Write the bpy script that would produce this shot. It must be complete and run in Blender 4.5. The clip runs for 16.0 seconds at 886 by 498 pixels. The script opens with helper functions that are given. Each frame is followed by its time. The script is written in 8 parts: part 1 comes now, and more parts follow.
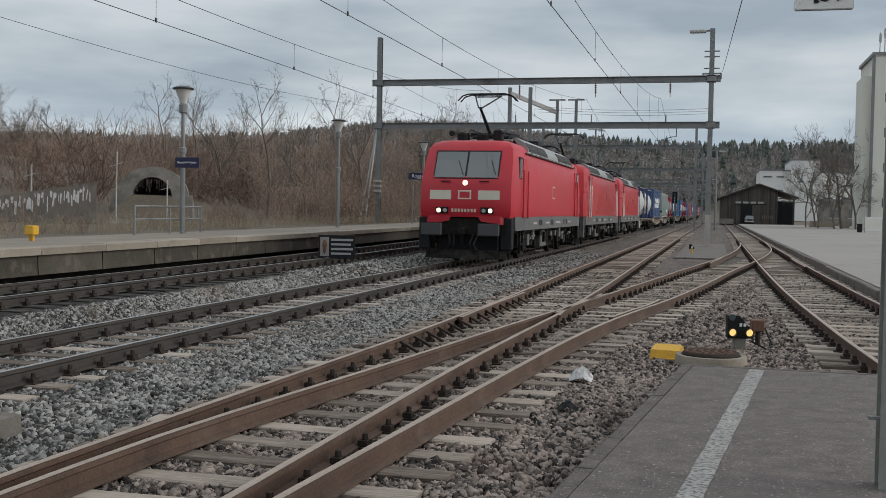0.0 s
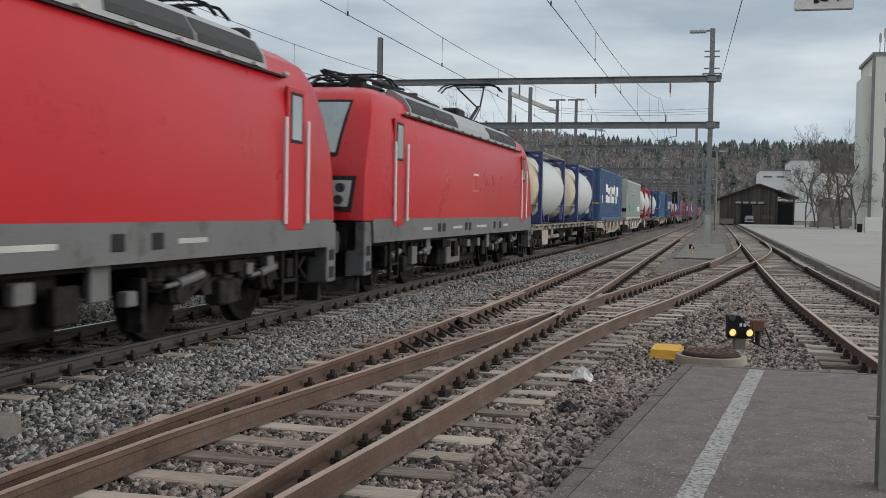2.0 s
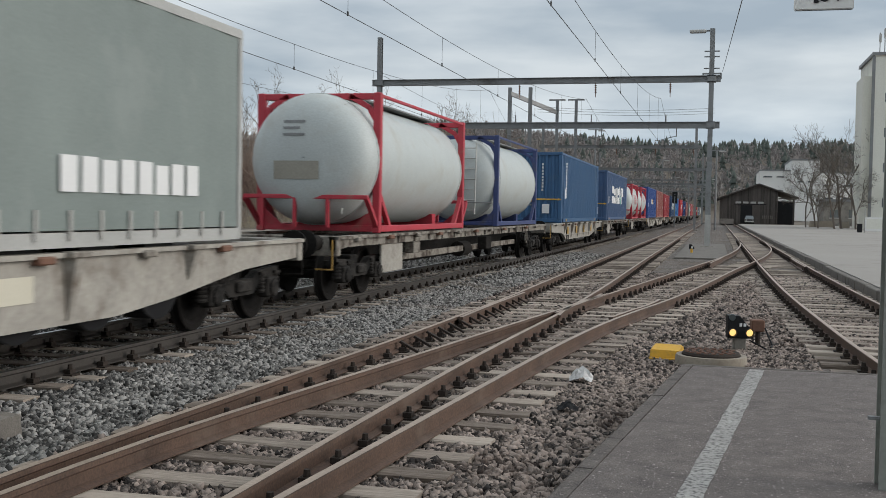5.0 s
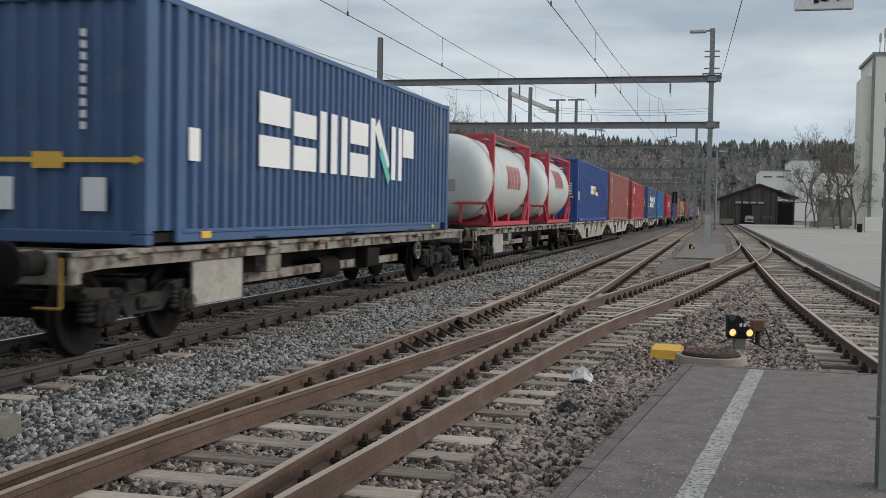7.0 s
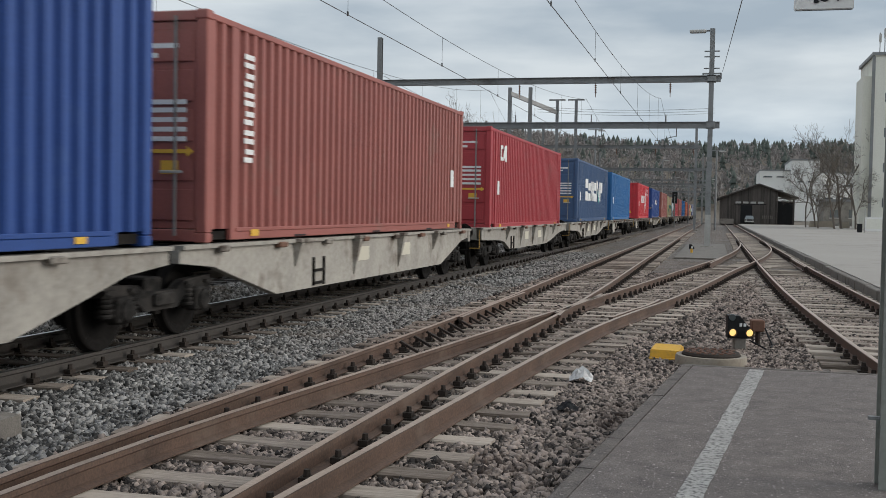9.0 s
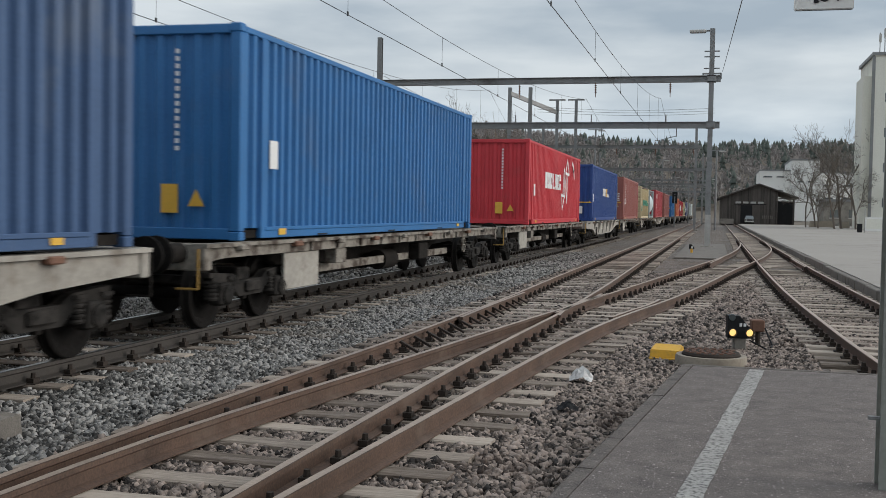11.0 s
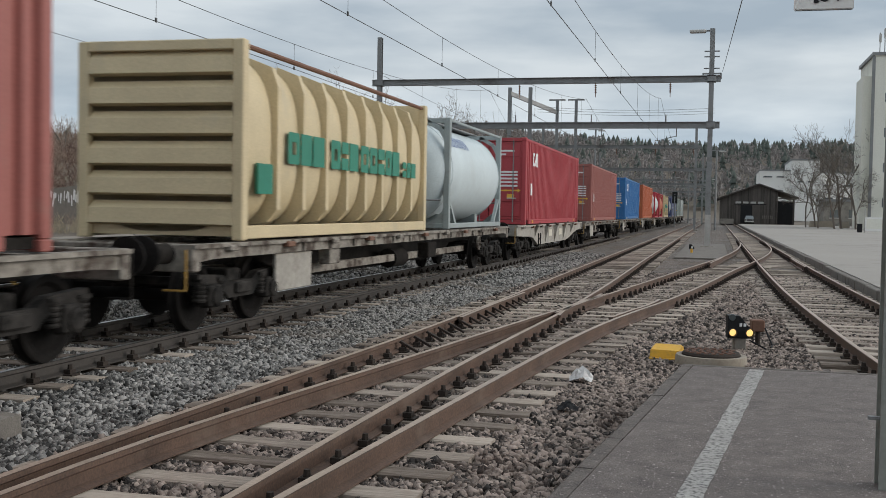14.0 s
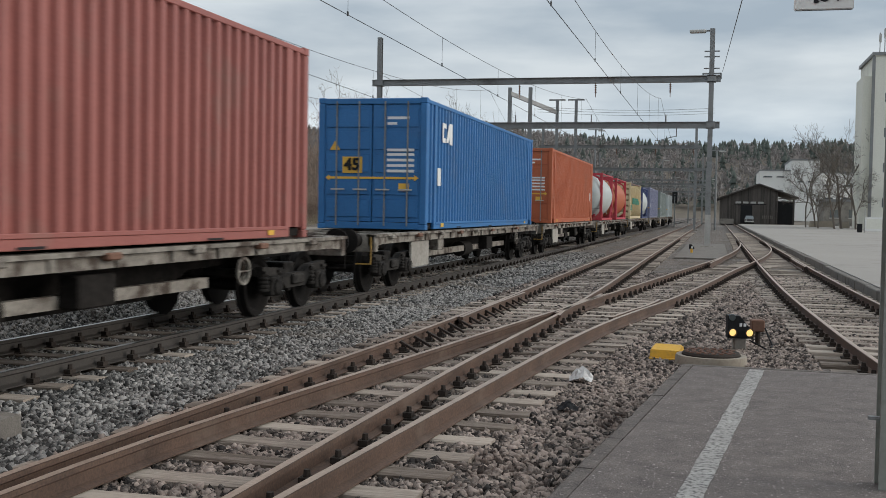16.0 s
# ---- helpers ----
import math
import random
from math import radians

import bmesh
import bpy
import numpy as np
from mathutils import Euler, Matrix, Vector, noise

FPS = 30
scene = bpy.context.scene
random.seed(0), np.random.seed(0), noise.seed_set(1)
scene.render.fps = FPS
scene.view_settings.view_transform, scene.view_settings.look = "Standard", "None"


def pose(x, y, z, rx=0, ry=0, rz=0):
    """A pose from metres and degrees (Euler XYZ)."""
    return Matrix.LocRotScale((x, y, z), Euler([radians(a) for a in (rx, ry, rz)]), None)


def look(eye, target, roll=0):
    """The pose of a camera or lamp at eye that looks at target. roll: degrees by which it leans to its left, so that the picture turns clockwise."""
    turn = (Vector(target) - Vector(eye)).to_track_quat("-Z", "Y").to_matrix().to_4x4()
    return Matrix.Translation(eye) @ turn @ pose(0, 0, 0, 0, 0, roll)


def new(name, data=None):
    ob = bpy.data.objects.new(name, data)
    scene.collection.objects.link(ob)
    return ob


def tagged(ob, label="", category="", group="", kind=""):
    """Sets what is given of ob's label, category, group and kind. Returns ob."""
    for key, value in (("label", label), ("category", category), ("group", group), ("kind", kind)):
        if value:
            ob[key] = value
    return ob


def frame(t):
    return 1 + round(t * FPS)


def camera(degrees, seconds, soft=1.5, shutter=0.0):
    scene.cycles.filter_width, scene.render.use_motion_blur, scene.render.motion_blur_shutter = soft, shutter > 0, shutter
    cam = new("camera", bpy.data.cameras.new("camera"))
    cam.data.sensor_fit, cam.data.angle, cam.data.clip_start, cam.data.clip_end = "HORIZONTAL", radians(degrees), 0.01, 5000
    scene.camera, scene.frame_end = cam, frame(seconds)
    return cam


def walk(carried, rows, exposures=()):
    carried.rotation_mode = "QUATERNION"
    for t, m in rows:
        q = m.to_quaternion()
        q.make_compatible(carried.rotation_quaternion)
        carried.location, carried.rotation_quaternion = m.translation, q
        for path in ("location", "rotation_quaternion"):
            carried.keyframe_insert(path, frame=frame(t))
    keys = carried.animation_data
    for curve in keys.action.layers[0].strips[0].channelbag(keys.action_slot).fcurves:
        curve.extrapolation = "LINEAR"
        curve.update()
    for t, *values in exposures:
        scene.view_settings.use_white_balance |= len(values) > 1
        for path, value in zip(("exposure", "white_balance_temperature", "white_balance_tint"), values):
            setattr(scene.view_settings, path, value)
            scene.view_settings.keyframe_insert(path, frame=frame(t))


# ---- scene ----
# camera: it stands still on the low platform
TRACK_X = -7.387
cam = camera(45.17, 16.0, soft=0.8, shutter=0.12)
YAW, PITCH, ROLL = radians(14.356), radians(-2.132), 0.999
EYE = (0.0, 0.0, 1.641)
AIM = (EYE[0] - math.sin(YAW) * math.cos(PITCH), EYE[1] + math.cos(YAW) * math.cos(PITCH), EYE[2] + math.sin(PITCH))
STAND = look(EYE, AIM, ROLL)
walk(cam, [(0.0, STAND), (16.0, STAND)], [(0.0, -0.1), (0.5, -0.06), (1.2, 0.07), (16.0, 0.07)])

# overcast daylight: a grey cloudy sky and a very soft sun behind the clouds
world = bpy.data.worlds.new("overcast")
scene.world = world
world.use_nodes = True


def sky_nodes():
    nt = world.node_tree
    nt.nodes.clear()
    out = nt.nodes.new("ShaderNodeOutputWorld")
    bg = nt.nodes.new("ShaderNodeBackground")
    sky = nt.nodes.new("ShaderNodeTexSky")
    sky.sky_type = "NISHITA"
    sky.sun_disc = False
    sky.sun_elevation, sky.sun_rotation = radians(21), radians(77)
    co = nt.nodes.new("ShaderNodeTexCoord")
    mp = nt.nodes.new("ShaderNodeMapping")
    mp.inputs["Scale"].default_value = (1.6, 1.6, 7.0)
    no = nt.nodes.new("ShaderNodeTexNoise")
    no.inputs["Scale"].default_value, no.inputs["Detail"].default_value, no.inputs["Roughness"].default_value = 1.7, 6, 0.5
    ramp = nt.nodes.new("ShaderNodeValToRGB")
    e = ramp.color_ramp.elements
    e[0].position, e[0].color = 0.4, (3.3, 3.95, 4.6, 1)
    e[1].position, e[1].color = 0.61, (5.95, 6.45, 6.8, 1)
    sep = nt.nodes.new("ShaderNodeSeparateXYZ")
    # an overcast sky: a bright strip at the horizon, dull above it, brightest overhead
    low = nt.nodes.new("ShaderNodeValToRGB")
    steps = ((0.0, 1.4), (0.06, 1.3), (0.12, 1.03), (0.2, 1.05), (0.4, 1.3), (1.0, 1.65))
    for k, (at, g) in enumerate(steps):
        el = low.color_ramp.elements[0] if k == 0 else low.color_ramp.elements[1] if k == 1 else low.color_ramp.elements.new(at)
        el.position, el.color = at, (g * (1 + 0.03 * (at > 0.3)), g, g * (1 - 0.03 * (at > 0.3)), 1)
    gain = nt.nodes.new("ShaderNodeMix")
    gain.data_type, gain.blend_type = "RGBA", "MULTIPLY"
    gain.inputs["Factor"].default_value = 1.0
    mix = nt.nodes.new("ShaderNodeMix")
    mix.data_type = "RGBA"
    mix.inputs["Factor"].default_value = 0.93
    bg.inputs["Strength"].default_value = 0.106
    L = nt.links.new
    L(co.outputs["Generated"], mp.inputs["Vector"])
    L(mp.outputs["Vector"], no.inputs["Vector"])
    L(no.outputs["Fac"], ramp.inputs["Fac"])
    L(co.outputs["Generated"], sep.inputs["Vector"])
    L(sep.outputs["Z"], low.inputs["Fac"])
    L(ramp.outputs["Color"], gain.inputs["A"])
    L(low.outputs["Color"], gain.inputs["B"])
    L(sky.outputs["Color"], mix.inputs["A"])
    L(gain.outputs["Result"], mix.inputs["B"])
    L(mix.outputs["Result"], bg.inputs["Color"])
    L(bg.outputs["Background"], out.inputs["Surface"])


sky_nodes()
sun_data = bpy.data.lights.new("sun", "SUN")
sun_data.energy, sun_data.angle, sun_data.color = 1.72, radians(35), (1.0, 0.95, 0.89)
sun = new("sun", sun_data)
sun.matrix_basis = look((0, 0, 50), (-42, -10, 33.5))


# ---------------------------------------------------------------- materials
def mat(name, dark, light, rough=0.8, metal=0.0, fine=60.0, coarse=2.0, bump=0.2, dist=0.004, stain=None, stain_at=(0.55, 0.7),
        stain_scale=1.2, per_object=0.0, per_island=0.0, emit=0.0, stretch=(1, 1, 1), coat=0.0, spec=0.5):
    m = bpy.data.materials.new(name)
    m.use_nodes = True
    nt = m.node_tree
    N, L = nt.nodes.new, nt.links.new
    b = nt.nodes["Principled BSDF"]
    co = N("ShaderNodeTexCoord")
    mp = N("ShaderNodeMapping")
    mp.inputs["Scale"].default_value = stretch
    L(co.outputs["Object"], mp.inputs["Vector"])
    n1, n2 = N("ShaderNodeTexNoise"), N("ShaderNodeTexNoise")
    for n, s, d in ((n1, fine, 3), (n2, coarse, 5)):
        n.inputs["Scale"].default_value, n.inputs["Detail"].default_value, n.inputs["Roughness"].default_value = s, d, 0.6
        L(mp.outputs["Vector"], n.inputs["Vector"])
    add = N("ShaderNodeMath")
    add.operation = "ADD"
    L(n1.outputs["Fac"], add.inputs[0])
    L(n2.outputs["Fac"], add.inputs[1])
    last = add.outputs[0]
    for amount, node, socket in ((per_object, "ShaderNodeObjectInfo", "Random"), (per_island, "ShaderNodeNewGeometry", "Random Per Island")):
        if amount:
            r = N(node)
            mul = N("ShaderNodeMath")
            mul.operation = "MULTIPLY_ADD"
            mul.inputs[1].default_value = amount
            L(r.outputs[socket], mul.inputs[0])
            L(last, mul.inputs[2])
            sub = N("ShaderNodeMath")
            sub.operation = "SUBTRACT"
            sub.inputs[1].default_value = amount / 2
            L(mul.outputs[0], sub.inputs[0])
            last = sub.outputs[0]
    rg = N("ShaderNodeMapRange")
    rg.inputs["From Min"].default_value, rg.inputs["From Max"].default_value = 0.62, 1.38
    L(last, rg.inputs["Value"])
    mix = N("ShaderNodeMix")
    mix.data_type = "RGBA"
    mix.inputs["A"].default_value, mix.inputs["B"].default_value = (*dark, 1), (*light, 1)
    L(rg.outputs["Result"], mix.inputs["Factor"])
    col = mix.outputs["Result"]
    if stain:
        n3 = N("ShaderNodeTexNoise")
        n3.inputs["Scale"].default_value, n3.inputs["Detail"].default_value, n3.inputs["Roughness"].default_value = stain_scale, 7, 0.65
        L(mp.outputs["Vector"], n3.inputs["Vector"])
        r3 = N("ShaderNodeMapRange")
        r3.inputs["From Min"].default_value, r3.inputs["From Max"].default_value = stain_at
        L(n3.outputs["Fac"], r3.inputs["Value"])
        m3 = N("ShaderNodeMix")
        m3.data_type = "RGBA"
        m3.inputs["B"].default_value = (*stain, 1)
        L(r3.outputs["Result"], m3.inputs["Factor"])
        L(col, m3.inputs["A"])
        col = m3.outputs["Result"]
    L(col, b.inputs["Base Color"])
    b.inputs["Metallic"].default_value = metal
    b.inputs["Specular IOR Level"].default_value = spec
    rr = N("ShaderNodeMapRange")
    rr.inputs["To Min"].default_value, rr.inputs["To Max"].default_value = max(0.03, rough - 0.1), min(1, rough + 0.1)
    L(n2.outputs["Fac"], rr.inputs["Value"])
    L(rr.outputs["Result"], b.inputs["Roughness"])
    if coat:
        b.inputs["Coat Weight"].default_value, b.inputs["Coat Roughness"].default_value = coat, 0.12
    if bump:
        bp = N("ShaderNodeBump")
        bp.inputs["Strength"].default_value, bp.inputs["Distance"].default_value = bump, dist
        L(last, bp.inputs["Height"])
        L(bp.outputs["Normal"], b.inputs["Normal"])
    if emit:
        b.inputs["Emission Color"].default_value, b.inputs["Emission Strength"].default_value = (*light, 1), emit
    return m


def paint(name, c, rough=0.45, wear=0.18, stain=None, **k):
    """Weathered paint round the colour c."""
    d = tuple(x * (1 - wear) for x in c)
    l = tuple(min(1, x * (1 + wear * 0.7) + 0.01) for x in c)
    return mat(name, d, l, rough, fine=k.pop("fine", 35), coarse=k.pop("coarse", 0.9), bump=k.pop("bump", 0.05), dist=0.003, stain=stain, **k)


def ballast_mat(name, dark, light, brown):
    m = mat(name, dark, light, 0.95, fine=30, coarse=1.1, bump=0.0, stain=brown, stain_at=(0.5, 0.75), stain_scale=0.5)
    nt = m.node_tree
    N, L = nt.nodes.new, nt.links.new
    b = nt.nodes["Principled BSDF"]
    co = N("ShaderNodeTexCoord")
    v = N("ShaderNodeTexVoronoi")
    v.inputs["Scale"].default_value = 20
    L(co.outputs["Object"], v.inputs["Vector"])
    bp = N("ShaderNodeBump")
    bp.invert = True
    bp.inputs["Strength"].default_value, bp.inputs["Distance"].default_value = 0.9, 0.05
    L(v.outputs["Distance"], bp.inputs["Height"])
    L(bp.outputs["Normal"], b.inputs["Normal"])
    old = b.inputs["Base Color"].links[0].from_socket
    hsv = N("ShaderNodeHueSaturation")
    sep = N("ShaderNodeSeparateColor")
    L(v.outputs["Color"], sep.inputs["Color"])
    rg = N("ShaderNodeMapRange")
    rg.inputs["To Min"].default_value, rg.inputs["To Max"].default_value = 0.45, 1.5
    L(sep.outputs["Red"], rg.inputs["Value"])
    L(rg.outputs["Result"], hsv.inputs["Value"])
    L(old, hsv.inputs["Color"])
    L(hsv.outputs["Color"], b.inputs["Base Color"])
    return m


def glass_mat(name, tint, rough=0.06):
    m = bpy.data.materials.new(name)
    m.use_nodes = True
    b = m.node_tree.nodes["Principled BSDF"]
    b.inputs["Base Color"].default_value = (*tint, 1)
    b.inputs["Roughness"].default_value = rough
    b.inputs["Specular IOR Level"].default_value = 0.9
    b.inputs["Coat Weight"].default_value = 0.6
    return m


M = {}
M["ground"] = mat("dry_earth", (0.07, 0.056, 0.042), (0.165, 0.132, 0.098), 0.95, fine=8, coarse=0.25, bump=0.5, dist=0.05, stain=(0.13, 0.12, 0.07), stain_scale=0.15)
M["ballast"] = ballast_mat("ballast_bed", (0.06, 0.051, 0.045), (0.24, 0.208, 0.182), (0.14, 0.098, 0.07))
M["stone"] = mat("crushed_stone", (0.028, 0.0265, 0.025), (0.345, 0.33, 0.31), 0.9, fine=50, coarse=0.6, bump=0.25, dist=0.01, per_island=1.0, stain=(0.16, 0.125, 0.095), stain_at=(0.54, 0.8), stain_scale=0.45)
M["stone_yard"] = mat("rusty_crushed_stone", (0.014, 0.0105, 0.009), (0.35, 0.283, 0.243), 0.92, fine=50, coarse=0.6, bump=0.25, dist=0.01, per_island=1.0, stain=(0.115, 0.07, 0.051), stain_at=(0.54, 0.85), stain_scale=0.7)
M["sleeper"] = mat("old_sleeper_wood", (0.1, 0.075, 0.058), (0.42, 0.355, 0.295), 0.9, fine=22, coarse=3, bump=0.5, dist=0.01, per_object=0.8, stretch=(0.25, 3, 3), stain=(0.085, 0.058, 0.045), stain_at=(0.56, 0.72), stain_scale=2)
M["sleeper_dark"] = mat("dark_sleeper_wood", (0.013, 0.011, 0.0095), (0.05, 0.043, 0.037), 0.9, fine=22, coarse=3, bump=0.4, dist=0.01, per_object=0.4, stretch=(0.25, 3, 3))
M["rail_rust"] = mat("rusty_rail_steel", (0.046, 0.029, 0.022), (0.16, 0.098, 0.07), 0.7, 0.2, fine=45, coarse=1.5, bump=0.2, stain=(0.15, 0.105, 0.08), stain_scale=1.4)
M["rail_grey"] = mat("used_rail_steel", (0.035, 0.03, 0.027), (0.085, 0.075, 0.066), 0.6, 0.35, fine=45, coarse=1.5, bump=0.12)
M["rail_shine"] = mat("polished_rail_head", (0.32, 0.31, 0.3), (0.45, 0.44, 0.43), 0.32, 0.9, fine=40, coarse=3, bump=0.03)
M["rail_top"] = mat("dull_rail_head", (0.27, 0.205, 0.16), (0.5, 0.4, 0.325), 0.5, 0.3, fine=40, coarse=1.2, bump=0.05)
M["fastening"] = mat("dark_rail_fastening", (0.018, 0.014, 0.012), (0.06, 0.047, 0.039), 0.85, 0.0, spec=0.2, fine=50, coarse=4, bump=0.2)
M["asphalt"] = mat("platform_asphalt", (0.066, 0.054, 0.05), (0.2, 0.172, 0.158), 0.9, fine=70, coarse=4.5, bump=0.9, dist=0.012, stain=(0.54, 0.48, 0.45), stain_at=(0.6, 0.65), stain_scale=38)
M["road"] = mat("yard_asphalt", (0.255, 0.234, 0.21), (0.35, 0.325, 0.296), 0.9, fine=40, coarse=0.12, bump=0.2, dist=0.004, stain=(0.2, 0.183, 0.165), stain_scale=0.3)
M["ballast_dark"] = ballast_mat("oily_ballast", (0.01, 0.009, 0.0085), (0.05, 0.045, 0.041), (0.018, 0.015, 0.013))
# stained wall, darkened further with the slab overhang's shade in its colour
M["wall_dark"] = mat("stained_shaded_platform_wall", (0.028, 0.024, 0.018), (0.092, 0.08, 0.063), 0.92, fine=30, coarse=1.4, bump=0.35, dist=0.008, stain=(0.14, 0.12, 0.092), stain_at=(0.54, 0.72), stain_scale=2.2, per_object=0.3)
M["kerb"] = mat("kerb_concrete", (0.095, 0.084, 0.072), (0.21, 0.19, 0.168), 0.9, fine=60, coarse=2, bump=0.35, dist=0.006, stain=(0.08, 0.07, 0.06), stain_scale=3)
M["concrete"] = mat("stained_concrete", (0.17, 0.155, 0.135), (0.33, 0.305, 0.27), 0.92, fine=40, coarse=1, bump=0.3, dist=0.006, stain=(0.1, 0.09, 0.075), stain_at=(0.5, 0.72), stain_scale=1.2)
M["slab"] = mat("platform_slab", (0.2, 0.17, 0.135), (0.37, 0.325, 0.265), 0.9, fine=30, coarse=0.8, bump=0.25, stain=(0.19, 0.15, 0.11), stain_scale=0.9, per_object=0.4)
M["edge"] = mat("platform_edge_stone", (0.045, 0.037, 0.034), (0.18, 0.155, 0.14), 0.9, fine=55, coarse=5, bump=0.9, dist=0.014, stain=(0.34, 0.3, 0.27), stain_at=(0.6, 0.68), stain_scale=26)
M["platform_gravel"] = mat("brown_platform_gravel", (0.165, 0.135, 0.108), (0.29, 0.248, 0.205), 0.92, fine=30, coarse=0.8, bump=0.3)
M["post_paint"] = mat("grey_green_post_paint", (0.2, 0.21, 0.185), (0.3, 0.31, 0.28), 0.5, fine=20, coarse=1, bump=0.05)
M["white_line"] = mat("worn_white_paint", (0.2, 0.19, 0.18), (0.46, 0.445, 0.42), 0.9, fine=60, coarse=5, bump=0.6, dist=0.008, stain=(0.1, 0.094, 0.09), stain_at=(0.5, 0.6), stain_scale=30)
M["galv"] = mat("galvanised_steel", (0.17, 0.175, 0.175), (0.29, 0.295, 0.295), 0.55, 0.4, fine=25, coarse=1, bump=0.05, stain=(0.12, 0.115, 0.11), stain_scale=0.8)
M["galv_light"] = mat("pale_galvanised_steel", (0.36, 0.35, 0.33), (0.52, 0.51, 0.48), 0.5, 0.3, fine=25, coarse=1, bump=0.05)
M["wire"] = mat("catenary_copper", (0.05, 0.05, 0.05), (0.1, 0.1, 0.1), 0.5, 0.5, bump=0)
M["black"] = mat("black_paint", (0.006, 0.006, 0.007), (0.018, 0.018, 0.02), 0.6, spec=0.25, fine=30, coarse=2, bump=0.05)
# grime of the train's underside; also the painted shade of the platform footing
M["underframe"] = mat("grimy_underframe_recess_shade", (0.006, 0.0055, 0.005), (0.032, 0.028, 0.025), 0.9, 0.0, spec=0.12, fine=12, coarse=2.5, bump=0.3, stain=(0.08, 0.066, 0.053), stain_at=(0.62, 0.82), stain_scale=3)
M["wheel"] = mat("grimy_wheel_steel", (0.005, 0.0045, 0.0045), (0.018, 0.016, 0.0145), 0.8, 0.0, spec=0.12, fine=20, coarse=3, bump=0.1)
M["tread"] = mat("bright_wheel_tread", (0.25, 0.245, 0.24), (0.4, 0.39, 0.38), 0.35, 0.9, bump=0)
M["wagon_grey"] = mat("weathered_wagon_grey", (0.11, 0.097, 0.081), (0.36, 0.33, 0.285), 0.85, fine=14, coarse=1.6, bump=0.15, stain=(0.055, 0.038, 0.028), stain_at=(0.48, 0.6), stain_scale=2.4)
M["wagon_pale"] = mat("pale_wagon_grey", (0.22, 0.203, 0.178), (0.43, 0.402, 0.355), 0.8, fine=14, coarse=1.6, bump=0.12, stain=(0.15, 0.12, 0.095), stain_at=(0.53, 0.72), stain_scale=2.0, per_object=0.2)
M["loco_red"] = paint("traffic_red_paint", (0.43, 0.0065, 0.012), 0.3, 0.12, stain=(0.35, 0.01, 0.015), stain_scale=0.5, coat=0.0, spec=0.38)
M["loco_red_old"] = paint("faded_traffic_red_paint", (0.5, 0.014, 0.028), 0.38, 0.14, stain=(0.44, 0.035, 0.05), stain_scale=0.7, coat=0.0, spec=0.5)
M["loco_grey"] = paint("dusty_grey_skirt", (0.115, 0.115, 0.115), 0.65, 0.3, stain=(0.06, 0.055, 0.05), stain_scale=2.5)
M["roof_grey"] = paint("pale_grey_roof", (0.3, 0.31, 0.31), 0.5, 0.2, stain=(0.2, 0.19, 0.18), stain_scale=1.5)
M["grille"] = mat("dark_roof_grille", (0.02, 0.02, 0.02), (0.05, 0.05, 0.05), 0.7, 0.2, fine=90, coarse=5, bump=0.6, dist=0.02)
M["glass"] = glass_mat("cab_glass", (0.085, 0.1, 0.105))
M["glass_pale"] = glass_mat("pale_cab_glass", (0.2, 0.245, 0.245), 0.12)
M["cream"] = paint("cream_stripe", (0.62, 0.58, 0.47), 0.4, 0.08)
M["white"] = paint("white_marking", (0.74, 0.74, 0.73), 0.5, 0.1)
M["yellow"] = paint("yellow_marking", (0.72, 0.42, 0.05), 0.5, 0.14)
M["headlight"] = mat("lit_headlight", (1.0, 0.82, 0.5), (1.0, 0.85, 0.55), 0.3, bump=0, emit=1.7)
M["lamp_warm"] = mat("lit_signal_lamp", (1.0, 0.62, 0.2), (1.0, 0.66, 0.22), 0.3, bump=0, emit=1.1)
M["bark"] = mat("winter_bark", (0.09, 0.075, 0.062), (0.2, 0.168, 0.14), 0.95, fine=14, coarse=0.8, bump=0.3, per_object=0.4)
M["brush"] = mat("bare_brushwood", (0.155, 0.111, 0.084), (0.4, 0.303, 0.237), 0.95, fine=1.5, coarse=0.12, bump=0, per_island=0.45, per_object=0.3)
M["shrub"] = mat("reddish_shrub_twigs", (0.085, 0.052, 0.04), (0.215, 0.142, 0.112), 0.95, fine=1.5, coarse=0.12, bump=0, per_island=0.5)
M["bogie"] = mat("dusty_bogie_steel", (0.008, 0.0075, 0.007), (0.06, 0.054, 0.049), 0.85, spec=0.18, fine=10, coarse=3, bump=0.3, stain=(0.006, 0.0055, 0.005), stain_at=(0.46, 0.6), stain_scale=5)
M["reed"] = mat("dry_pale_stalks", (0.22, 0.18, 0.12), (0.42, 0.36, 0.26), 0.95, fine=3, coarse=0.2, bump=0, per_island=0.6)
# conifer and far wood are paled: the haze of distance is in their colours
M["conifer"] = mat("haze_paled_conifer_needles", (0.042, 0.054, 0.047), (0.095, 0.11, 0.094), 0.95, fine=2, coarse=0.1, bump=0, per_island=0.35)
M["far_wood"] = mat("haze_paled_leafless_wood", (0.185, 0.167, 0.158), (0.285, 0.26, 0.247), 0.95, fine=1.0, coarse=0.02, bump=0)
M["dark_wood"] = mat("tarred_barn_boards", (0.038, 0.033, 0.03), (0.115, 0.1, 0.089), 0.9, fine=10, coarse=0.8, bump=0.3, stretch=(4, 4, 0.4), per_object=0.6)
M["roof_tile"] = mat("dark_roof_covering", (0.045, 0.038, 0.034), (0.09, 0.078, 0.07), 0.9, fine=6, coarse=0.5, bump=0.3)
M["plaster"] = mat("white_plaster", (0.72, 0.71, 0.68), (0.86, 0.85, 0.82), 0.85, fine=8, coarse=0.12, bump=0.05)
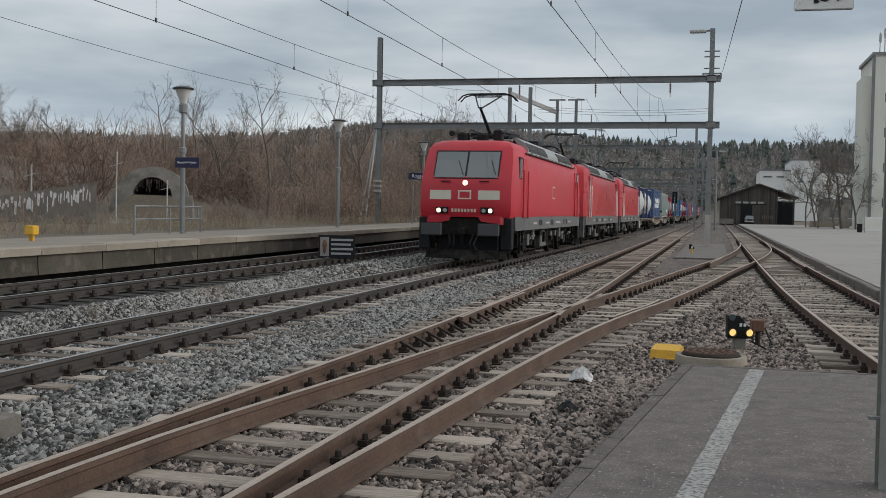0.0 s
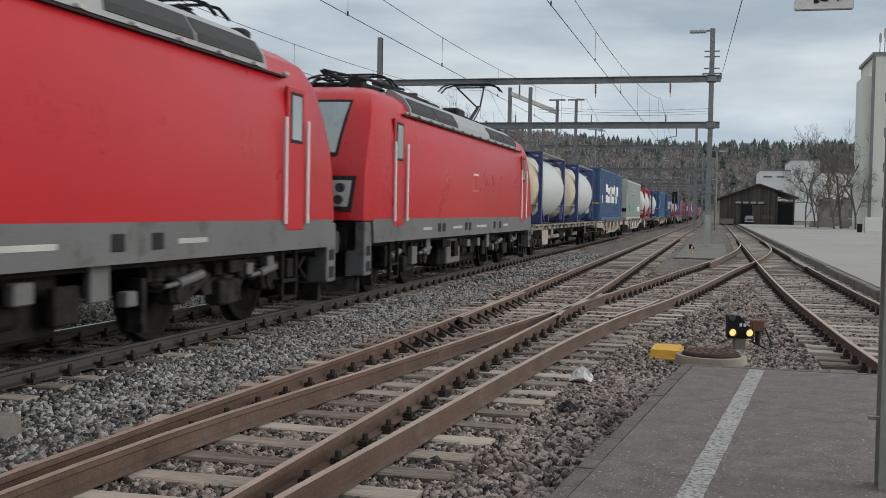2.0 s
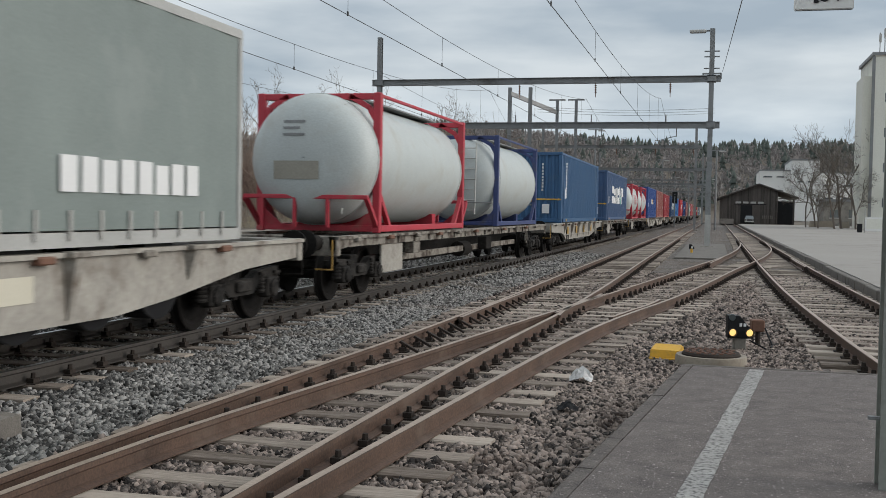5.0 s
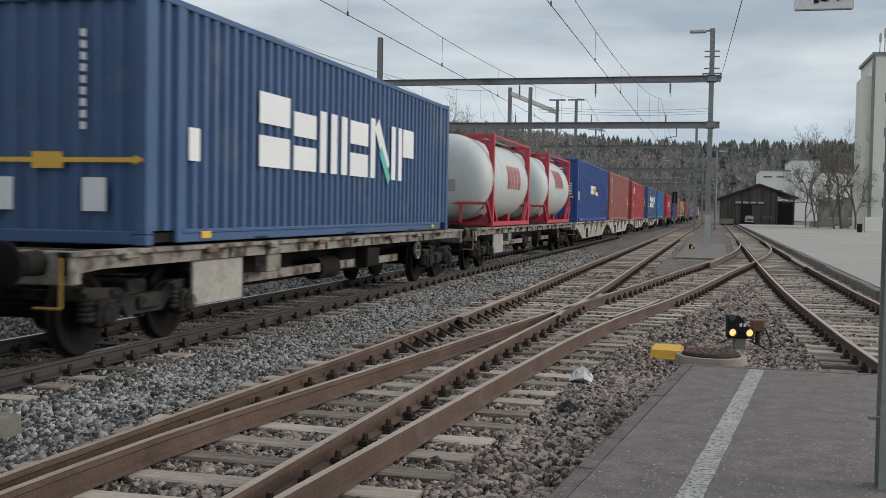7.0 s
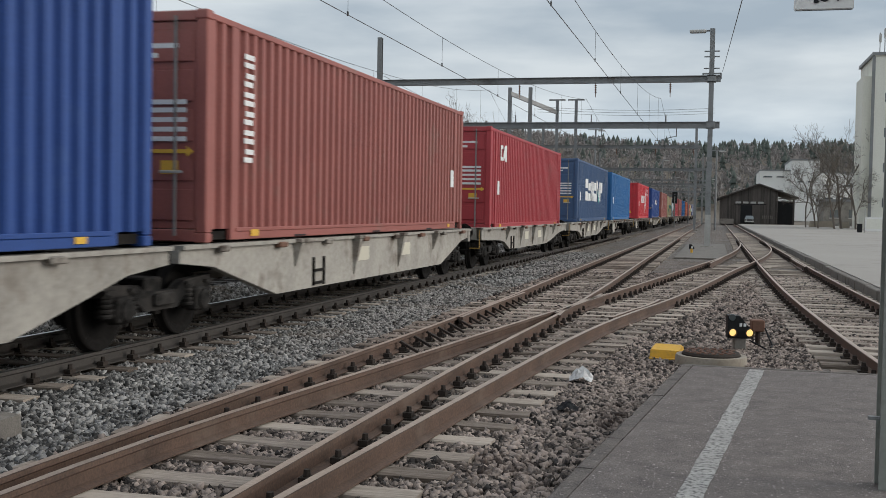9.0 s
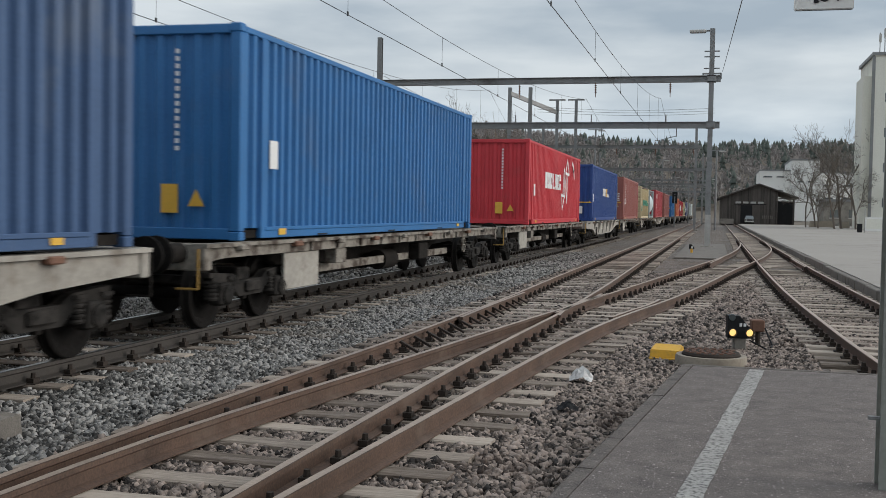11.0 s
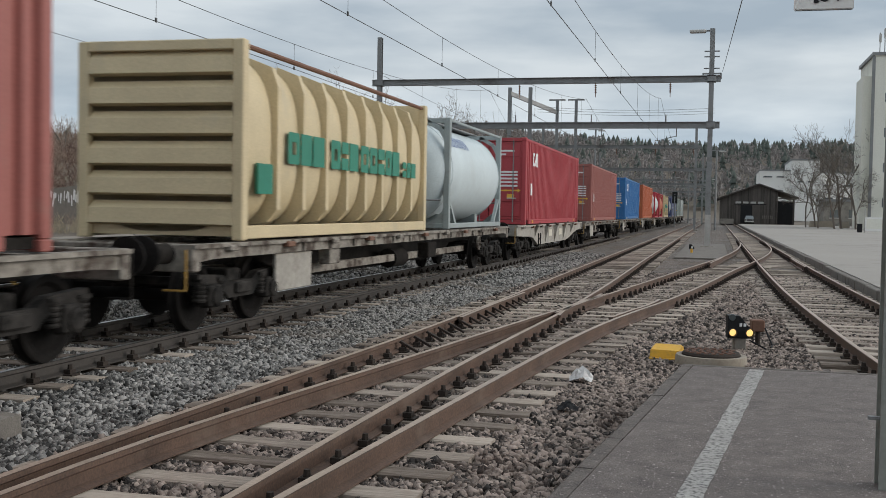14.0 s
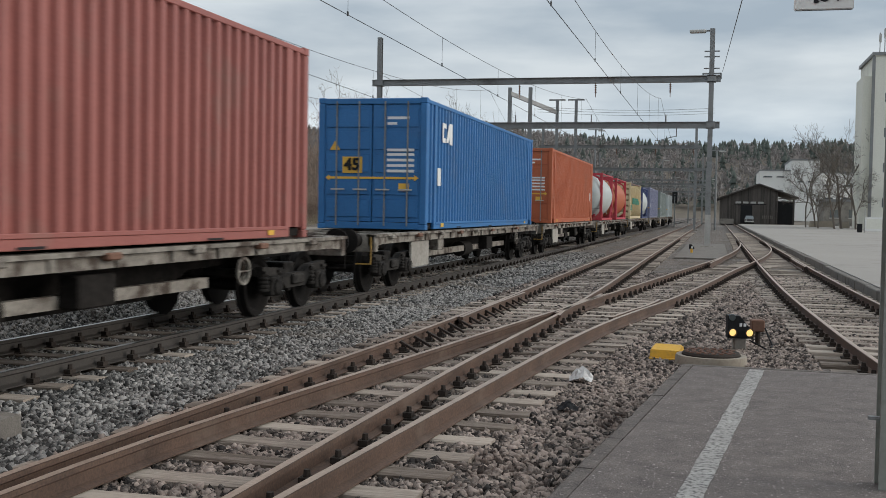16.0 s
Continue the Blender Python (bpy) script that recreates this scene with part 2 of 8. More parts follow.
M["silo"] = mat("pale_silo_concrete", (0.66, 0.65, 0.57), (0.8, 0.79, 0.71), 0.85, fine=5, coarse=0.1, bump=0.05, stain=(0.58, 0.57, 0.5), stain_scale=0.1)
M["sign_blue"] = paint("dark_blue_enamel", (0.012, 0.015, 0.06), 0.35, 0.1)
M["sign_dark"] = paint("dark_grey_sign", (0.05, 0.05, 0.05), 0.5, 0.15)
M["signal_yellow"] = paint("bright_yellow_paint", (0.66, 0.36, 0.02), 0.55, 0.12, stain=(0.4, 0.25, 0.05), stain_scale=8)
M["rust_box"] = paint("rust_brown_paint", (0.16, 0.075, 0.045), 0.7, 0.25)
M["rag"] = mat("dirty_white_plastic", (0.45, 0.44, 0.43), (0.66, 0.65, 0.64), 0.6, fine=30, coarse=6, bump=0.4, dist=0.02)
M["lamp_glass"] = mat("milky_lamp_glass", (0.5, 0.49, 0.46), (0.62, 0.61, 0.58), 0.3, bump=0)


# ---------------------------------------------------------------- mesh tools
class Mesh:
    """Collects plain faces for one part."""

    def __init__(self):
        self.v, self.f = [], []

    def add(self, verts, faces):
        n = len(self.v)
        self.v += [tuple(v) for v in verts]
        self.f += [tuple(n + i for i in f) for f in faces]
        return self

    def box(self, x0, x1, y0, y1, z0, z1, bev=0.0):
        x0, x1, y0, y1, z0, z1 = min(x0, x1), max(x0, x1), min(y0, y1), max(y0, y1), min(z0, z1), max(z0, z1)
        b = min(bev, (x1 - x0) / 2.2, (y1 - y0) / 2.2, (z1 - z0) / 2.2)
        if b <= 0:
            v = [(x, y, z) for z in (z0, z1) for x, y in ((x0, y0), (x1, y0), (x1, y1), (x0, y1))]
            return self.add(v, [(3, 2, 1, 0), (4, 5, 6, 7), (0, 1, 5, 4), (1, 2, 6, 5), (2, 3, 7, 6), (3, 0, 4, 7)])
        v = []
        for z, i in ((z0, b), (z0 + b, 0), (z1 - b, 0), (z1, b)):
            c = b
            v += [(x0 + i + c * 0, y0 + i + c, z), (x0 + i + c, y0 + i, z), (x1 - i - c, y0 + i, z), (x1 - i, y0 + i + c, z),
                  (x1 - i, y1 - i - c, z), (x1 - i - c, y1 - i, z), (x0 + i + c, y1 - i, z), (x0 + i, y1 - i - c, z)]
        f = [tuple(reversed(range(8))), tuple(range(24, 32))]
        for k in range(3):
            for j in range(8):
                f.append((8 * k + j, 8 * k + (j + 1) % 8, 8 * k + 8 + (j + 1) % 8, 8 * k + 8 + j))
        return self.add(v, f)

    def tube(self, p0, p1, r0, r1=None, n=8, caps=True):
        r1 = r0 if r1 is None else r1
        a, b = Vector(p0), Vector(p1)
        d = (b - a).normalized()
        u = d.orthogonal().normalized()
        w = d.cross(u)
        v = []
        for c, r in ((a, r0), (b, r1)):
            for i in range(n):
                t = 2 * math.pi * i / n
                v.append(c + (u * math.cos(t) + w * math.sin(t)) * r)
        f = [(i, (i + 1) % n, n + (i + 1) % n, n + i) for i in range(n)]
        if caps:
            f += [tuple(reversed(range(n))), tuple(range(n, 2 * n))]
        return self.add(v, f)

    def bar(self, p0, p1, w, h):
        """A rectangular bar from p0 to p1, w wide across and h high."""
        a, b = Vector(p0), Vector(p1)
        d = (b - a).normalized()
        s = d.cross(Vector((0, 0, 1)))
        s = Vector((1, 0, 0)) if s.length < 1e-4 else s.normalized()
        u = s.cross(d).normalized()
        v = [c + s * i * w / 2 + u * j * h / 2 for c in (a, b) for i, j in ((-1, -1), (1, -1), (1, 1), (-1, 1))]
        return self.add(v, [(3, 2, 1, 0), (4, 5, 6, 7), (0, 1, 5, 4), (1, 2, 6, 5), (2, 3, 7, 6), (3, 0, 4, 7)])

    def prism(self, outline, x0, x1):
        """An outline in (y, z) pushed along x."""
        n = len(outline)
        v = [(x0, y, z) for y, z in outline] + [(x1, y, z) for y, z in outline]
        return self.add(v, [tuple(range(n)), tuple(reversed(range(n, 2 * n)))] + [(i, n + i, n + (i + 1) % n, (i + 1) % n) for i in range(n)])

    def prism_y(self, outline, y0, y1):
        """An outline in (x, z) pushed along y."""
        n = len(outline)
        v = [(x, y0, z) for x, z in outline] + [(x, y1, z) for x, z in outline]
        return self.add(v, [tuple(range(n)), tuple(reversed(range(n, 2 * n)))] + [(i, n + i, n + (i + 1) % n, (i + 1) % n) for i in range(n)])

    def loft(self, rings, closed=True, caps=True):
        n = len(rings[0])
        v = [p for r in rings for p in r]
        f = []
        for k in range(len(rings) - 1):
            for i in range(n if closed else n - 1):
                j = (i + 1) % n
                f.append((k * n + i, k * n + j, (k + 1) * n + j, (k + 1) * n + i))
        if caps:
            f += [tuple(reversed(range(n))), tuple(range((len(rings) - 1) * n, len(rings) * n))]
        return self.add(v, f)

    def lathe_y(self, prof, n=24, cx=0.0, cz=0.0, caps=True):
        """A profile of (y, radius) turned round the y axis at (cx, cz)."""
        rings = [[(cx + r * math.cos(2 * math.pi * i / n), y, cz + r * math.sin(2 * math.pi * i / n)) for i in range(n)] for y, r in prof]
        return self.loft(rings, caps=caps)

    def lathe_z(self, prof, n=16, cx=0.0, cy=0.0, caps=True):
        rings = [[(cx + r * math.cos(2 * math.pi * i / n), cy + r * math.sin(2 * math.pi * i / n), z) for i in range(n)] for z, r in prof]
        return self.loft(rings, caps=caps)

    def lathe_x(self, prof, n=24, cy=0.0, cz=0.0, caps=True):
        rings = [[(x, cy + r * math.cos(2 * math.pi * i / n), cz + r * math.sin(2 * math.pi * i / n)) for i in range(n)] for x, r in prof]
        return self.loft(rings, caps=caps)

    def data(self, name, material, smooth=False):
        me = bpy.data.meshes.new(name)
        me.from_pydata(self.v, [], self.f)
        bm = bmesh.new()
        bm.from_mesh(me)
        bmesh.ops.recalc_face_normals(bm, faces=bm.faces)
        bm.to_mesh(me)
        bm.free()
        me.materials.append(material)
        if smooth:
            me.shade_smooth()
            me.set_sharp_from_angle(angle=radians(38))
        return me


def part(name, m, material, parent, label="", smooth=False, at=None):
    """Links a Mesh (or ready mesh data) as one object under parent."""
    ob = new(name, m.data(name, material, smooth) if isinstance(m, Mesh) else m)
    ob.parent = parent
    if at:
        ob.location = at
    if label:
        tagged(ob, label)
    return ob


def thing(name, label, category, group="", kind="", at=(0, 0, 0), rz=0.0):
    ob = new(name)
    ob.location = at
    ob.rotation_euler = (0, 0, radians(rz))
    return tagged(ob, label, category, group, kind)


def solid(name, m, material, label, category, group="", kind="", at=(0, 0, 0), smooth=False):
    ob = new(name, m.data(name, material, smooth))
    ob.location = at
    return tagged(ob, label, category, group, kind)


def letters(text, size, material, name, parent, at, rot, label="", deep=0.004, align="CENTER", bold=0.0):
    cu = bpy.data.curves.new(name, "FONT")
    cu.offset = bold
    cu.body, cu.size, cu.extrude, cu.align_x, cu.align_y, cu.resolution_u = text, size, deep, align, "CENTER", 2
    tmp = bpy.data.objects.new(name, cu)
    scene.collection.objects.link(tmp)
    me = bpy.data.meshes.new_from_object(tmp.evaluated_get(bpy.context.evaluated_depsgraph_get()))
    bpy.data.objects.remove(tmp)
    bpy.data.curves.remove(cu)
    me.materials.clear()
    me.materials.append(material)
    ob = new(name, me)
    ob.parent = parent
    ob.location = at
    ob.rotation_euler = [radians(a) for a in rot]
    if label:
        tagged(ob, label)
    return ob


def curve_of(points, y):
    """A smoothed line through the knots (y, x)."""
    ys, xs = [q[0] for q in points], [q[1] for q in points]
    w = 0.4 + 0.06 * np.abs(y)
    return sum(np.interp(y + k * w, ys, xs) for k in (-1, -0.5, 0, 0.5, 1)) / 5


# ---------------------------------------------------------------- ground
def rise(x, y):
    """Height of the land: flat along the railway, a wooded bank beyond the far platform and hills far off."""
    s = lambda a, b, t: (lambda u: u * u * (3 - 2 * u))(min(1, max(0, (t - a) / (b - a))))
    z = -0.3
    z += 1.0 * s(-15, -17.5, x)
    z += 4.6 * s(-27, -52, x + 0.1 * (y - 50)) * s(170, 60, y)
    z += 8 * s(-60, -260, x)
    z += 42 * s(380, 800, y + 0.25 * abs(x)) * (1 - 0.4 * s(-0.24, -0.5, x / max(y, 1.0))) + 6 * s(150, 400, y) * s(-40, -160, x)
    z += 18 * s(330, 900, -y)
    if x < -17 or y > 240:
        z += 0.5 * noise.noise((x * 0.06, y * 0.06, 0)) * min(1, (abs(x) - 14) / 20)
    return z


def ground():
    ax = lambda lims: [v for a, b, n in lims for v in np.linspace(a, b, n, endpoint=False)]
    xs = ax([(-2500, -300, 12), (-300, -80, 22), (-80, -14, 44), (-14, 6, 6), (6, 80, 14), (80, 300, 12), (300, 2500, 12)]) + [2500]
    ys = ax([(-2500, -100, 12), (-100, 0, 8), (0, 180, 60), (180, 500, 32), (500, 1200, 28), (1200, 3000, 10)]) + [3000]
    m = Mesh()
    m.add([(x, y, rise(x, y)) for y in ys for x in xs], [(j * len(xs) + i, j * len(xs) + i + 1, (j + 1) * len(xs) + i + 1, (j + 1) * len(xs) + i)
                                                          for j in range(len(ys) - 1) for i in range(len(xs) - 1)])
    solid("ground", m, M["ground"], "dry brown winter earth with dead grass", "ground", kind="structure", smooth=True)
    # ballast bed over the whole corridor
    m = Mesh()
    prof = [(-13.2, 0.0), (-9.4, 0.0), (-8.9, -0.215), (-5.9, -0.215), (-5.2, -0.27), (4.0, -0.27)]
    ys = list(np.linspace(-60, 60, 61)) + list(np.linspace(64, 420, 60))
    m.add([(x, y, z - 0.01) for y in ys for x, z in prof], [(j * 6 + i, j * 6 + i + 1, j * 6 + i + 7, j * 6 + i + 6) for j in range(len(ys) - 1) for i in range(5)])
    solid("ballast_bed", m, M["ballast"], "grey and rust-stained crushed stone ballast bed", "ballast", kind="structure")
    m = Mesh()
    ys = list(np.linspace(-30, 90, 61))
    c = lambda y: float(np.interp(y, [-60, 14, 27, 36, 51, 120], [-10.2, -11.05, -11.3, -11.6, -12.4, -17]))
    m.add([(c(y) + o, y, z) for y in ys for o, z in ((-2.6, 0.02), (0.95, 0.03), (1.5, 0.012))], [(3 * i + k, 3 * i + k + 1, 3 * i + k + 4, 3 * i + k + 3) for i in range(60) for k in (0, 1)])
    solid("oily_ballast", m, M["ballast_dark"], "black ballast under the platform track", "ballast", kind="structure")


ground()

# ---------------------------------------------------------------- tracks
RAIL = [(-0.036, 0.0), (0.036, 0.0), (0.036, -0.035), (0.011, -0.05), (0.009, -0.13), (0.07, -0.15), (0.07, -0.162), (-0.07, -0.162),
        (-0.07, -0.15), (-0.009, -0.13), (-0.011, -0.05), (-0.036, -0.035)]
YARD_Z = -0.05


def rail(parent, line, z, body, head, label, y_step=1.0):
    """line: (y, x) knots."""
    y0, y1 = line[0][0], line[-1][0]
    ys = np.concatenate([np.arange(y0, min(70, y1), y_step), np.linspace(min(70, y1), y1, 12)]) if y1 > 70 else np.arange(y0, y1 + 0.01, y_step)
    ys = np.unique(np.round(ys, 4))
    xs = curve_of(line, ys)
    m = Mesh().loft([[(x + a, y, z + b) for a, b in RAIL] for x, y in zip(xs, ys)])
    ob = part("rail", m, body, parent, label)
    top = Mesh()
    top.add([(x + s * 0.03, y, z + 0.004) for x, y in zip(xs, ys) for s in (-1, 1)], [(2 * i, 2 * i + 1, 2 * i + 3, 2 * i + 2) for i in range(len(ys) - 1)])
    top.add([(x + s * 0.03, y, z - 0.002) for x, y in zip(xs, ys) for s in (-1, 1)], [(2 * i + 1, 2 * i, 2 * i + 2, 2 * i + 3) for i in range(len(ys) - 1)])
    part("running_surface", top, head, ob)
    return lambda y: float(curve_of(line, np.array([y]))[0])


def quick(name, m, material, parent, label="", kind=""):
    """Links a large Mesh without any clean-up pass."""
    me = bpy.data.meshes.new(name)
    me.from_pydata(m.v, [], m.f)
    me.materials.append(material)
    ob = new(name, me)
    ob.parent = parent
    return tagged(ob, label, kind=kind)


SLEEPERS = {}


def sleeper_mesh(length, seed, dark=False):
    key = (round(length, 1), seed, dark)
    if key not in SLEEPERS:
        r = random.Random(seed * 31 + int(length * 10))
        m = Mesh()
        n = 7
        rings = []
        for i in range(n):
            x = -length / 2 + length * i / (n - 1)
            j = lambda a: r.uniform(-a, a)
            rings.append([(x + j(0.01), -0.125 + j(0.008), -0.1), (x, -0.12 + j(0.01), -0.012 + j(0.006)), (x, -0.1 + j(0.01), 0.0 + j(0.004)),
                          (x, 0.0, j(0.006)), (x, 0.1 + j(0.01), j(0.004)), (x, 0.12 + j(0.01), -0.012 + j(0.006)), (x + j(0.01), 0.125 + j(0.008), -0.1)])
        m.loft(rings)
        SLEEPERS[key] = m.data("sleeper", M["sleeper_dark"] if dark else M["sleeper"])
    return SLEEPERS[key]


def sleepers(parent, rows, z, dark=False):
    """rows: (y, left x, right x)."""
    r = random.Random(5)
    for y, a, b in rows:
        ob = part("sleeper", sleeper_mesh(b - a, r.randrange(4), dark), None, parent)
        ob.location = ((a + b) / 2 + r.uniform(-0.03, 0.03), y + r.uniform(-0.02, 0.02), z + r.uniform(-0.006, 0.006))
        ob.rotation_euler = (0, r.uniform(-0.004, 0.004), r.uniform(-0.02, 0.02))


def track(label, lines, z, body, head, sleeper_rows, rail_label, near=(4, 75), dark=False):
    t = thing("railway_track", label, "railway track", "tracks of the station", "structure")
    at = [rail(t, line, z, body, head, rail_label) for line in lines]
    sleepers(t, sleeper_rows, z - 0.168, dark)
    spots = []
    for y, a, b in sleeper_rows:
        if near[0] < y < near[1]:
            for g, line in zip(at, lines):
                if line[0][0] <= y <= line[-1][0] and a < g(y) < b:
                    spots.append((g(y), y))
    m = Mesh()
    for x, y in spots:
        m.box(x - 0.17, x + 0.17, y - 0.075, y + 0.075, z - 0.172, z - 0.152)
        for s in (-1, 1):
            m.box(x + s * 0.055, x + s * 0.135, y - 0.05, y + 0.05, z - 0.157, z - 0.105)
            m.tube((x + s * 0.1, y, z - 0.12), (x + s * 0.1, y, z - 0.055), 0.03, 0.024, 6)
    quick("rail_fastenings", m, M["fastening"], t, kind="stuff")
    return t


def tracks():
    X = TRACK_X
    # the main line on which the train comes
    track("main line track with polished rails on wooden sleepers", [[(-60, X - 0.753), (420, X - 0.753)], [(-60, X + 0.753), (420, X + 0.753)]], 0.0,
          M["rail_grey"], M["rail_shine"], [(y, X - 1.25, X + 1.25) for y in np.arange(3, 100, 0.62)], "grey-brown steel rail")
    # the track along the far platform
    c = [(-60, -10.2), (14, -11.05), (27, -11.3), (36, -11.6), (51, -12.4), (120, -17), (300, -32)]
    track("platform track with dark rails lying a little higher", [[(y, x - 0.75) for y, x in c], [(y, x + 0.75) for y, x in c]], 0.22,
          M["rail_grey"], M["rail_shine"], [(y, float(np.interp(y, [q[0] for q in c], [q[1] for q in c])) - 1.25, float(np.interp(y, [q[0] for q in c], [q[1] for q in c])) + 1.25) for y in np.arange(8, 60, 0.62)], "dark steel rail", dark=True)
    # the yard track and the turnout that leaves it
    A = [(-10, -4.3), (6, -4.23), (10, -4.1), (14, -3.96), (20, -3.9), (30, -3.98), (420, -4.02)]
    B = [(-10, -2.78), (6, -2.7), (11, -2.68), (14, -2.6), (18, -2.46), (25, -2.42), (40, -2.48), (420, -2.5)]
    Lf = [(-10, -4.16), (5, -3.99), (7, -3.92), (8.7, -3.72), (11.2, -3.4), (15.6, -2.92), (19.5, -2.42), (23.5, -1.97), (27, -1.56), (32, -1.04), (38, -0.32), (45, 0.45), (55, 1.14), (64, 1.42), (72, 1.47)]
    Rt = [(-10, -2.75), (5, -2.47), (7.5, -2.3), (9, -2.2), (11, -2.07), (14, -1.86), (17.2, -1.52), (19.3, -1.16), (21.9, -0.75), (26.7, -0.17), (34, 0.6), (40.3, 1.42), (46, 2.05), (53, 2.62), (60, 2.86), (68, 2.94)]
    far = [(y, -4.5, -2.0) for y in np.arange(21.3, 110, 0.64)]
    mid = [(y, -4.75, float(curve_of(Rt, np.array([y]))[0]) + 0.55) for y in np.arange(4.2, 21, 0.6)]
    track("yard track with rusty rails on weathered wooden sleepers", [A, B], YARD_Z, M["rail_rust"], M["rail_top"], mid + far, "rust-brown steel rail")
    div = [(y, float(curve_of(Lf, np.array([y]))[0]) - 0.5, float(curve_of(Rt, np.array([y]))[0]) + 0.6) for y in np.arange(21.6, 40, 0.6)]
    t = track("diverging turnout track with rusty rails and long sleepers", [Lf, Rt], YARD_Z, M["rail_rust"], M["rail_top"], div, "rust-brown steel rail")
    # check rails and wing rails at the two crossings, and the slide chairs of the far switch
    for line in ([(16.2, -3.83), (17, -3.86), (21, -3.82), (22, -3.78)], [(17.2, -1.72), (18.2, -1.4), (20.6, -1.05), (21.6, -0.95)],
                 [(17.6, -2.62), (19.2, -2.36), (21.5, -2.3), (22.4, -2.2)], [(17.2, -2.4), (19, -2.58), (21, -2.36), (22.2, -2.0)],
                 [(37.5, -0.28), (40, 0.05), (43, 0.35)], [(37, 2.9), (41, 2.86), (44, 2.9)]):
        rail(t, line, YARD_Z + 0.005, M["rail_rust"], M["rail_top"], "short rusty check rail", 0.5)
    m = Mesh()
    for y in np.arange(13.2, 21, 0.6):
        x = float(curve_of(A, np.array([y]))[0])
        m.bar((x + 0.06, y, YARD_Z - 0.03), (x + 0.3, y + 0.02, YARD_Z - 0.16), 0.07, 0.03)
    part("rail_braces", m, M["fastening"], t)
    E = [(3, 2.25), (13.3, 1.88), (15, 1.78), (18.4, 1.68), (23, 1.55), (27, 1.5), (35, 1.46), (420, 1.46)]
    F = [(3, 3.75), (13.3, 3.38), (18.4, 3.2), (23, 3.09), (27, 3.04), (35, 2.98), (420, 2.96)]
    rows = [(y, float(curve_of(E, np.array([y]))[0]) - 0.5, float(curve_of(F, np.array([y]))[0]) + 0.5) for y in np.arange(8, 38, 0.62)]
    rows += [(y, float(curve_of(Rt, np.array([y]))[0]) - 0.9 if y < 48 else 0.9, 3.5) for y in np.arange(40.4, 62, 0.62)] + [(y, 0.96, 3.46) for y in np.arange(62.3, 110, 0.65)]
    track("siding with rusty rails beside the paved yard", [E, F], YARD_Z, M["rail_rust"], M["rail_top"], rows, "rust-brown steel rail")


tracks()


# loose ballast: many small broken stones, densest where the camera stands near
def stones(name, material, label, x0, x1, y0, y1, density, size, top, keep, seed):
    g = np.random.default_rng(seed)
    n = int((x1 - x0) * (y1 - y0) * density)
    x, y = g.uniform(x0, x1, n), g.uniform(y0, y1, n)
    ok = (x > -0.8 * y - 0.3) & (x < 0.21 * y + 0.6) & keep(x, y)
    x, y = x[ok], y[ok]
    n = len(x)
    s = size * g.uniform(0.5, 1.25, n)
    z = top(x, y) + g.uniform(-0.5, 0.5, n) * 0.5 * size
    base = np.array([(a, b, c) for c in (-1, 1) for a, b in ((-1, -1), (1, -1), (1, 1), (-1, 1))], float)
    v = base[None] * 0.5 + g.uniform(-0.24, 0.24, (n, 8, 3))
    v *= g.uniform(0.65, 1.2, (n, 1, 3))
    # turn every stone its own way
    q = g.normal(size=(n, 4))
    q /= np.linalg.norm(q, axis=1, keepdims=True)
    a, b, c, d = q.T
    R = np.stack([1 - 2 * (c * c + d * d), 2 * (b * c - a * d), 2 * (b * d + a * c), 2 * (b * c + a * d), 1 - 2 * (b * b + d * d), 2 * (c * d - a * b),
                  2 * (b * d - a * c), 2 * (c * d + a * b), 1 - 2 * (b * b + c * c)], 1).reshape(n, 3, 3)
    v = np.einsum("nij,nkj->nki", R, v) * s[:, None, None]
    v += np.stack([x, y, z], 1)[:, None]
    quad = np.array([(3, 2, 1, 0), (4, 5, 6, 7), (0, 1, 5, 4), (1, 2, 6, 5), (2, 3, 7, 6), (3, 0, 4, 7)])
    f = (quad[None] + (np.arange(n) * 8)[:, None, None]).reshape(-1, 4)
    me = bpy.data.meshes.new(name)
    me.vertices.add(n * 8)
    me.vertices.foreach_set("co", v.reshape(-1))
    me.loops.add(len(f) * 4)
    me.loops.foreach_set("vertex_index", f.reshape(-1).astype(np.int32))
    me.polygons.add(len(f))
    me.polygons.foreach_set("loop_start", np.arange(0, len(f) * 4, 4, dtype=np.int32))
    me.update()
    me.validate()
    me.materials.append(material)
    return tagged(new(name, me), label, "ballast", kind="stuff")


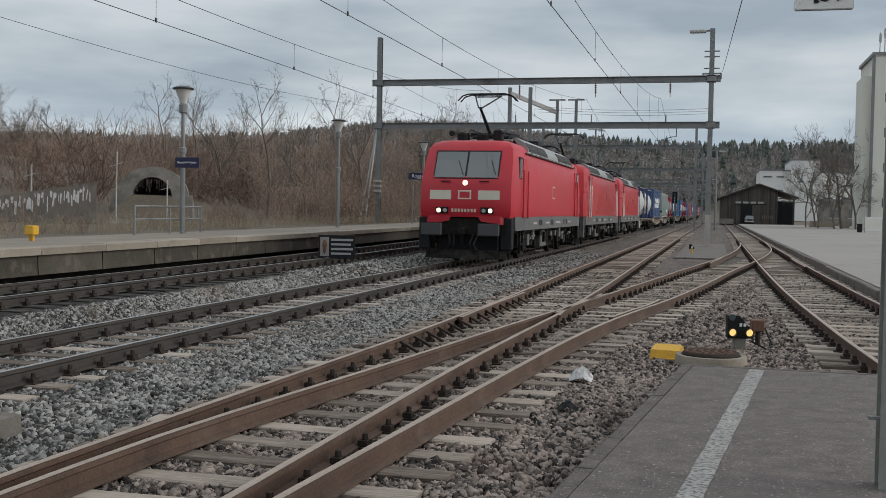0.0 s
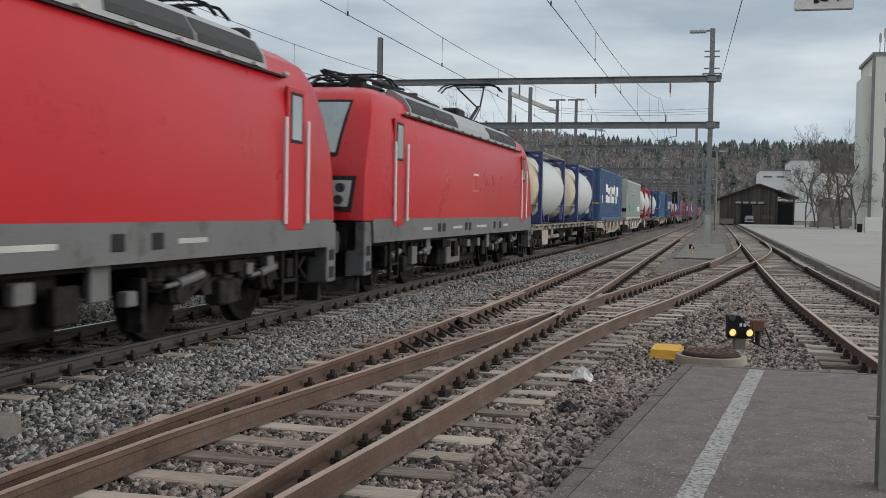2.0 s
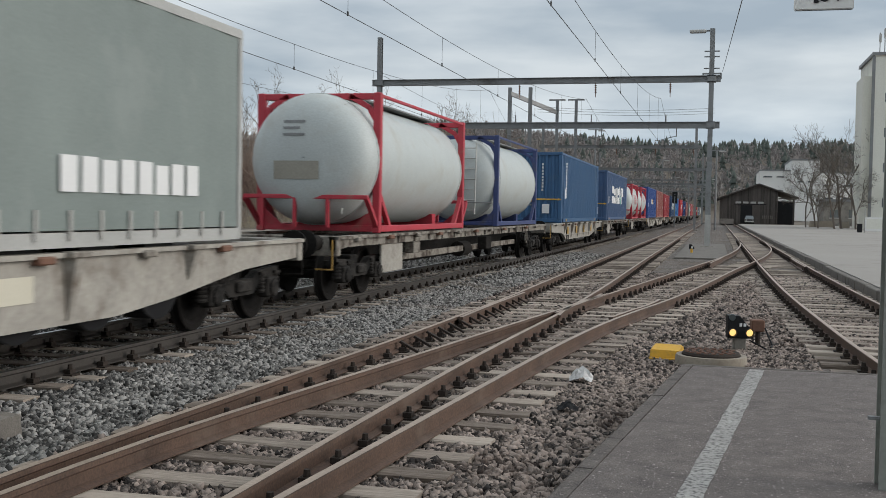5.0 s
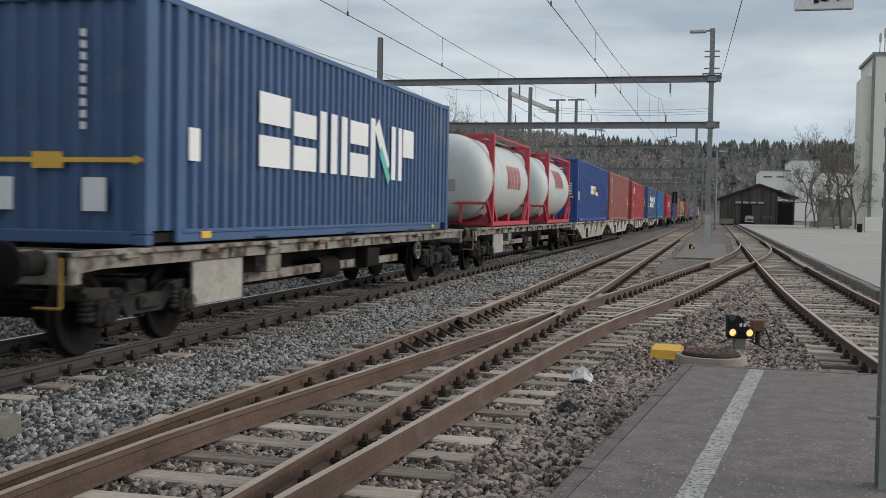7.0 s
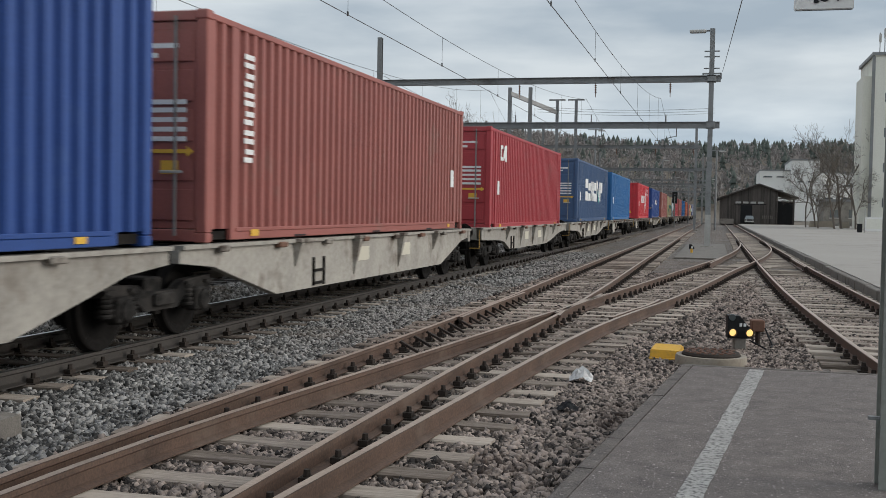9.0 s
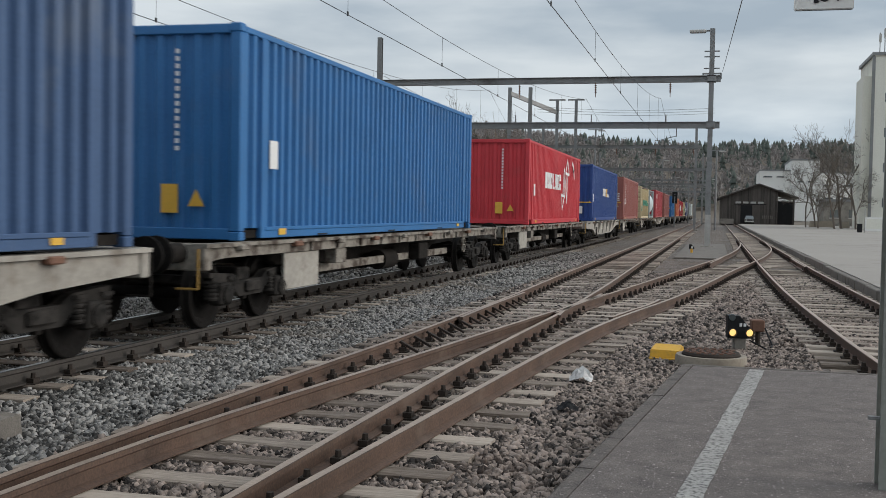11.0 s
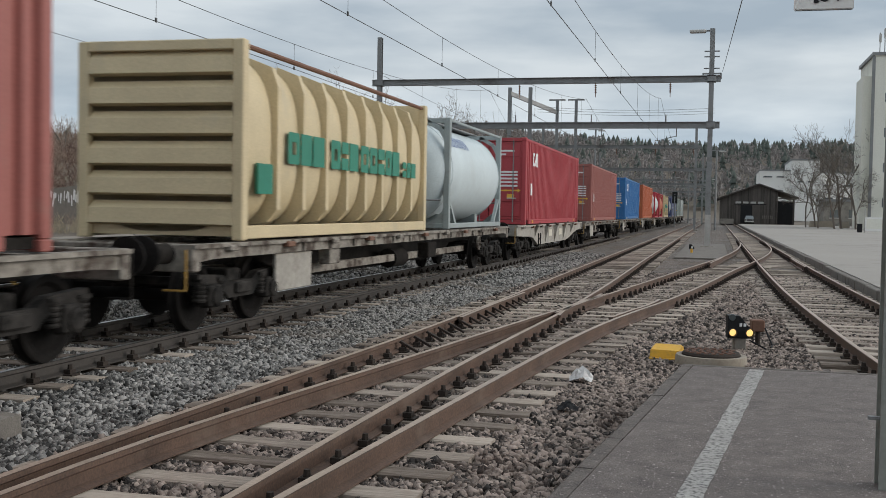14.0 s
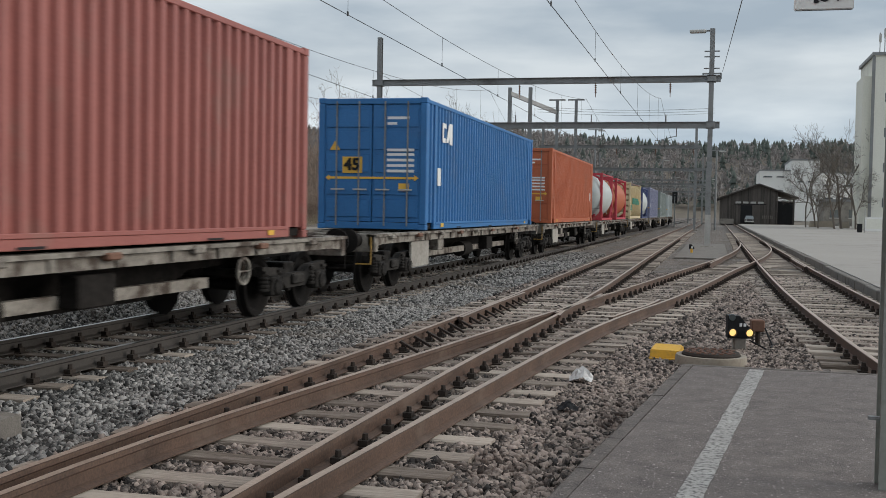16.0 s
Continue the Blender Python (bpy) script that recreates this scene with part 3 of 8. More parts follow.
def ballast():
    top_main = lambda x, y: np.where(np.abs(x - TRACK_X) < 1.5, -0.212, np.where(x < -8.9, np.interp(x, [-9.4, -8.9], [0.01, -0.2]), np.interp(x, [-5.9, -5.2], [-0.205, -0.262])))
    not_rail = lambda x: (np.abs(np.abs(x - TRACK_X) - 0.753) > 0.1)
    off = lambda x, y: not_rail(x) & ~((np.abs(x - TRACK_X) < 1.28) & (np.abs(((y - 3 + 0.31) % 0.62) - 0.31) < 0.14))
    stones("loose_ballast", M["stone"], "loose grey broken stones beside the main line", -12.2, -4.75, 5, 24, 900, 0.045, top_main, lambda x, y: off(x, y) & (x > np.interp(y, [5, 14, 27], [-9.0, -9.6, -9.85])), 1)
    stones("loose_ballast", M["stone"], "loose grey broken stones beside the main line", -10.2, -4.75, 24, 48, 210, 0.065, top_main, lambda x, y: off(x, y), 2)
    Rt = [(5, -2.47), (7.5, -2.3), (11, -2.07), (14, -1.86), (17.2, -1.52), (21.9, -0.75), (26.7, -0.17), (34, 0.6)]

    def clear(x, y):
        r = np.interp(y, [q[0] for q in Rt], [q[1] for q in Rt])
        on = (x > -4.75) & (x < r + 0.55) & (np.abs(((y - 4.2 + 0.3) % 0.6) - 0.3) < 0.135) & (y < 40)
        plat = (y < 12.0) & (x > np.interp(y, [5, 6, 11.85], [-1.02, -0.92, -0.33]) - 0.02)
        return ~on & ~plat
    flat = lambda x, y: np.full_like(x, -0.262)
    stones("loose_ballast", M["stone_yard"], "loose rust-tinted broken stones of the yard", -4.75, 1.3, 5, 16, 1000, 0.043, flat, clear, 3)
    stones("loose_ballast", M["stone_yard"], "loose rust-tinted broken stones of the yard", -4.75, 3.4, 16, 34, 330, 0.055, flat, lambda x, y: clear(x, y) & ~((x > 1.0) & (np.abs(((y - 8 + 0.31) % 0.62) - 0.31) < 0.13)), 4)


ballast()


# ---------------------------------------------------------------- platforms and paved yard
def near_platform():
    p = thing("platform", "low asphalt platform with a worn white line and stone edge", "platform", kind="structure")
    e = [(-1.35, 2.0), (-0.92, 6.0), (-0.33, 11.85)]
    end = 11.86
    ins = 0.13
    m = Mesh()
    out = [(e[0][0] + ins, -14.0), (e[1][0] + ins, e[1][1]), (e[2][0] + ins, end - 0.1), (1.7, end - 0.1), (1.55, 9), (1.62, -14.0)]
    n = len(out)
    m.add([(x, y, z) for z in (-0.3, 0.0) for x, y in out], [tuple(range(n, 2 * n)), tuple(reversed(range(n)))] + [(i, (i + 1) % n, n + (i + 1) % n, n + i) for i in range(n)])
    part("paving", m, M["asphalt"], p, "dark grey worn asphalt")
    # edge stones, one by one
    r = random.Random(3)
    pts = [(e[0][0] - 0.65, -4.0)] + e[1:]
    stations = np.arange(-4, end - 0.05, 0.98)
    for a in stations:
        b = min(a + 0.965, end)
        xa, xb = np.interp([a, b], [q[1] for q in pts], [q[0] for q in pts])
        m = Mesh()
        d = r.uniform(-0.004, 0.002)
        rings = []
        for u in np.linspace(0, 1, 9):
            x, y, q = xa + (xb - xa) * u, a + (b - a) * u, r.uniform(-0.014, 0.014)
            rings.append([(x + q, y, -0.3), (x - 0.01 + q, y, -0.03 + d + q * 0.5), (x + 0.025 + q, y, 0.004 + d + q * 0.3), (x + ins - 0.004, y, 0.004 + d), (x + ins, y, -0.3)])
        m.loft(rings)
        part("edge_stone", m, M["edge"], p)
    m = Mesh().box(e[2][0], 1.7, end - 0.1, end, -0.3, 0.004, 0.012)
    part("end_stone", m, M["edge"], p)
    m = Mesh()
    ys = np.linspace(-4, 11.7, 160)
    m.add([(-0.1 + (y - 6.35) * 0.1046 + s * (0.076 + 0.003 * math.sin(y * 7.3 + s) + 0.0025 * math.sin(y * 23.1 + 2 * s)), y, 0.004) for y in ys for s in (-1, 1)], [(2 * i, 2 * i + 1, 2 * i + 3, 2 * i + 2) for i in range(159)])
    part("white_line", m, M["white_line"], p, "worn white painted line")


def far_platform():
    p = thing("platform", "far platform with pale slabs on a dark stained wall", "platform", kind="structure")
    edge = [(-40, -11.9), (17, -12.9), (21, -13.0), (27.4, -13.3), (35, -13.55), (51, -14.4), (90, -17.2), (120, -19.6)]
    X = lambda y: float(curve_of(edge, np.array([y]))[0])
    r = random.Random(8)
    y = -20.0
    while y < 110:
        n = y + 2.4
        a, b = X(y), X(n - 0.02)
        d = r.uniform(-0.01, 0.01)
        w = 0.55
        part("edge_slab", Mesh().loft([[(a - w, y, 0.6), (a + 0.05, y, 0.6), (a + 0.06, y, 0.75 + d), (a + 0.03, y, 0.765 + d), (a - w, y, 0.765 + d)],
                                       [(b - w, n - 0.02, 0.6), (b + 0.05, n - 0.02, 0.6), (b + 0.06, n - 0.02, 0.75 + d), (b + 0.03, n - 0.02, 0.765 + d), (b - w, n - 0.02, 0.765 + d)]]), M["slab"], p)
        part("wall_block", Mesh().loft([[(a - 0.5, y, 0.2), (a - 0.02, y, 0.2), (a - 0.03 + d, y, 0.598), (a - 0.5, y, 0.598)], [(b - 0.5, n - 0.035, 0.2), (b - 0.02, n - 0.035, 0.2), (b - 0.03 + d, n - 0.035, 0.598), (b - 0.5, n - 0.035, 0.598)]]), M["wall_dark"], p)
        # near-black colour here paints the shade of the recess below the blocks
        part("footing", Mesh().loft([[(a - 0.9, y, -0.4), (a - 0.6, y, -0.4), (a - 0.6, y, 0.5), (a - 0.9, y, 0.5)], [(b - 0.9, n, -0.4), (b - 0.6, n, -0.4), (b - 0.6, n, 0.5), (b - 0.9, n, 0.5)]]), M["underframe"], p, "recessed footing with its shade painted near-black")
        y = n
    ys = np.linspace(-20, 110, 60)
    m = Mesh()
    m.add([(X(y) - w, y, z) for y in ys for w, z in ((0.55, 0.75), (3.6, 0.745), (4.2, 0.3))], [(3 * i + k, 3 * i + k + 1, 3 * i + k + 4, 3 * i + k + 3) for i in range(59) for k in (0, 1)])
    m.add([(X(y) - w, y, z) for y in ys for w, z in ((0.55, 0.55), (3.6, 0.5), (4.2, 0.1))], [(3 * i + k + 1, 3 * i + k, 3 * i + k + 3, 3 * i + k + 4) for i in range(59) for k in (0, 1)])
    part("gravel_surface", m, M["platform_gravel"], p, "brown gravelled platform surface")


def paved_yard():
    m = Mesh()
    out = [(3.78, -30), (3.78, 190), (20, 195), (60, 195), (60, -30)]
    n = len(out)
    m.add([(x, y, z) for z in (-0.3, -0.02) for x, y in out], [tuple(range(n, 2 * n))] + [(i, (i + 1) % n, n + (i + 1) % n, n + i) for i in range(n)])
    road = solid("paved_yard", m, M["road"], "pale grey asphalt yard beside the siding", "yard", kind="structure")
    r = random.Random(4)
    for y in np.arange(8, 190, 2.0):
        d = r.uniform(-0.02, 0.015)
        part("kerb_stone", Mesh().box(3.6 + d, 3.77, y, y + 1.97, -0.3, -0.03 + d, 0.02), M["kerb"], road)


near_platform()
far_platform()
paved_yard()


# ---------------------------------------------------------------- the train
# distance run by the train in t seconds
def run(t):
    return 25.321 * t + 0.02733 * t * t


MOVERS, LOCO_WHEELS, WAGON_WHEELS = [], [], []
DECK = 1.173
PAINTS = {}


def colour(name, c, **k):
    if name not in PAINTS:
        PAINTS[name] = paint(name, c, 0.5, 0.2, **k)
    return PAINTS[name]


NAVY = colour("dark_blue_container_paint", (0.042, 0.092, 0.2), stain=(0.095, 0.13, 0.2), stain_scale=0.7)
MID = colour("faded_blue_container_paint", (0.03, 0.1, 0.215), stain=(0.06, 0.12, 0.2), stain_scale=0.7)
BLUE = colour("royal_blue_container_paint", (0.012, 0.055, 0.23), stain=(0.04, 0.09, 0.25), stain_scale=0.6)
SKY = colour("bright_blue_container_paint", (0.018, 0.14, 0.36), stain=(0.05, 0.14, 0.3), stain_scale=0.6)
BROWN = colour("brown_container_paint", (0.31, 0.1, 0.082), stain=(0.27, 0.13, 0.105), stain_scale=0.8)
CRIMSON = colour("crimson_container_paint", (0.38, 0.04, 0.05), stain=(0.33, 0.085, 0.085), stain_scale=0.8)
RED = colour("bright_red_container_paint", (0.55, 0.032, 0.045), stain=(0.45, 0.07, 0.07), stain_scale=0.7)
ORANGE = colour("orange_brown_container_paint", (0.42, 0.1, 0.035), stain=(0.3, 0.1, 0.05), stain_scale=0.8)
TAN = colour("beige_container_paint", (0.58, 0.475, 0.295), stain=(0.47, 0.4, 0.275), stain_scale=0.8)
CREAM = colour("cream_tank_cladding", (0.72, 0.62, 0.45), stain=(0.42, 0.29, 0.16), stain_at=(0.56, 0.74), stain_scale=0.9)
PALE = colour("white_tank_cladding", (0.49, 0.525, 0.515), stain=(0.37, 0.36, 0.32), stain_at=(0.48, 0.76), stain_scale=0.9)
AQUA = colour("pale_blue_white_tank_cladding", (0.55, 0.62, 0.64), stain=(0.48, 0.53, 0.54), stain_scale=0.6)
DKBLUE = colour("blue_tank_frame_paint", (0.028, 0.046, 0.15), stain=(0.06, 0.066, 0.1), stain_scale=2)
DKRED = colour("red_tank_frame_paint", (0.45, 0.03, 0.05), stain=(0.35, 0.09, 0.08), stain_scale=2)
GREYF = colour("grey_tank_frame_paint", (0.3, 0.34, 0.34), stain=(0.22, 0.23, 0.22), stain_scale=2)
SAGE = colour("grey_green_tarpaulin", (0.2, 0.235, 0.22), stain=(0.25, 0.28, 0.265), stain_scale=0.8)
GREEN = colour("green_lettering", (0.02, 0.2, 0.13))
LOGO_RED = colour("faded_red_lettering", (0.5, 0.1, 0.1))
TEAL = colour("teal_lettering", (0.1, 0.45, 0.4))


def corrugated(along, x, z0, z1, depth, pitch, out):
    """A trapezoid-corrugated sheet over y in along, at x, swelling towards out (+1 or -1). Returns a Mesh."""
    a, b = along
    n = max(1, round((b - a) / pitch))
    p = (b - a) / n
    prof = []
    for i in range(n):
        y = a + i * p
        prof += [(y, 0), (y + p * 0.36, 0), (y + p * 0.5, -depth), (y + p * 0.86, -depth)]
    prof.append((b, 0))
    m = Mesh()
    m.add([(x + out * d, y, z) for y, d in prof for z in (z0, z1)], [(2 * i, 2 * i + 2, 2 * i + 3, 2 * i + 1) for i in range(len(prof) - 1)])
    m.add([(x + out * (d - 0.012), y, z) for y, d in prof for z in (z0, z1)], [(2 * i + 1, 2 * i + 3, 2 * i + 2, 2 * i) for i in range(len(prof) - 1)])
    return m


def container(s, label, paint_, doors=True, L=13.716, H=2.896, W=2.5, z=DECK, logo=None, plates=True, tint=None, stripe=True):
    c = thing("shipping_container", label, "container", "containers on the train", at=(TRACK_X, 0, z))
    MOVERS.append((c, s, z))
    h = W / 2
    rail_ = 0.16
    for sx in (-1, 1):
        # the wall stops short above the open notch between the corner and the 40 foot post
        side = corrugated((0.84, L - 0.84), sx * (h - 0.008), rail_, H - 0.09, 0.075, 0.279, sx)
        for ya, yb in ((0.16, 0.72), (L - 0.72, L - 0.16)):
            part("corner_panel", corrugated((ya, yb), sx * (h - 0.008), 0.165, H - 0.09, 0.075, 0.279, sx), paint_, c)
        part("side_wall", side, paint_, c)
        part("bottom_rail", Mesh().box(sx * h, sx * (h - 0.08), 0.72, L - 0.72, 0.02, 0.13, 0.008).box(sx * (h + 0.012), sx * (h - 0.05), 0.85, L - 0.85, 0.13, rail_ + 0.02, 0.006), paint_, c)
        for y in (3.1, L / 2, L - 3.1):
            part("fork_pocket", Mesh().box(sx * h, sx * (h + 0.006), y - 0.22, y + 0.22, 0.03, 0.055), M["black"], c)
        part("top_rail", Mesh().box(sx * h, sx * (h - 0.06), 0.18, L - 0.18, H - 0.11, H - 0.03, 0.008), paint_, c)
        for y0, y1 in ((0, 0.17), (L - 0.17, L)):
            part("corner_post", Mesh().box(sx * h, sx * (h - 0.15), y0 + 0.004, y1 - 0.004, 0.12, H - 0.12, 0.014), paint_, c)
            for zz in (0, H - 0.12):
                part("corner_casting", Mesh().box(sx * (h + 0.004), sx * (h - 0.165), y0 - 0.002, y1 + 0.002, zz, zz + 0.118, 0.012), paint_, c)
        # extra frame posts of a 45 foot box, at the 40 foot points
        for y in (0.78, L - 0.78):
            part("frame_post", Mesh().box(sx * (h + 0.002), sx * (h - 0.07), y - 0.07, y + 0.07, 0.02, H - 0.1, 0.01), paint_, c)
    m = Mesh()
    n = 40
    ys = np.linspace(0.17, L - 0.17, n * 2 + 1)
    m.add([(x, y, H - (0.02 if i % 4 < 2 else 0.045)) for i, y in enumerate(ys) for x in (-h + 0.06, h - 0.06)], [(2 * i, 2 * i + 2, 2 * i + 3, 2 * i + 1) for i in range(n * 2)])
    part("roof", m, paint_, c)
    part("floor_frame", Mesh().box(-h + 0.08, h - 0.08, 0.1, L - 0.1, 0.03, 0.14), M["underframe"], c)
    for y0, out in ((0.0, -1), (L, 1)):
        part("sill", Mesh().box(-h + 0.16, h - 0.16, y0, y0 - out * 0.1, 0.01, 0.16, 0.01), paint_, c)
        part("header", Mesh().box(-h + 0.16, h - 0.16, y0, y0 - out * 0.1, H - 0.14, H - 0.015, 0.01), paint_, c)
        if y0 == 0.0 and doors:
            for sx in (-1, 1):
                d = Mesh().box(sx * 0.012, sx * (h - 0.155), 0.03, 0.075, 0.17, H - 0.15, 0.006)
                door = part("door", d, paint_, c)
                for k in range(5):
                    zz = 0.22 + k * (H - 0.42) / 5
                    part("door_panel", Mesh().box(sx * 0.06, sx * (h - 0.2), 0.012, 0.032, zz + 0.05, zz + (H - 0.42) / 5 - 0.05, 0.01), paint_, door)
                for xx in (0.3, 0.82):
                    part("lock_rod", Mesh().tube((sx * xx, -0.002, 0.08), (sx * xx, -0.002, H - 0.08), 0.02, n=8), M["galv"], door, "bright steel lock rod")
                    part("door_handle", Mesh().box(sx * (xx - 0.2), sx * (xx + 0.12), -0.035, -0.02, 0.86, 0.895, 0.005), M["galv_light"], door)
                if sx > 0:
                    for k, (w, zz) in enumerate(((0.5, 2.42), (0.22, 2.3), (0.62, 1.72), (0.62, 1.62), (0.62, 1.5), (0.62, 1.38), (0.62, 1.26))):
                        part("marking", Mesh().box(0.35, 0.35 + w, 0.008, 0.011, zz, zz + 0.06), M["white"], door)
                    part("placard", Mesh().box(0.62, 0.86, 0.006, 0.011, 0.85, 1.02), M["yellow"], door, "yellow placard")
                else:
                    part("warning_sign", Mesh().prism_y([(-0.98, 1.75), (-0.74, 1.75), (-0.86, 1.95)], 0.006, 0.011), M["yellow"], door, "yellow warning triangle")
            part("height_stripe", Mesh().box(-h + 0.24, h - 0.24, -0.001, 0.006, 1.11, 1.16), M["yellow"], c, "yellow stripe")
            for sx in (-1, 1):
                part("arrow_head", Mesh().prism_y([(sx * (h - 0.27), 1.07), (sx * (h - 0.17), 1.135), (sx * (h - 0.27), 1.2)], -0.004, 0.004), M["yellow"], c)
            if doors != 2:
                letters("45", 0.36, M["black"] if tint != "white" else M["white"], "marking", c, (-0.45 if tint != "white" else -0.86, -0.026, 1.42), (90, 0, 0), bold=0.012)
                if tint == "white":
                    part("badge", Mesh().box(-0.56, -0.34, 0.0, 0.01, 2.42, 2.55), RED, c, "red and white square badge")
                    part("badge_foot", Mesh().box(-0.56, -0.34, 0.0, 0.01, 2.28, 2.41), M["white"], c)
                    part("round_badge", Mesh().lathe_y([(0.002, 0.01), (0.002, 0.085), (0.012, 0.085)], 16, -0.9, 1.95), M["white"], c, "white round sticker")
                    part("placard", Mesh().box(-1.05, -0.72, 0.0, 0.01, 0.42, 0.64), M["black"], c, "black placard")
                    part("placard", Mesh().box(-1.05, -0.72, 0.0, 0.01, 0.65, 0.75), M["white"], c, "white placard")
                else:
                    part("sign_plate", Mesh().box(-0.68, -0.22, 0.0, 0.008, 1.24, 1.6), M["yellow"], c, "yellow length sign")
        else:
            e = Mesh()
            src = corrugated((-h + 0.15, h - 0.15), 0, 0.15, H - 0.14, 0.045, 0.26, 1)
            e.add([(y, y0 - out * (0.035 - x), zc) for x, y, zc in src.v], src.f)
            part("end_wall", e, paint_, c)
            if y0 == 0.0 and not stripe:
                part("placard", Mesh().box(0.1, 0.35, -0.006, -0.001, 0.36, 0.75), M["yellow"], c, "yellow data placard")
                part("warning_sign", Mesh().prism_y([(0.5, 0.45), (0.74, 0.45), (0.62, 0.68)], -0.006, -0.001), M["yellow"], c, "yellow warning triangle")
                for k in range(14):
                    part("marking", Mesh().box(0.3, 0.36, -0.004, 0.0, 1.2 + k * 0.1, 1.26 + k * 0.1), M["white"], c)
            elif y0 == 0.0:
                part("height_stripe", Mesh().box(-h + 0.05, h - 0.05, -0.006, -0.001, 0.93, 0.985), M["yellow"], c, "yellow stripe")
                for sx in (-1, 1):
                    part("arrow_head", Mesh().prism_y([(sx * (h - 0.15), 0.9), (sx * (h - 0.02), 0.957), (sx * (h - 0.15), 1.015)], -0.008, -0.002), M["yellow"], c)
                    part("placard", Mesh().box(sx * 0.75, sx * 0.45, -0.006, -0.001, 0.38, 0.76), M["white"], c, "white data placard")
                part("placard", Mesh().box(-0.2, 0.2, -0.01, -0.005, 0.86, 1.05), M["yellow"], c, "yellow placard")
                for k in range(9):
                    part("marking", Mesh().box(0.42, 0.49, -0.004, 0.0, 1.3 + k * 0.13, 1.385 + k * 0.13), M["white"], c)
    # data plates and yellow 40-foot corner marks on the seen side
    if plates:
        py = 0.3 if logo is small_white_logo else L - 1.2 if doors == 2 else 0.98
        part("placard", Mesh().box(h - 0.004, h + 0.004, py, py + 0.28, 1.0, 1.4), M["white"], c, "white data placard")
        part("corner_mark", Mesh().box(h + 0.01, h + 0.018, 1.3, 1.55, 0.06, 0.15), M["yellow"], c, "yellow corner mark")
        part("corner_mark", Mesh().box(h + 0.01, h + 0.018, L - 1.5, L - 1.3, 0.06, 0.13), M["yellow"], c, "yellow corner mark")
    if logo:
        logo(c, h, L, H)
    return c


def block_row(c, x, y0, z0, widths, heights, gap, material, drop=None, name="lettering"):
    """A row of plain blocks where lettering stands, running away along the side."""
    y = y0
    for i, (w, hh) in enumerate(zip(widths, heights)):
        d = drop[i] if drop else 0
        m = Mesh().box(x - 0.003, x + 0.006, y, y + w, z0 + d, z0 + d + hh, 0.0)
        part(name, m, material, c)
        y += w + gap


def ribbon(pts, w, x):
    """A flat band of width w along (y, z) points, standing at x."""
    m = Mesh()
    for (a, b), (c_, d) in zip(pts, pts[1:]):
        n = math.hypot(c_ - a, d - b)
        ny, nz = -(d - b) / n * w / 2, (c_ - a) / n * w / 2
        ey, ez = (c_ - a) / n * w * 0.35, (d - b) / n * w * 0.35
        q = [(a - ey + ny, b - ez + nz), (a - ey - ny, b - ez - nz), (c_ + ey - ny, d + ez - nz), (c_ + ey + ny, d + ez + nz)]
        m.add([(xx, y, z) for xx in (x - 0.003, x + 0.006) for y, z in q], [(0, 1, 2, 3), (7, 6, 5, 4), (0, 4, 5, 1), (1, 5, 6, 2), (2, 6, 7, 3), (3, 7, 4, 0)])
    return m


def signs(c, x, z0, hh, w, shapes, material):
    """Plain shapes where lettering stands. shapes: (kind, from y, to y, share of the height): two stacked bars, a hollow frame, three uprights or a block."""
    for kind, a, b, k in shapes:
        t = z0 + hh * k
        zs = (z0 + w / 2, (z0 + t) / 2, t - w / 2)
        a_, b_ = a + w / 2, b - w / 2
        if kind == "bars":
            s = (t - z0) * 0.42
            m = Mesh().box(x - 0.003, x + 0.006, a, b, z0, z0 + s).box(x - 0.003, x + 0.006, a, b, t - s, t)
        elif kind == "frame":
            m = ribbon([(a_, zs[0]), (a_, zs[2]), (b_, zs[2]), (b_, zs[0]), (a_, zs[0])], w, x)
        elif kind == "comb":
            m = Mesh()
            for y in (a, (a + b - w * 1.3) / 2, b - w * 1.3):
                m.box(x - 0.003, x + 0.006, y, y + w * 1.3, z0, t)
        else:
            m = Mesh().box(x - 0.003, x + 0.006, a, b, z0, t)
        part("lettering", m, material, c)


def big_white_logo(c, h, L, H):
    # tall white plain shapes with a teal accent
    x = h + 0.001
    signs(c, x, 1.02, 1.04, 0.22, [("bars", 3.0, 4.08, 1.0), ("bars", 4.24, 5.15, 0.84), ("comb", 5.32, 6.6, 0.94), ("bars", 6.76, 7.72, 0.92), ("post", 7.88, 8.14, 1.05), ("post", 9.16, 9.42, 1.0), ("post", 9.62, 9.86, 1.0)], M["white"])
    part("lettering", Mesh().box(x - 0.003, x + 0.006, 9.94, 10.7, 1.5, 2.06), M["white"], c)
    part("lettering", ribbon([(8.3, 1.95), (8.85, 1.3)], 0.3, x), M["white"], c)
    part("lettering", ribbon([(8.5, 1.5), (8.95, 1.04)], 0.2, x + 0.008), TEAL, c, "teal accent stroke")


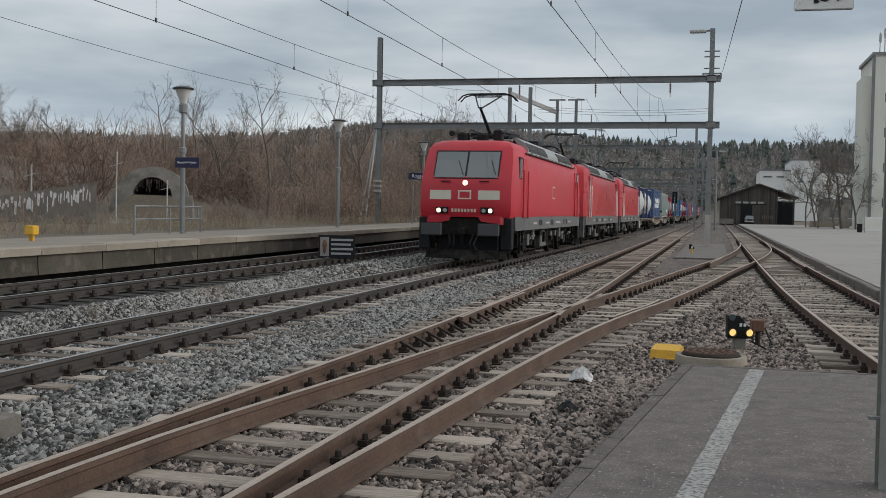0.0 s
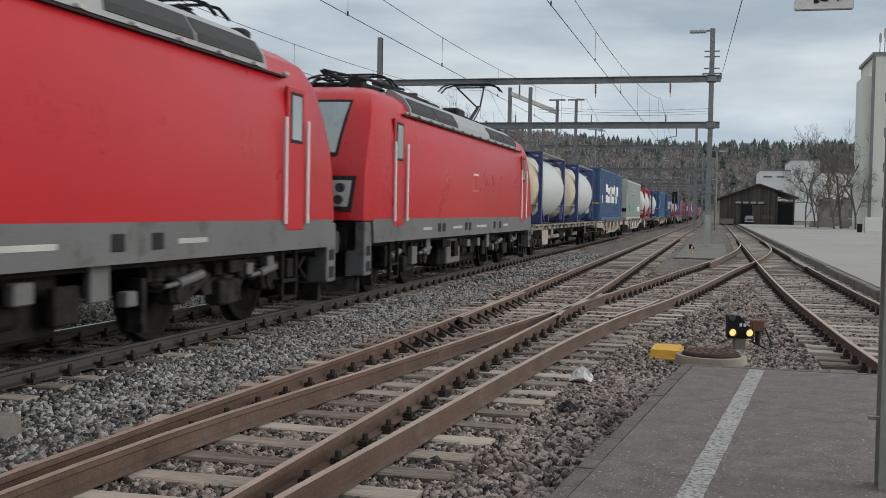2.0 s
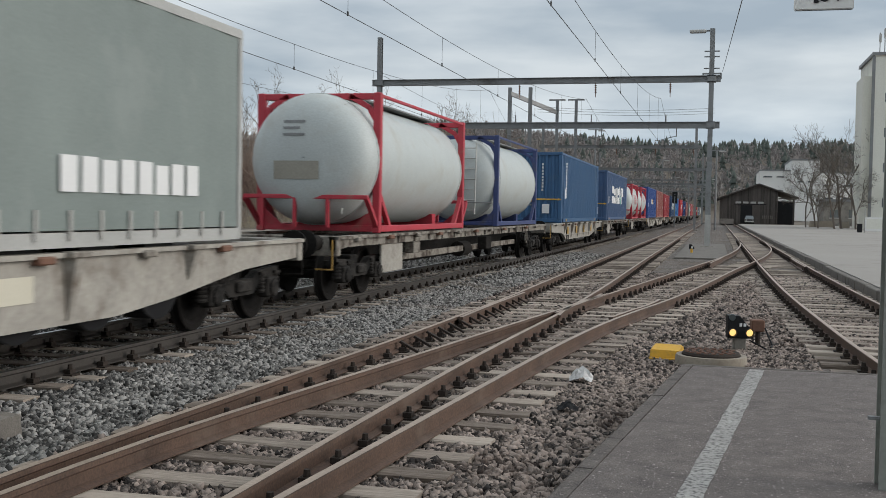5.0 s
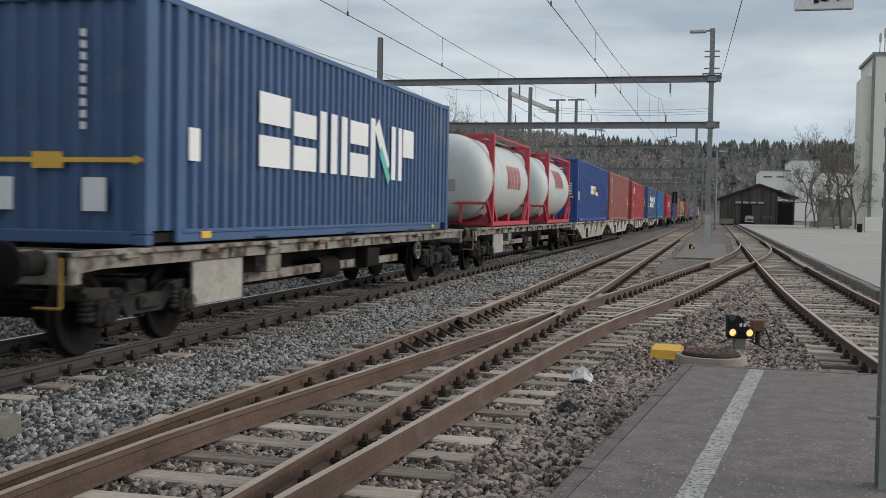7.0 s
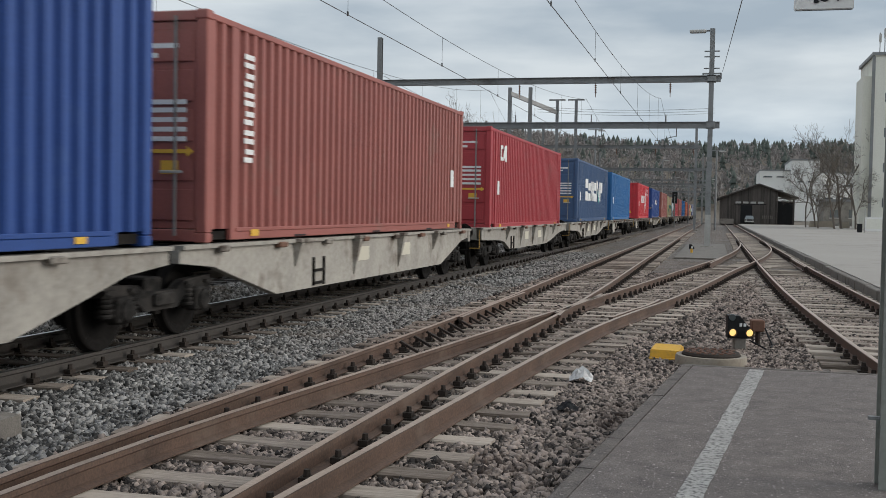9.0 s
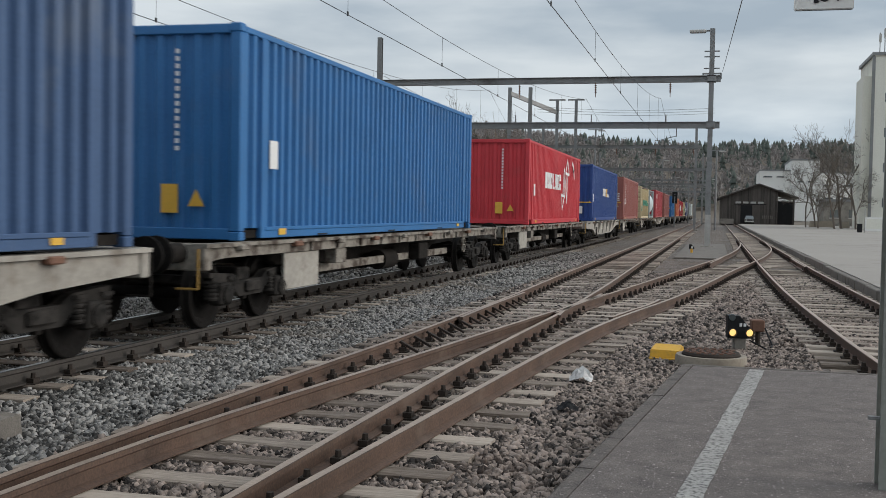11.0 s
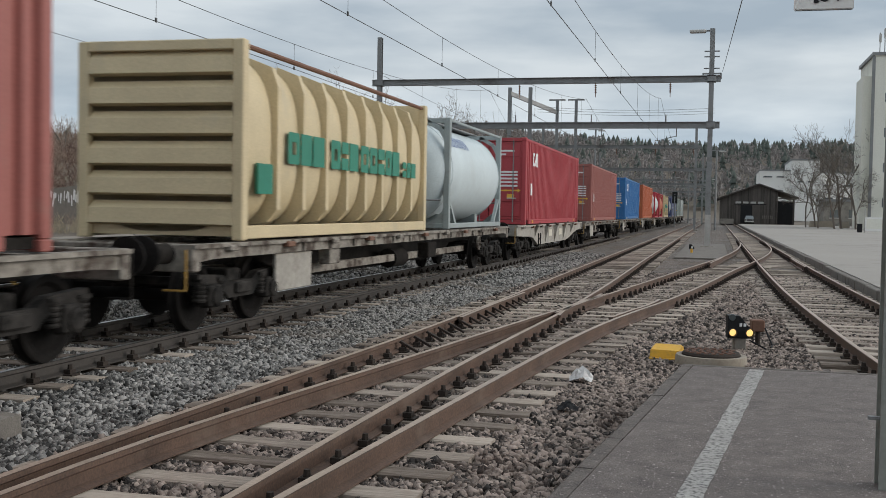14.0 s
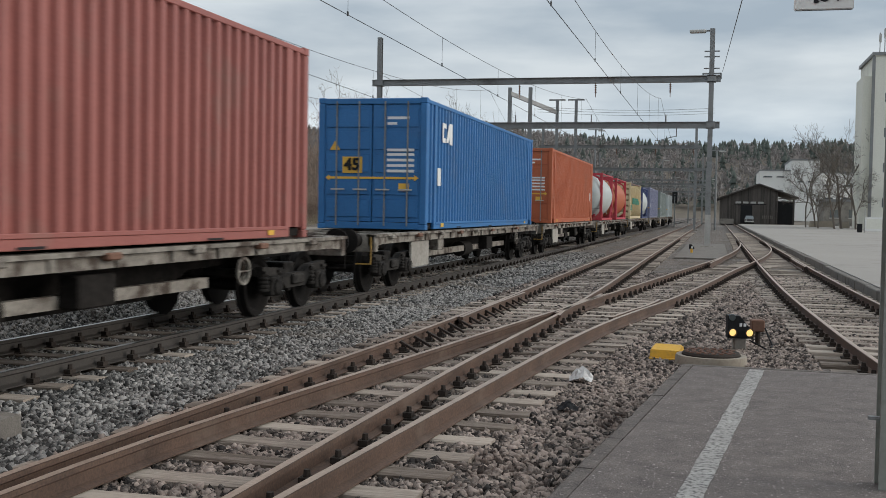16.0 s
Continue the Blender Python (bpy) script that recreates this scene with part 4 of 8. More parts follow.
def small_white_logo(c, h, L, H):
    x = h + 0.001
    signs(c, x, 1.36, 0.42, 0.13, [("frame", 5.1, 5.52, 1.0), ("comb", 5.62, 6.02, 1.0), ("post", 6.1, 6.25, 1.0)], M["white"])
    part("lettering", Mesh().box(x, x + 0.006, 6.3, 6.68, 1.66, 1.78).box(x, x + 0.006, 6.42, 6.57, 1.36, 1.66), M["white"], c)
    signs(c, x + 0.002, 1.35, 0.44, 0.14, [("frame", 6.72, 7.06, 1.0), ("bars", 7.1, 7.44, 1.0)], M["yellow"])
    signs(c, x, 1.33, 0.17, 0.06, [("frame", 7.54, 7.74, 1.0), ("frame", 7.8, 8.0, 1.0), ("comb", 8.05, 8.33, 1.0)], M["white"])


def white_lines_logo(c, h, L, H):
    x = h + 0.001
    signs(c, x, 1.32, 0.6, 0.17, [("comb", 3.48, 4.0, 1.0), ("frame", 4.08, 4.58, 1.0), ("frame", 4.64, 5.18, 1.0)], M["white"])
    signs(c, x, 1.32, 0.6, 0.1, [("post", 5.38, 5.5, 1.0), ("post", 5.95, 6.07, 1.0), ("comb", 6.18, 6.62, 1.0), ("frame", 6.7, 7.05, 1.0), ("bars", 7.13, 7.5, 1.05)], M["white"])
    part("lettering", Mesh().box(x, x + 0.006, 5.5, 5.8, 1.32, 1.42), M["white"], c)
    # two interlaced arrows, one down and one up
    part("emblem", ribbon([(7.75, 1.13), (8.05, 0.56), (8.62, 1.1), (7.75, 1.13)], 0.11, x), M["white"], c)
    part("emblem", ribbon([(8.15, 1.12), (8.42, 2.22), (8.62, 2.1), (8.45, 1.1)], 0.1, x + 0.002), M["white"], c)
    part("emblem", ribbon([(8.72, 1.05), (8.95, 1.95), (9.28, 0.84), (9.52, 1.98)], 0.1, x + 0.004), M["white"], c)
    part("emblem", ribbon([(8.88, 2.06), (9.45, 2.62), (9.95, 2.03), (8.88, 2.06)], 0.11, x), M["white"], c)
    part("emblem", ribbon([(10.95, 2.55), (11.25, 2.45), (11.65, 1.95)], 0.16, x), M["white"], c)
    part("emblem", ribbon([(11.05, 2.4), (11.3, 2.2), (11.62, 2.3)], 0.1, x + 0.004), M["black"], c)


def column_logo(y0):
    """Lettering set upright: a column of six small plain shapes."""
    def draw(c, h, L, H):
        x = h + 0.001
        for k in range(6):
            z = 1.05 + 0.253 * k
            wide = 0.3 if k % 2 else 0.26
            m = Mesh().box(x - 0.003, x + 0.006, y0, y0 + wide, z, z + 0.07).box(x - 0.003, x + 0.006, y0 + 0.3 - wide, y0 + 0.3, z + 0.11, z + 0.18)
            part("lettering", m, M["white"], c)
    return draw


def square_logo(c, h, L, H):
    x = h + 0.001
    part("emblem", ribbon([(1.68, 2.4), (1.42, 2.4), (1.42, 2.06), (1.62, 2.06)], 0.11, x), M["white"], c)
    m = Mesh()
    q = [(1.7, 2.02), (1.92, 2.42), (2.04, 2.48), (2.3, 2.48), (2.3, 1.99), (2.06, 1.99), (2.0, 2.14), (1.9, 2.02)]
    m.add([(x + 0.005, y, z) for y, z in q], [tuple(range(8))])
    part("emblem", m, M["white"], c)


def tank(s, label, skin, frame, L=6.06, z=DECK, marks=None, ladder=True, group="tank containers on the train", r=1.24, grey=False, bumper=False, dome=None):
    c = thing("tank_container", label, "tank container", group, at=(TRACK_X, 0, z))
    MOVERS.append((c, s, z))
    h, H = 1.25, 2.64
    cz = H / 2 + 0.06
    # the bumper-framed tanks reach out in front of their end frame
    fore = -0.1 if bumper else 0.32
    if dome:
        cz -= 0.03
    prof = []
    for k in range(9):
        t = k / 8 * math.pi / 2
        prof.append((fore - 0.62 * math.cos(t), max(0.02, r * math.sin(t) ** 0.55)))
    back = [(L - y + fore - 0.32, rr) for y, rr in reversed(prof)]
    part("vessel", Mesh().lathe_y([prof[-1]] + back[:1] + back, 40, 0, cz, False), skin, c, smooth=True)
    part("dome", Mesh().lathe_y(prof, 40, 0, cz, False), dome or skin, c, "stained cream front dome" if dome else "", smooth=True)
    for y in (fore + 0.04, L - 0.36):
        part("band", Mesh().lathe_y([(y - 0.03, r + 0.002), (y - 0.028, r + 0.012), (y + 0.028, r + 0.012), (y + 0.03, r + 0.002)], 40, 0, cz), skin, c, smooth=True)
    for sx in (-1, 1):
        for y in (0.07, L - 0.07):
            part("corner_post", Mesh().box(sx * h, sx * (h - 0.15), y - 0.07, y + 0.07, 0, H, 0.015), frame, c)
            o = 1 if y < 1 else -1
            part("brace", Mesh().bar((sx * (h - 0.07), y + o * 0.05, 0.75), (sx * (h - 0.07), y + o * 0.75, 0.1), 0.09, 0.1), frame, c)
            # the saddle strut that curves from the post to the vessel
            m = Mesh()
            pts = [(sx * (h - 0.05), H - 0.62), (sx * (h - 0.24), H - 0.28), (sx * 0.62, H - 0.06)]
            for a, b in zip(pts, pts[1:]):
                m.bar((a[0], y, a[1]), (b[0], y, b[1]), 0.1, 0.1)
            part("corner_gusset", m, frame, c)
            part("corner_gusset", Mesh().prism_y([(sx * (h - 0.04), 0.1), (sx * (h - 0.04), 0.72), (sx * (h - 0.2), 0.4), (sx * 0.7, 0.1)], y - 0.03, y + 0.03), frame, c)
        if not dome:
            part("bottom_rail", Mesh().box(sx * h, sx * (h - 0.1), 0.14, L - 0.14, 0.02, 0.14, 0.01), frame, c)
        part("top_rail", Mesh().box(sx * (h - 0.02), sx * (h - 0.08), 0.14, L - 0.14, H - 0.08, H - 0.02, 0.01), M["galv"] if dome else frame, c)
    for y in (0.07, L - 0.07):
        for zz in (0.08, H - 0.07):
            part("cross_rail", Mesh().box(-h + 0.15, h - 0.15, y - 0.05, y + 0.05, zz - 0.06, zz + 0.06, 0.01), frame, c)
        o = (-0.7 if bumper else -0.5) if y < 1 else 0.5
        if bumper:
            part("cross_rail", Mesh().box(-h + 0.02, h - 0.02, y + o - 0.03, y + o + 0.03, 0.62, 0.7, 0.01), frame, c)
            for xx in (-0.85, -0.2, 0.45):
                part("brace", Mesh().bar((xx, y + o, 0.64), (xx, y + o, 0.1), 0.06, 0.06), frame, c)
            for sx in (-1, 1):
                part("brace", Mesh().bar((sx * (h - 0.05), y + o, 0.64), (sx * (h - 0.07), y, 0.1), 0.08, 0.08), frame, c)
        else:
            part("hand_bar", Mesh().tube((-h + 0.1, y + o, 0.68), (h - 0.1, y + o, 0.68), 0.02, n=6), M["galv"], c)
    part("walkway", Mesh().box(0.1, 0.6, 0.4, L - 0.4, H - 0.04, H - 0.01), M["galv"], c, "grey grated walkway")
    part("saddle", Mesh().box(-0.75, 0.75, 0.9, 1.2, 0.05, 0.35), frame, c)
    part("saddle", Mesh().box(-0.75, 0.75, L - 1.2, L - 0.9, 0.05, 0.35), frame, c)
    part("manhole", Mesh().lathe_z([(H - 0.15, 0.3), (H - 0.02, 0.3), (H, 0.26)], 20, 0, L / 2), skin, c)
    if ladder:
        m = Mesh()
        for xx in (0.25, 0.65):
            m.tube((xx, -0.42, 0.35), (xx, -0.3, H - 0.25), 0.02, n=6)
        for zz in np.arange(0.45, H - 0.2, 0.3):
            m.tube((0.25, -0.42 + 0.06 * (zz - 0.35), zz), (0.65, -0.42 + 0.06 * (zz - 0.35), zz), 0.016, n=6)
        part("ladder", m, M["galv_light"] if not grey else M["galv"], c, "steel ladder")
    skin_y = lambda x, z: fore - 0.62 * math.sqrt(max(0.0, 1 - min(1, (math.hypot(x, z - cz) / r)) ** (2 / 0.55))) - 0.008
    def on_dome(x0, x1, z0, z1, n=6):
        """A thin sheet lying on the front dome."""
        m = Mesh()
        xs, zs = np.linspace(x0, x1, n), np.linspace(z0, z1, n)
        m.add([(x, skin_y(x, z), z) for z in zs for x in xs], [(j * n + i, j * n + i + 1, (j + 1) * n + i + 1, (j + 1) * n + i) for j in range(n - 1) for i in range(n - 1)])
        return m
    for k in range(3):
        part("marking", on_dome(-0.42, 0.02 - 0.1 * (k % 2), 2.02 - k * 0.12, 2.07 - k * 0.12), M["galv"], c)
    part("data_plate", on_dome(-0.6, 0.0 if dome else 0.3, 0.98, 1.32), colour("worn_grey_plate", (0.33, 0.31, 0.26)), c, "weathered grey data plate")
    if marks:
        marks(c, r, cz, L)
    return c


def flank_marks(material, y0, n, size, up):
    """Plain upright strokes in place of lettering, following the flank of a vessel."""
    def draw(c, r, cz, L):
        for k in range(n):
            y = y0 + k * size * 0.8
            for a in (0.0, 0.36):
                v = []
                for i in range(5):
                    t = math.asin(max(-0.99, min(0.99, (up + size * i / 4) / r)))
                    v += [((r + 0.015) * math.cos(t), y + q * size, cz + (r + 0.015) * math.sin(t)) for q in (a, a + 0.18)]
                part("lettering", Mesh().add(v, [(2 * i, 2 * i + 1, 2 * i + 3, 2 * i + 2) for i in range(4)]), material, c)
    return draw


def ribbed_box(s, label, L=9.3, z=DECK):
    """A beige bulk tank in a box frame, with a slatted end and bulging ribbed flanks."""
    c = thing("tank_container", label, "tank container", at=(TRACK_X, 0, z))
    MOVERS.append((c, s, z))
    h, H = 1.25, 2.7
    n = max(8, round(L / 1.06))
    w = (L - 0.4) / n

    def hull(y, rx, rz, ex):
        ring = []
        for i in range(36):
            t = 2 * math.pi * i / 36
            ring.append((rx * math.copysign(abs(math.cos(t)) ** ex, math.cos(t)), y, 1.37 + rz * math.copysign(abs(math.sin(t)) ** ex, math.sin(t))))
        return ring
    part("vessel", Mesh().loft([hull(0.12, 1.16, 1.27, 0.62), hull(L - 0.12, 1.16, 1.27, 0.62)]), TAN, c, smooth=True)
    for k in range(n):
        a, b = 0.2 + k * w, 0.2 + (k + 1) * w
        part("vessel_panel", Mesh().loft([hull(y, 1.165 + 0.06 * g, 1.275 + 0.04 * g, 0.66) for y, g in ((a + 0.05, 0), (a + 0.2, 0.6), ((a + b) / 2, 1), (b - 0.2, 0.6), (b - 0.05, 0))], caps=False), TAN, c, smooth=True)
        for sx in (-1, 1):
            if k:
                o = [(sx * 0.8, 0.18), (sx * 1.1, 0.24), (sx * (h + 0.01), 0.42), (sx * (h + 0.01), 2.18), (sx * 1.16, 2.46), (sx * 0.8, 2.6)]
                part("rib", Mesh().prism_y(o, a - 0.065, a + 0.065), TAN, c)
    for sx in (-1, 1):
        for y in (0.09, L - 0.09):
            part("corner_post", Mesh().box(sx * h, sx * (h - 0.16), y - 0.09, y + 0.09, 0, H, 0.015), TAN, c)
        part("bottom_rail", Mesh().box(sx * h, sx * (h - 0.12), 0.18, L - 0.18, 0.02, 0.2, 0.01), TAN, c)
        part("top_rail", Mesh().tube((sx * (h - 0.1), 0.15, H - 0.06), (sx * (h - 0.1), L - 0.15, H - 0.06), 0.04, n=8), M["rust_box"], c)
    for y0, o in ((0.0, 1), (L, -1)):
        part("end_panel", Mesh().box(-h + 0.16, h - 0.16, y0 + o * 0.12, y0 + o * 0.16, 0.05, H - 0.05), TAN, c)
        for k in range(6):
            zz = 0.18 + k * 0.41
            part("end_slat", Mesh().prism([(y0 + o * 0.12, zz), (y0 + o * 0.0, zz + 0.03), (y0 + o * 0.02, zz + 0.24), (y0 + o * 0.12, zz + 0.34)], -h + 0.16, h - 0.16), TAN, c)
        part("header", Mesh().box(-h + 0.16, h - 0.16, y0, y0 + o * 0.14, H - 0.14, H, 0.01), TAN, c)
    part("placard", Mesh().box(h - 0.02, h + 0.02, 0.45, 0.95, 0.64, 1.06), GREEN, c, "green placard")
    y = 1.5
    x = h + 0.02
    for kind, wd in (("frame", 0.5), ("comb", 0.5), ("comb", 0.55), (None, 0.25), ("frame", 0.5), ("bars", 0.4), ("comb", 0.5), (None, 0.1), ("frame", 0.5), ("frame", 0.5), ("bars", 0.45), ("frame", 0.45), ("comb", 0.5), (None, 0.2), ("bars", 0.3), ("frame", 0.3), ("comb", 0.38)):
        if kind:
            small = y > 7.1
            signs(c, x, 1.1, 0.3 if small else 0.47, 0.1 if small else 0.14, [(kind, y, y + wd - 0.06, 1.0)], GREEN)
        y += wd
    return c


def trailer(s, label, L=13.7, z=0.95):
    c = thing("semi_trailer", label, "trailer", at=(TRACK_X, 0, z))
    MOVERS.append((c, s, z))
    h, H = 1.25, 3.02
    part("front_wall", Mesh().box(-h, h, 0, 0.12, 0.25, H, 0.03), colour("pale_grey_trailer_paint", (0.42, 0.42, 0.4)), c, "pale grey front wall")
    part("rear_wall", Mesh().box(-h, h, L - 0.1, L, 0.25, H, 0.02), PAINTS["pale_grey_trailer_paint"], c)
    part("roof", Mesh().box(-h + 0.005, h - 0.005, 0.1, L - 0.1, H - 0.06, H - 0.005, 0.02), PAINTS["pale_grey_trailer_paint"], c)
    for sx in (-1, 1):
        m = Mesh()
        ys = np.linspace(0.18, L - 0.18, 60)
        zs = np.linspace(0.42, H - 0.12, 6)
        r = random.Random(2)
        m.add([(sx * (h + 0.008 + 0.01 * math.sin(5.1 * y) + r.uniform(-0.004, 0.004)), y, zz) for y in ys for zz in zs], [(6 * i + j, 6 * i + 6 + j, 6 * i + 7 + j, 6 * i + j + 1) for i in range(59) for j in range(5)])
        part("curtain", m, SAGE, c, "grey-green side curtain", smooth=True)
        part("cant_rail", Mesh().box(sx * h, sx * (h + 0.02), 0.1, L - 0.1, H - 0.13, H - 0.02), PAINTS["pale_grey_trailer_paint"], c)
        part("side_rail", Mesh().box(sx * h, sx * (h - 0.1), 0.1, L - 0.1, 0.25, 0.4), PAINTS["pale_grey_trailer_paint"], c)
        for y in np.arange(0.4, L - 0.3, 0.55):
            part("strap", Mesh().box(sx * (h + 0.022), sx * (h + 0.028), y, y + 0.05, 0.32, 0.62), M["galv_light"], c)
    for y in (9.2, 10.5, 11.8):
        for sx in (-1, 1):
            part("tyre", Mesh().lathe_x([(sx * 0.75, 0.3), (sx * 0.75, 0.5), (sx * 1.1, 0.5), (sx * 1.12, 0.3)], 20, y, -0.15), M["black"], c)
    part("black_box", Mesh().box(h - 0.35, h - 0.02, -0.02, 0.0, 0.75, 1.0), M["black"], c)
    hx = h + 0.025
    letters("THE ART OF", 0.72, colour("pale_green_lettering", (0.34, 0.42, 0.38)), "lettering", c, (hx, 5.0, 2.15), (90, 0, 90), deep=0.002)
    block_row(c, hx, 2.2, 0.75, [0.5] * 8, [0.6] * 8, 0.14, colour("faint_green_lettering", (0.14, 0.36, 0.26)))
    block_row(c, hx, 9.6, 0.8, [0.28] * 8, [0.36, 0.36, 0.34, 0.36, 0.36, 0.33, 0.36, 0.36], 0.08, M["white"])
    return c


# ---------------------------------------------------------------- wagons
def shared(name, m, material, smooth=False, cache={}):
    if name not in cache:
        cache[name] = m().data(name, material, smooth)
    return cache[name]


def wheelset_mesh():
    m = Mesh()
    for sx in (-1, 1):
        m.lathe_x([(sx * 0.68, 0.1), (sx * 0.7, 0.36), (sx * 0.685, 0.46), (sx * 0.685, 0.485), (sx * 0.715, 0.485), (sx * 0.73, 0.46), (sx * 0.82, 0.452), (sx * 0.82, 0.38), (sx * 0.77, 0.33), (sx * 0.78, 0.14), (sx * 0.84, 0.1)], 24)
    m.tube((-1.0, 0, 0), (1.0, 0, 0), 0.08, n=10)
    return m


def bogie_mesh():
    m = Mesh()
    for sx in (-1, 1):
        x0, x1 = sx * 0.93, sx * 1.06
        m.prism([(-1.25, 0.62), (-1.25, 0.76), (-0.55, 0.72), (-0.35, 0.62), (0.35, 0.62), (0.55, 0.72), (1.25, 0.76), (1.25, 0.62), (0.6, 0.56), (0.38, 0.4), (-0.38, 0.4), (-0.6, 0.56)], x0, x1)
        for y in (-0.9, 0.9):
            m.box(sx * 0.92, sx * 1.14, y - 0.16, y + 0.16, 0.32, 0.62, 0.03)
            m.lathe_x([(sx * 1.13, 0.13), (sx * 1.17, 0.13), (sx * 1.19, 0.09)], 12, y, 0.46)
            for o in (-0.25, 0.25):
                for k in range(5):
                    m.lathe_z([(0.4 + k * 0.055, 0.085), (0.425 + k * 0.055, 0.095), (0.445 + k * 0.055, 0.085)], 10, sx * 1.02, y + o)
                m.box(sx * 0.94, sx * 1.1, y + o - 0.1, y + o + 0.1, 0.66, 0.7)
        m.box(sx * 1.06, sx * 1.12, -0.22, 0.22, 0.45, 0.6, 0.02)
    m.box(-0.95, 0.95, -0.2, 0.2, 0.5, 0.78, 0.02)
    for y in (-1.2, 1.2):
        m.box(-0.95, 0.95, y - 0.06, y + 0.06, 0.62, 0.72)
    for sx in (-1, 1):
        for y in (-0.38, 0.38):
            m.box(sx * 0.69, sx * 0.8, y - 0.05, y + 0.05, 0.3, 0.6, 0.01)
    return m


def add_bogie(w, y, name="bogie"):
    b = part(name, shared("bogie", bogie_mesh, M["bogie"]), None, w, "grimy dark bogie with coil springs")
    b.location = (0, y, 0)
    for o in (-0.9, 0.9):
        ws = part("wheelset", shared("wheelset", wheelset_mesh, M["wheel"], True), None, b)
        ws.location = (0, o, 0.46)
        WAGON_WHEELS.append((ws, (0, o, 0.46)))


DULL_YELLOW = colour("dirty_yellow_paint", (0.36, 0.21, 0.04))


def wagon(s0, s1, style, label, yellow=False, joint=""):
    """A bogie container wagon from buffer to buffer, s0 to s1 along the train. joint: the end, "front" or "rear", at which it shares one bogie with its neighbour."""
    L = s1 - s0
    w = thing("container_wagon", label, "wagon", "wagons of the train", at=(TRACK_X, 0, 0))
    MOVERS.append((w, s0, 0.0))
    skin = M["wagon_pale"] if style == "deep" else M["wagon_grey"]
    a, b = (0.08 if joint == "front" else 0.62), L - (0.08 if joint == "rear" else 0.62)
    z1 = 1.15
    for sx in (-1, 1):
        if joint:
            o = [(a, z1), (b, z1), (b, 0.94), (b - 0.9, 0.86), (b - 1.7, 0.66), (b - 2.9, 0.37), (a + 2.9, 0.37), (a + 1.7, 0.66), (a + 0.9, 0.86), (a, 0.94)]
        elif style == "deep":
            o = [(a, z1), (b, z1), (b, 0.88), (b - 2.0, 0.78), (b - 4.0, 0.54), (b - 5.2, 0.44), (a + 4.3, 0.44), (a + 3.3, 0.7), (a + 2.6, 0.76), (a, 0.82)]
        else:
            o = [(a, z1), (b, z1), (b, 0.92), (b - 0.6, 0.96), (a + 0.6, 0.96), (a, 0.92)]
        part("side_sill", Mesh().prism(o, sx * 1.22, sx * 1.1), skin, w)
        part("sill_flange", Mesh().box(sx * 1.28, sx * 1.08, a, b, z1 - 0.045, z1 + 0.005), skin, w)
        n = int((b - a - 6) / (1.9 if style == "deep" else 1.1))
        for k in range(n):
            y = a + 3.6 + (b - a - 7.2) * k / max(1, n - 1)
            low = 0.48 if style == "deep" else 0.97
            if style == "deep" and (y < a + 4.9 or y > b - 4.9):
                low = 0.74
            if style == "deep":
                part("stiffener", Mesh().loft([[(sx * 1.21, y - 0.03, low), (sx * 1.235, y - 0.03, low), (sx * 1.235, y + 0.03, low), (sx * 1.21, y + 0.03, low)],
                                               [(sx * 1.21, y - 0.1, z1 - 0.05), (sx * 1.36, y - 0.07, z1 - 0.05), (sx * 1.36, y + 0.07, z1 - 0.05), (sx * 1.21, y + 0.1, z1 - 0.05)]]), skin, w)
                part("lock_seat", Mesh().box(sx * 1.2, sx * 1.38, y - 0.14, y + 0.16, z1 - 0.05, z1 + 0.015, 0.012), M["wagon_grey"], w)
            else:
                part("stiffener", Mesh().box(sx * 1.218, sx * 1.262, y - 0.03, y + 0.03, low, z1 - 0.045), skin, w)
    if style != "deep":
        part("centre_girder", Mesh().prism([(a, z1 - 0.05), (b, z1 - 0.05), (b, 0.85), (b - 4, 0.75), (b - 5, 0.42), (a + 5, 0.42), (a + 4, 0.75), (a, 0.85)], -0.4, 0.4), M["underframe"], w)
        part("equipment_panel", Mesh().box(1.14, 1.19, a + 2.65, a + 4.05, 0.4, 0.95, 0.01), M["wagon_pale"], w, "pale painted equipment panel")
        part("equipment_box", Mesh().box(1.0, 1.2, a + 4.85, a + 5.35, 0.7, 0.95, 0.015), M["wagon_grey"], w)
        part("equipment_box", Mesh().box(0.9, 1.15, L / 2 + 1.2, L / 2 + 1.9, 0.55, 0.9, 0.02), M["underframe"], w)
        for sx in (-1, 1):
            part("truss_rod", Mesh().bar((sx * 0.85, a + 4.4, 0.62), (sx * 0.85, b - 4.4, 0.62), 0.1, 0.14), M["wagon_grey"], w)
        part("brake_cylinder", Mesh().lathe_y([(L / 2 - 0.6, 0.02), (L / 2 - 0.58, 0.2), (L / 2 + 0.3, 0.2), (L / 2 + 0.32, 0.02)], 16, 0.75, 0.6), M["underframe"], w, smooth=True)
        part("hand_wheel", Mesh().lathe_x([(1.2, 0.16), (1.2, 0.19), (1.24, 0.19), (1.24, 0.16), (1.2, 0.16)], 20, b - 4.0, 0.76, False).box(1.205, 1.235, b - 4.17, b - 3.83, 0.75, 0.77).box(1.206, 1.234, b - 4.01, b - 3.99, 0.59, 0.93), M["wagon_grey"], w)
    else:
        part("centre_girder", Mesh().box(-0.45, 0.45, a, b, 0.72, z1 - 0.06), M["underframe"], w)
        for y in (L / 2 - 1.5, L / 2 + 1.2):
            part("data_panel", Mesh().box(1.222, 1.23, y, y + 0.7, 0.7, 0.95), M["cream"], w, "pale lettered data panel")
        if yellow:
            for k in range(4):
                y = a + 4.2 + k * (b - a - 8.4) / 3.4
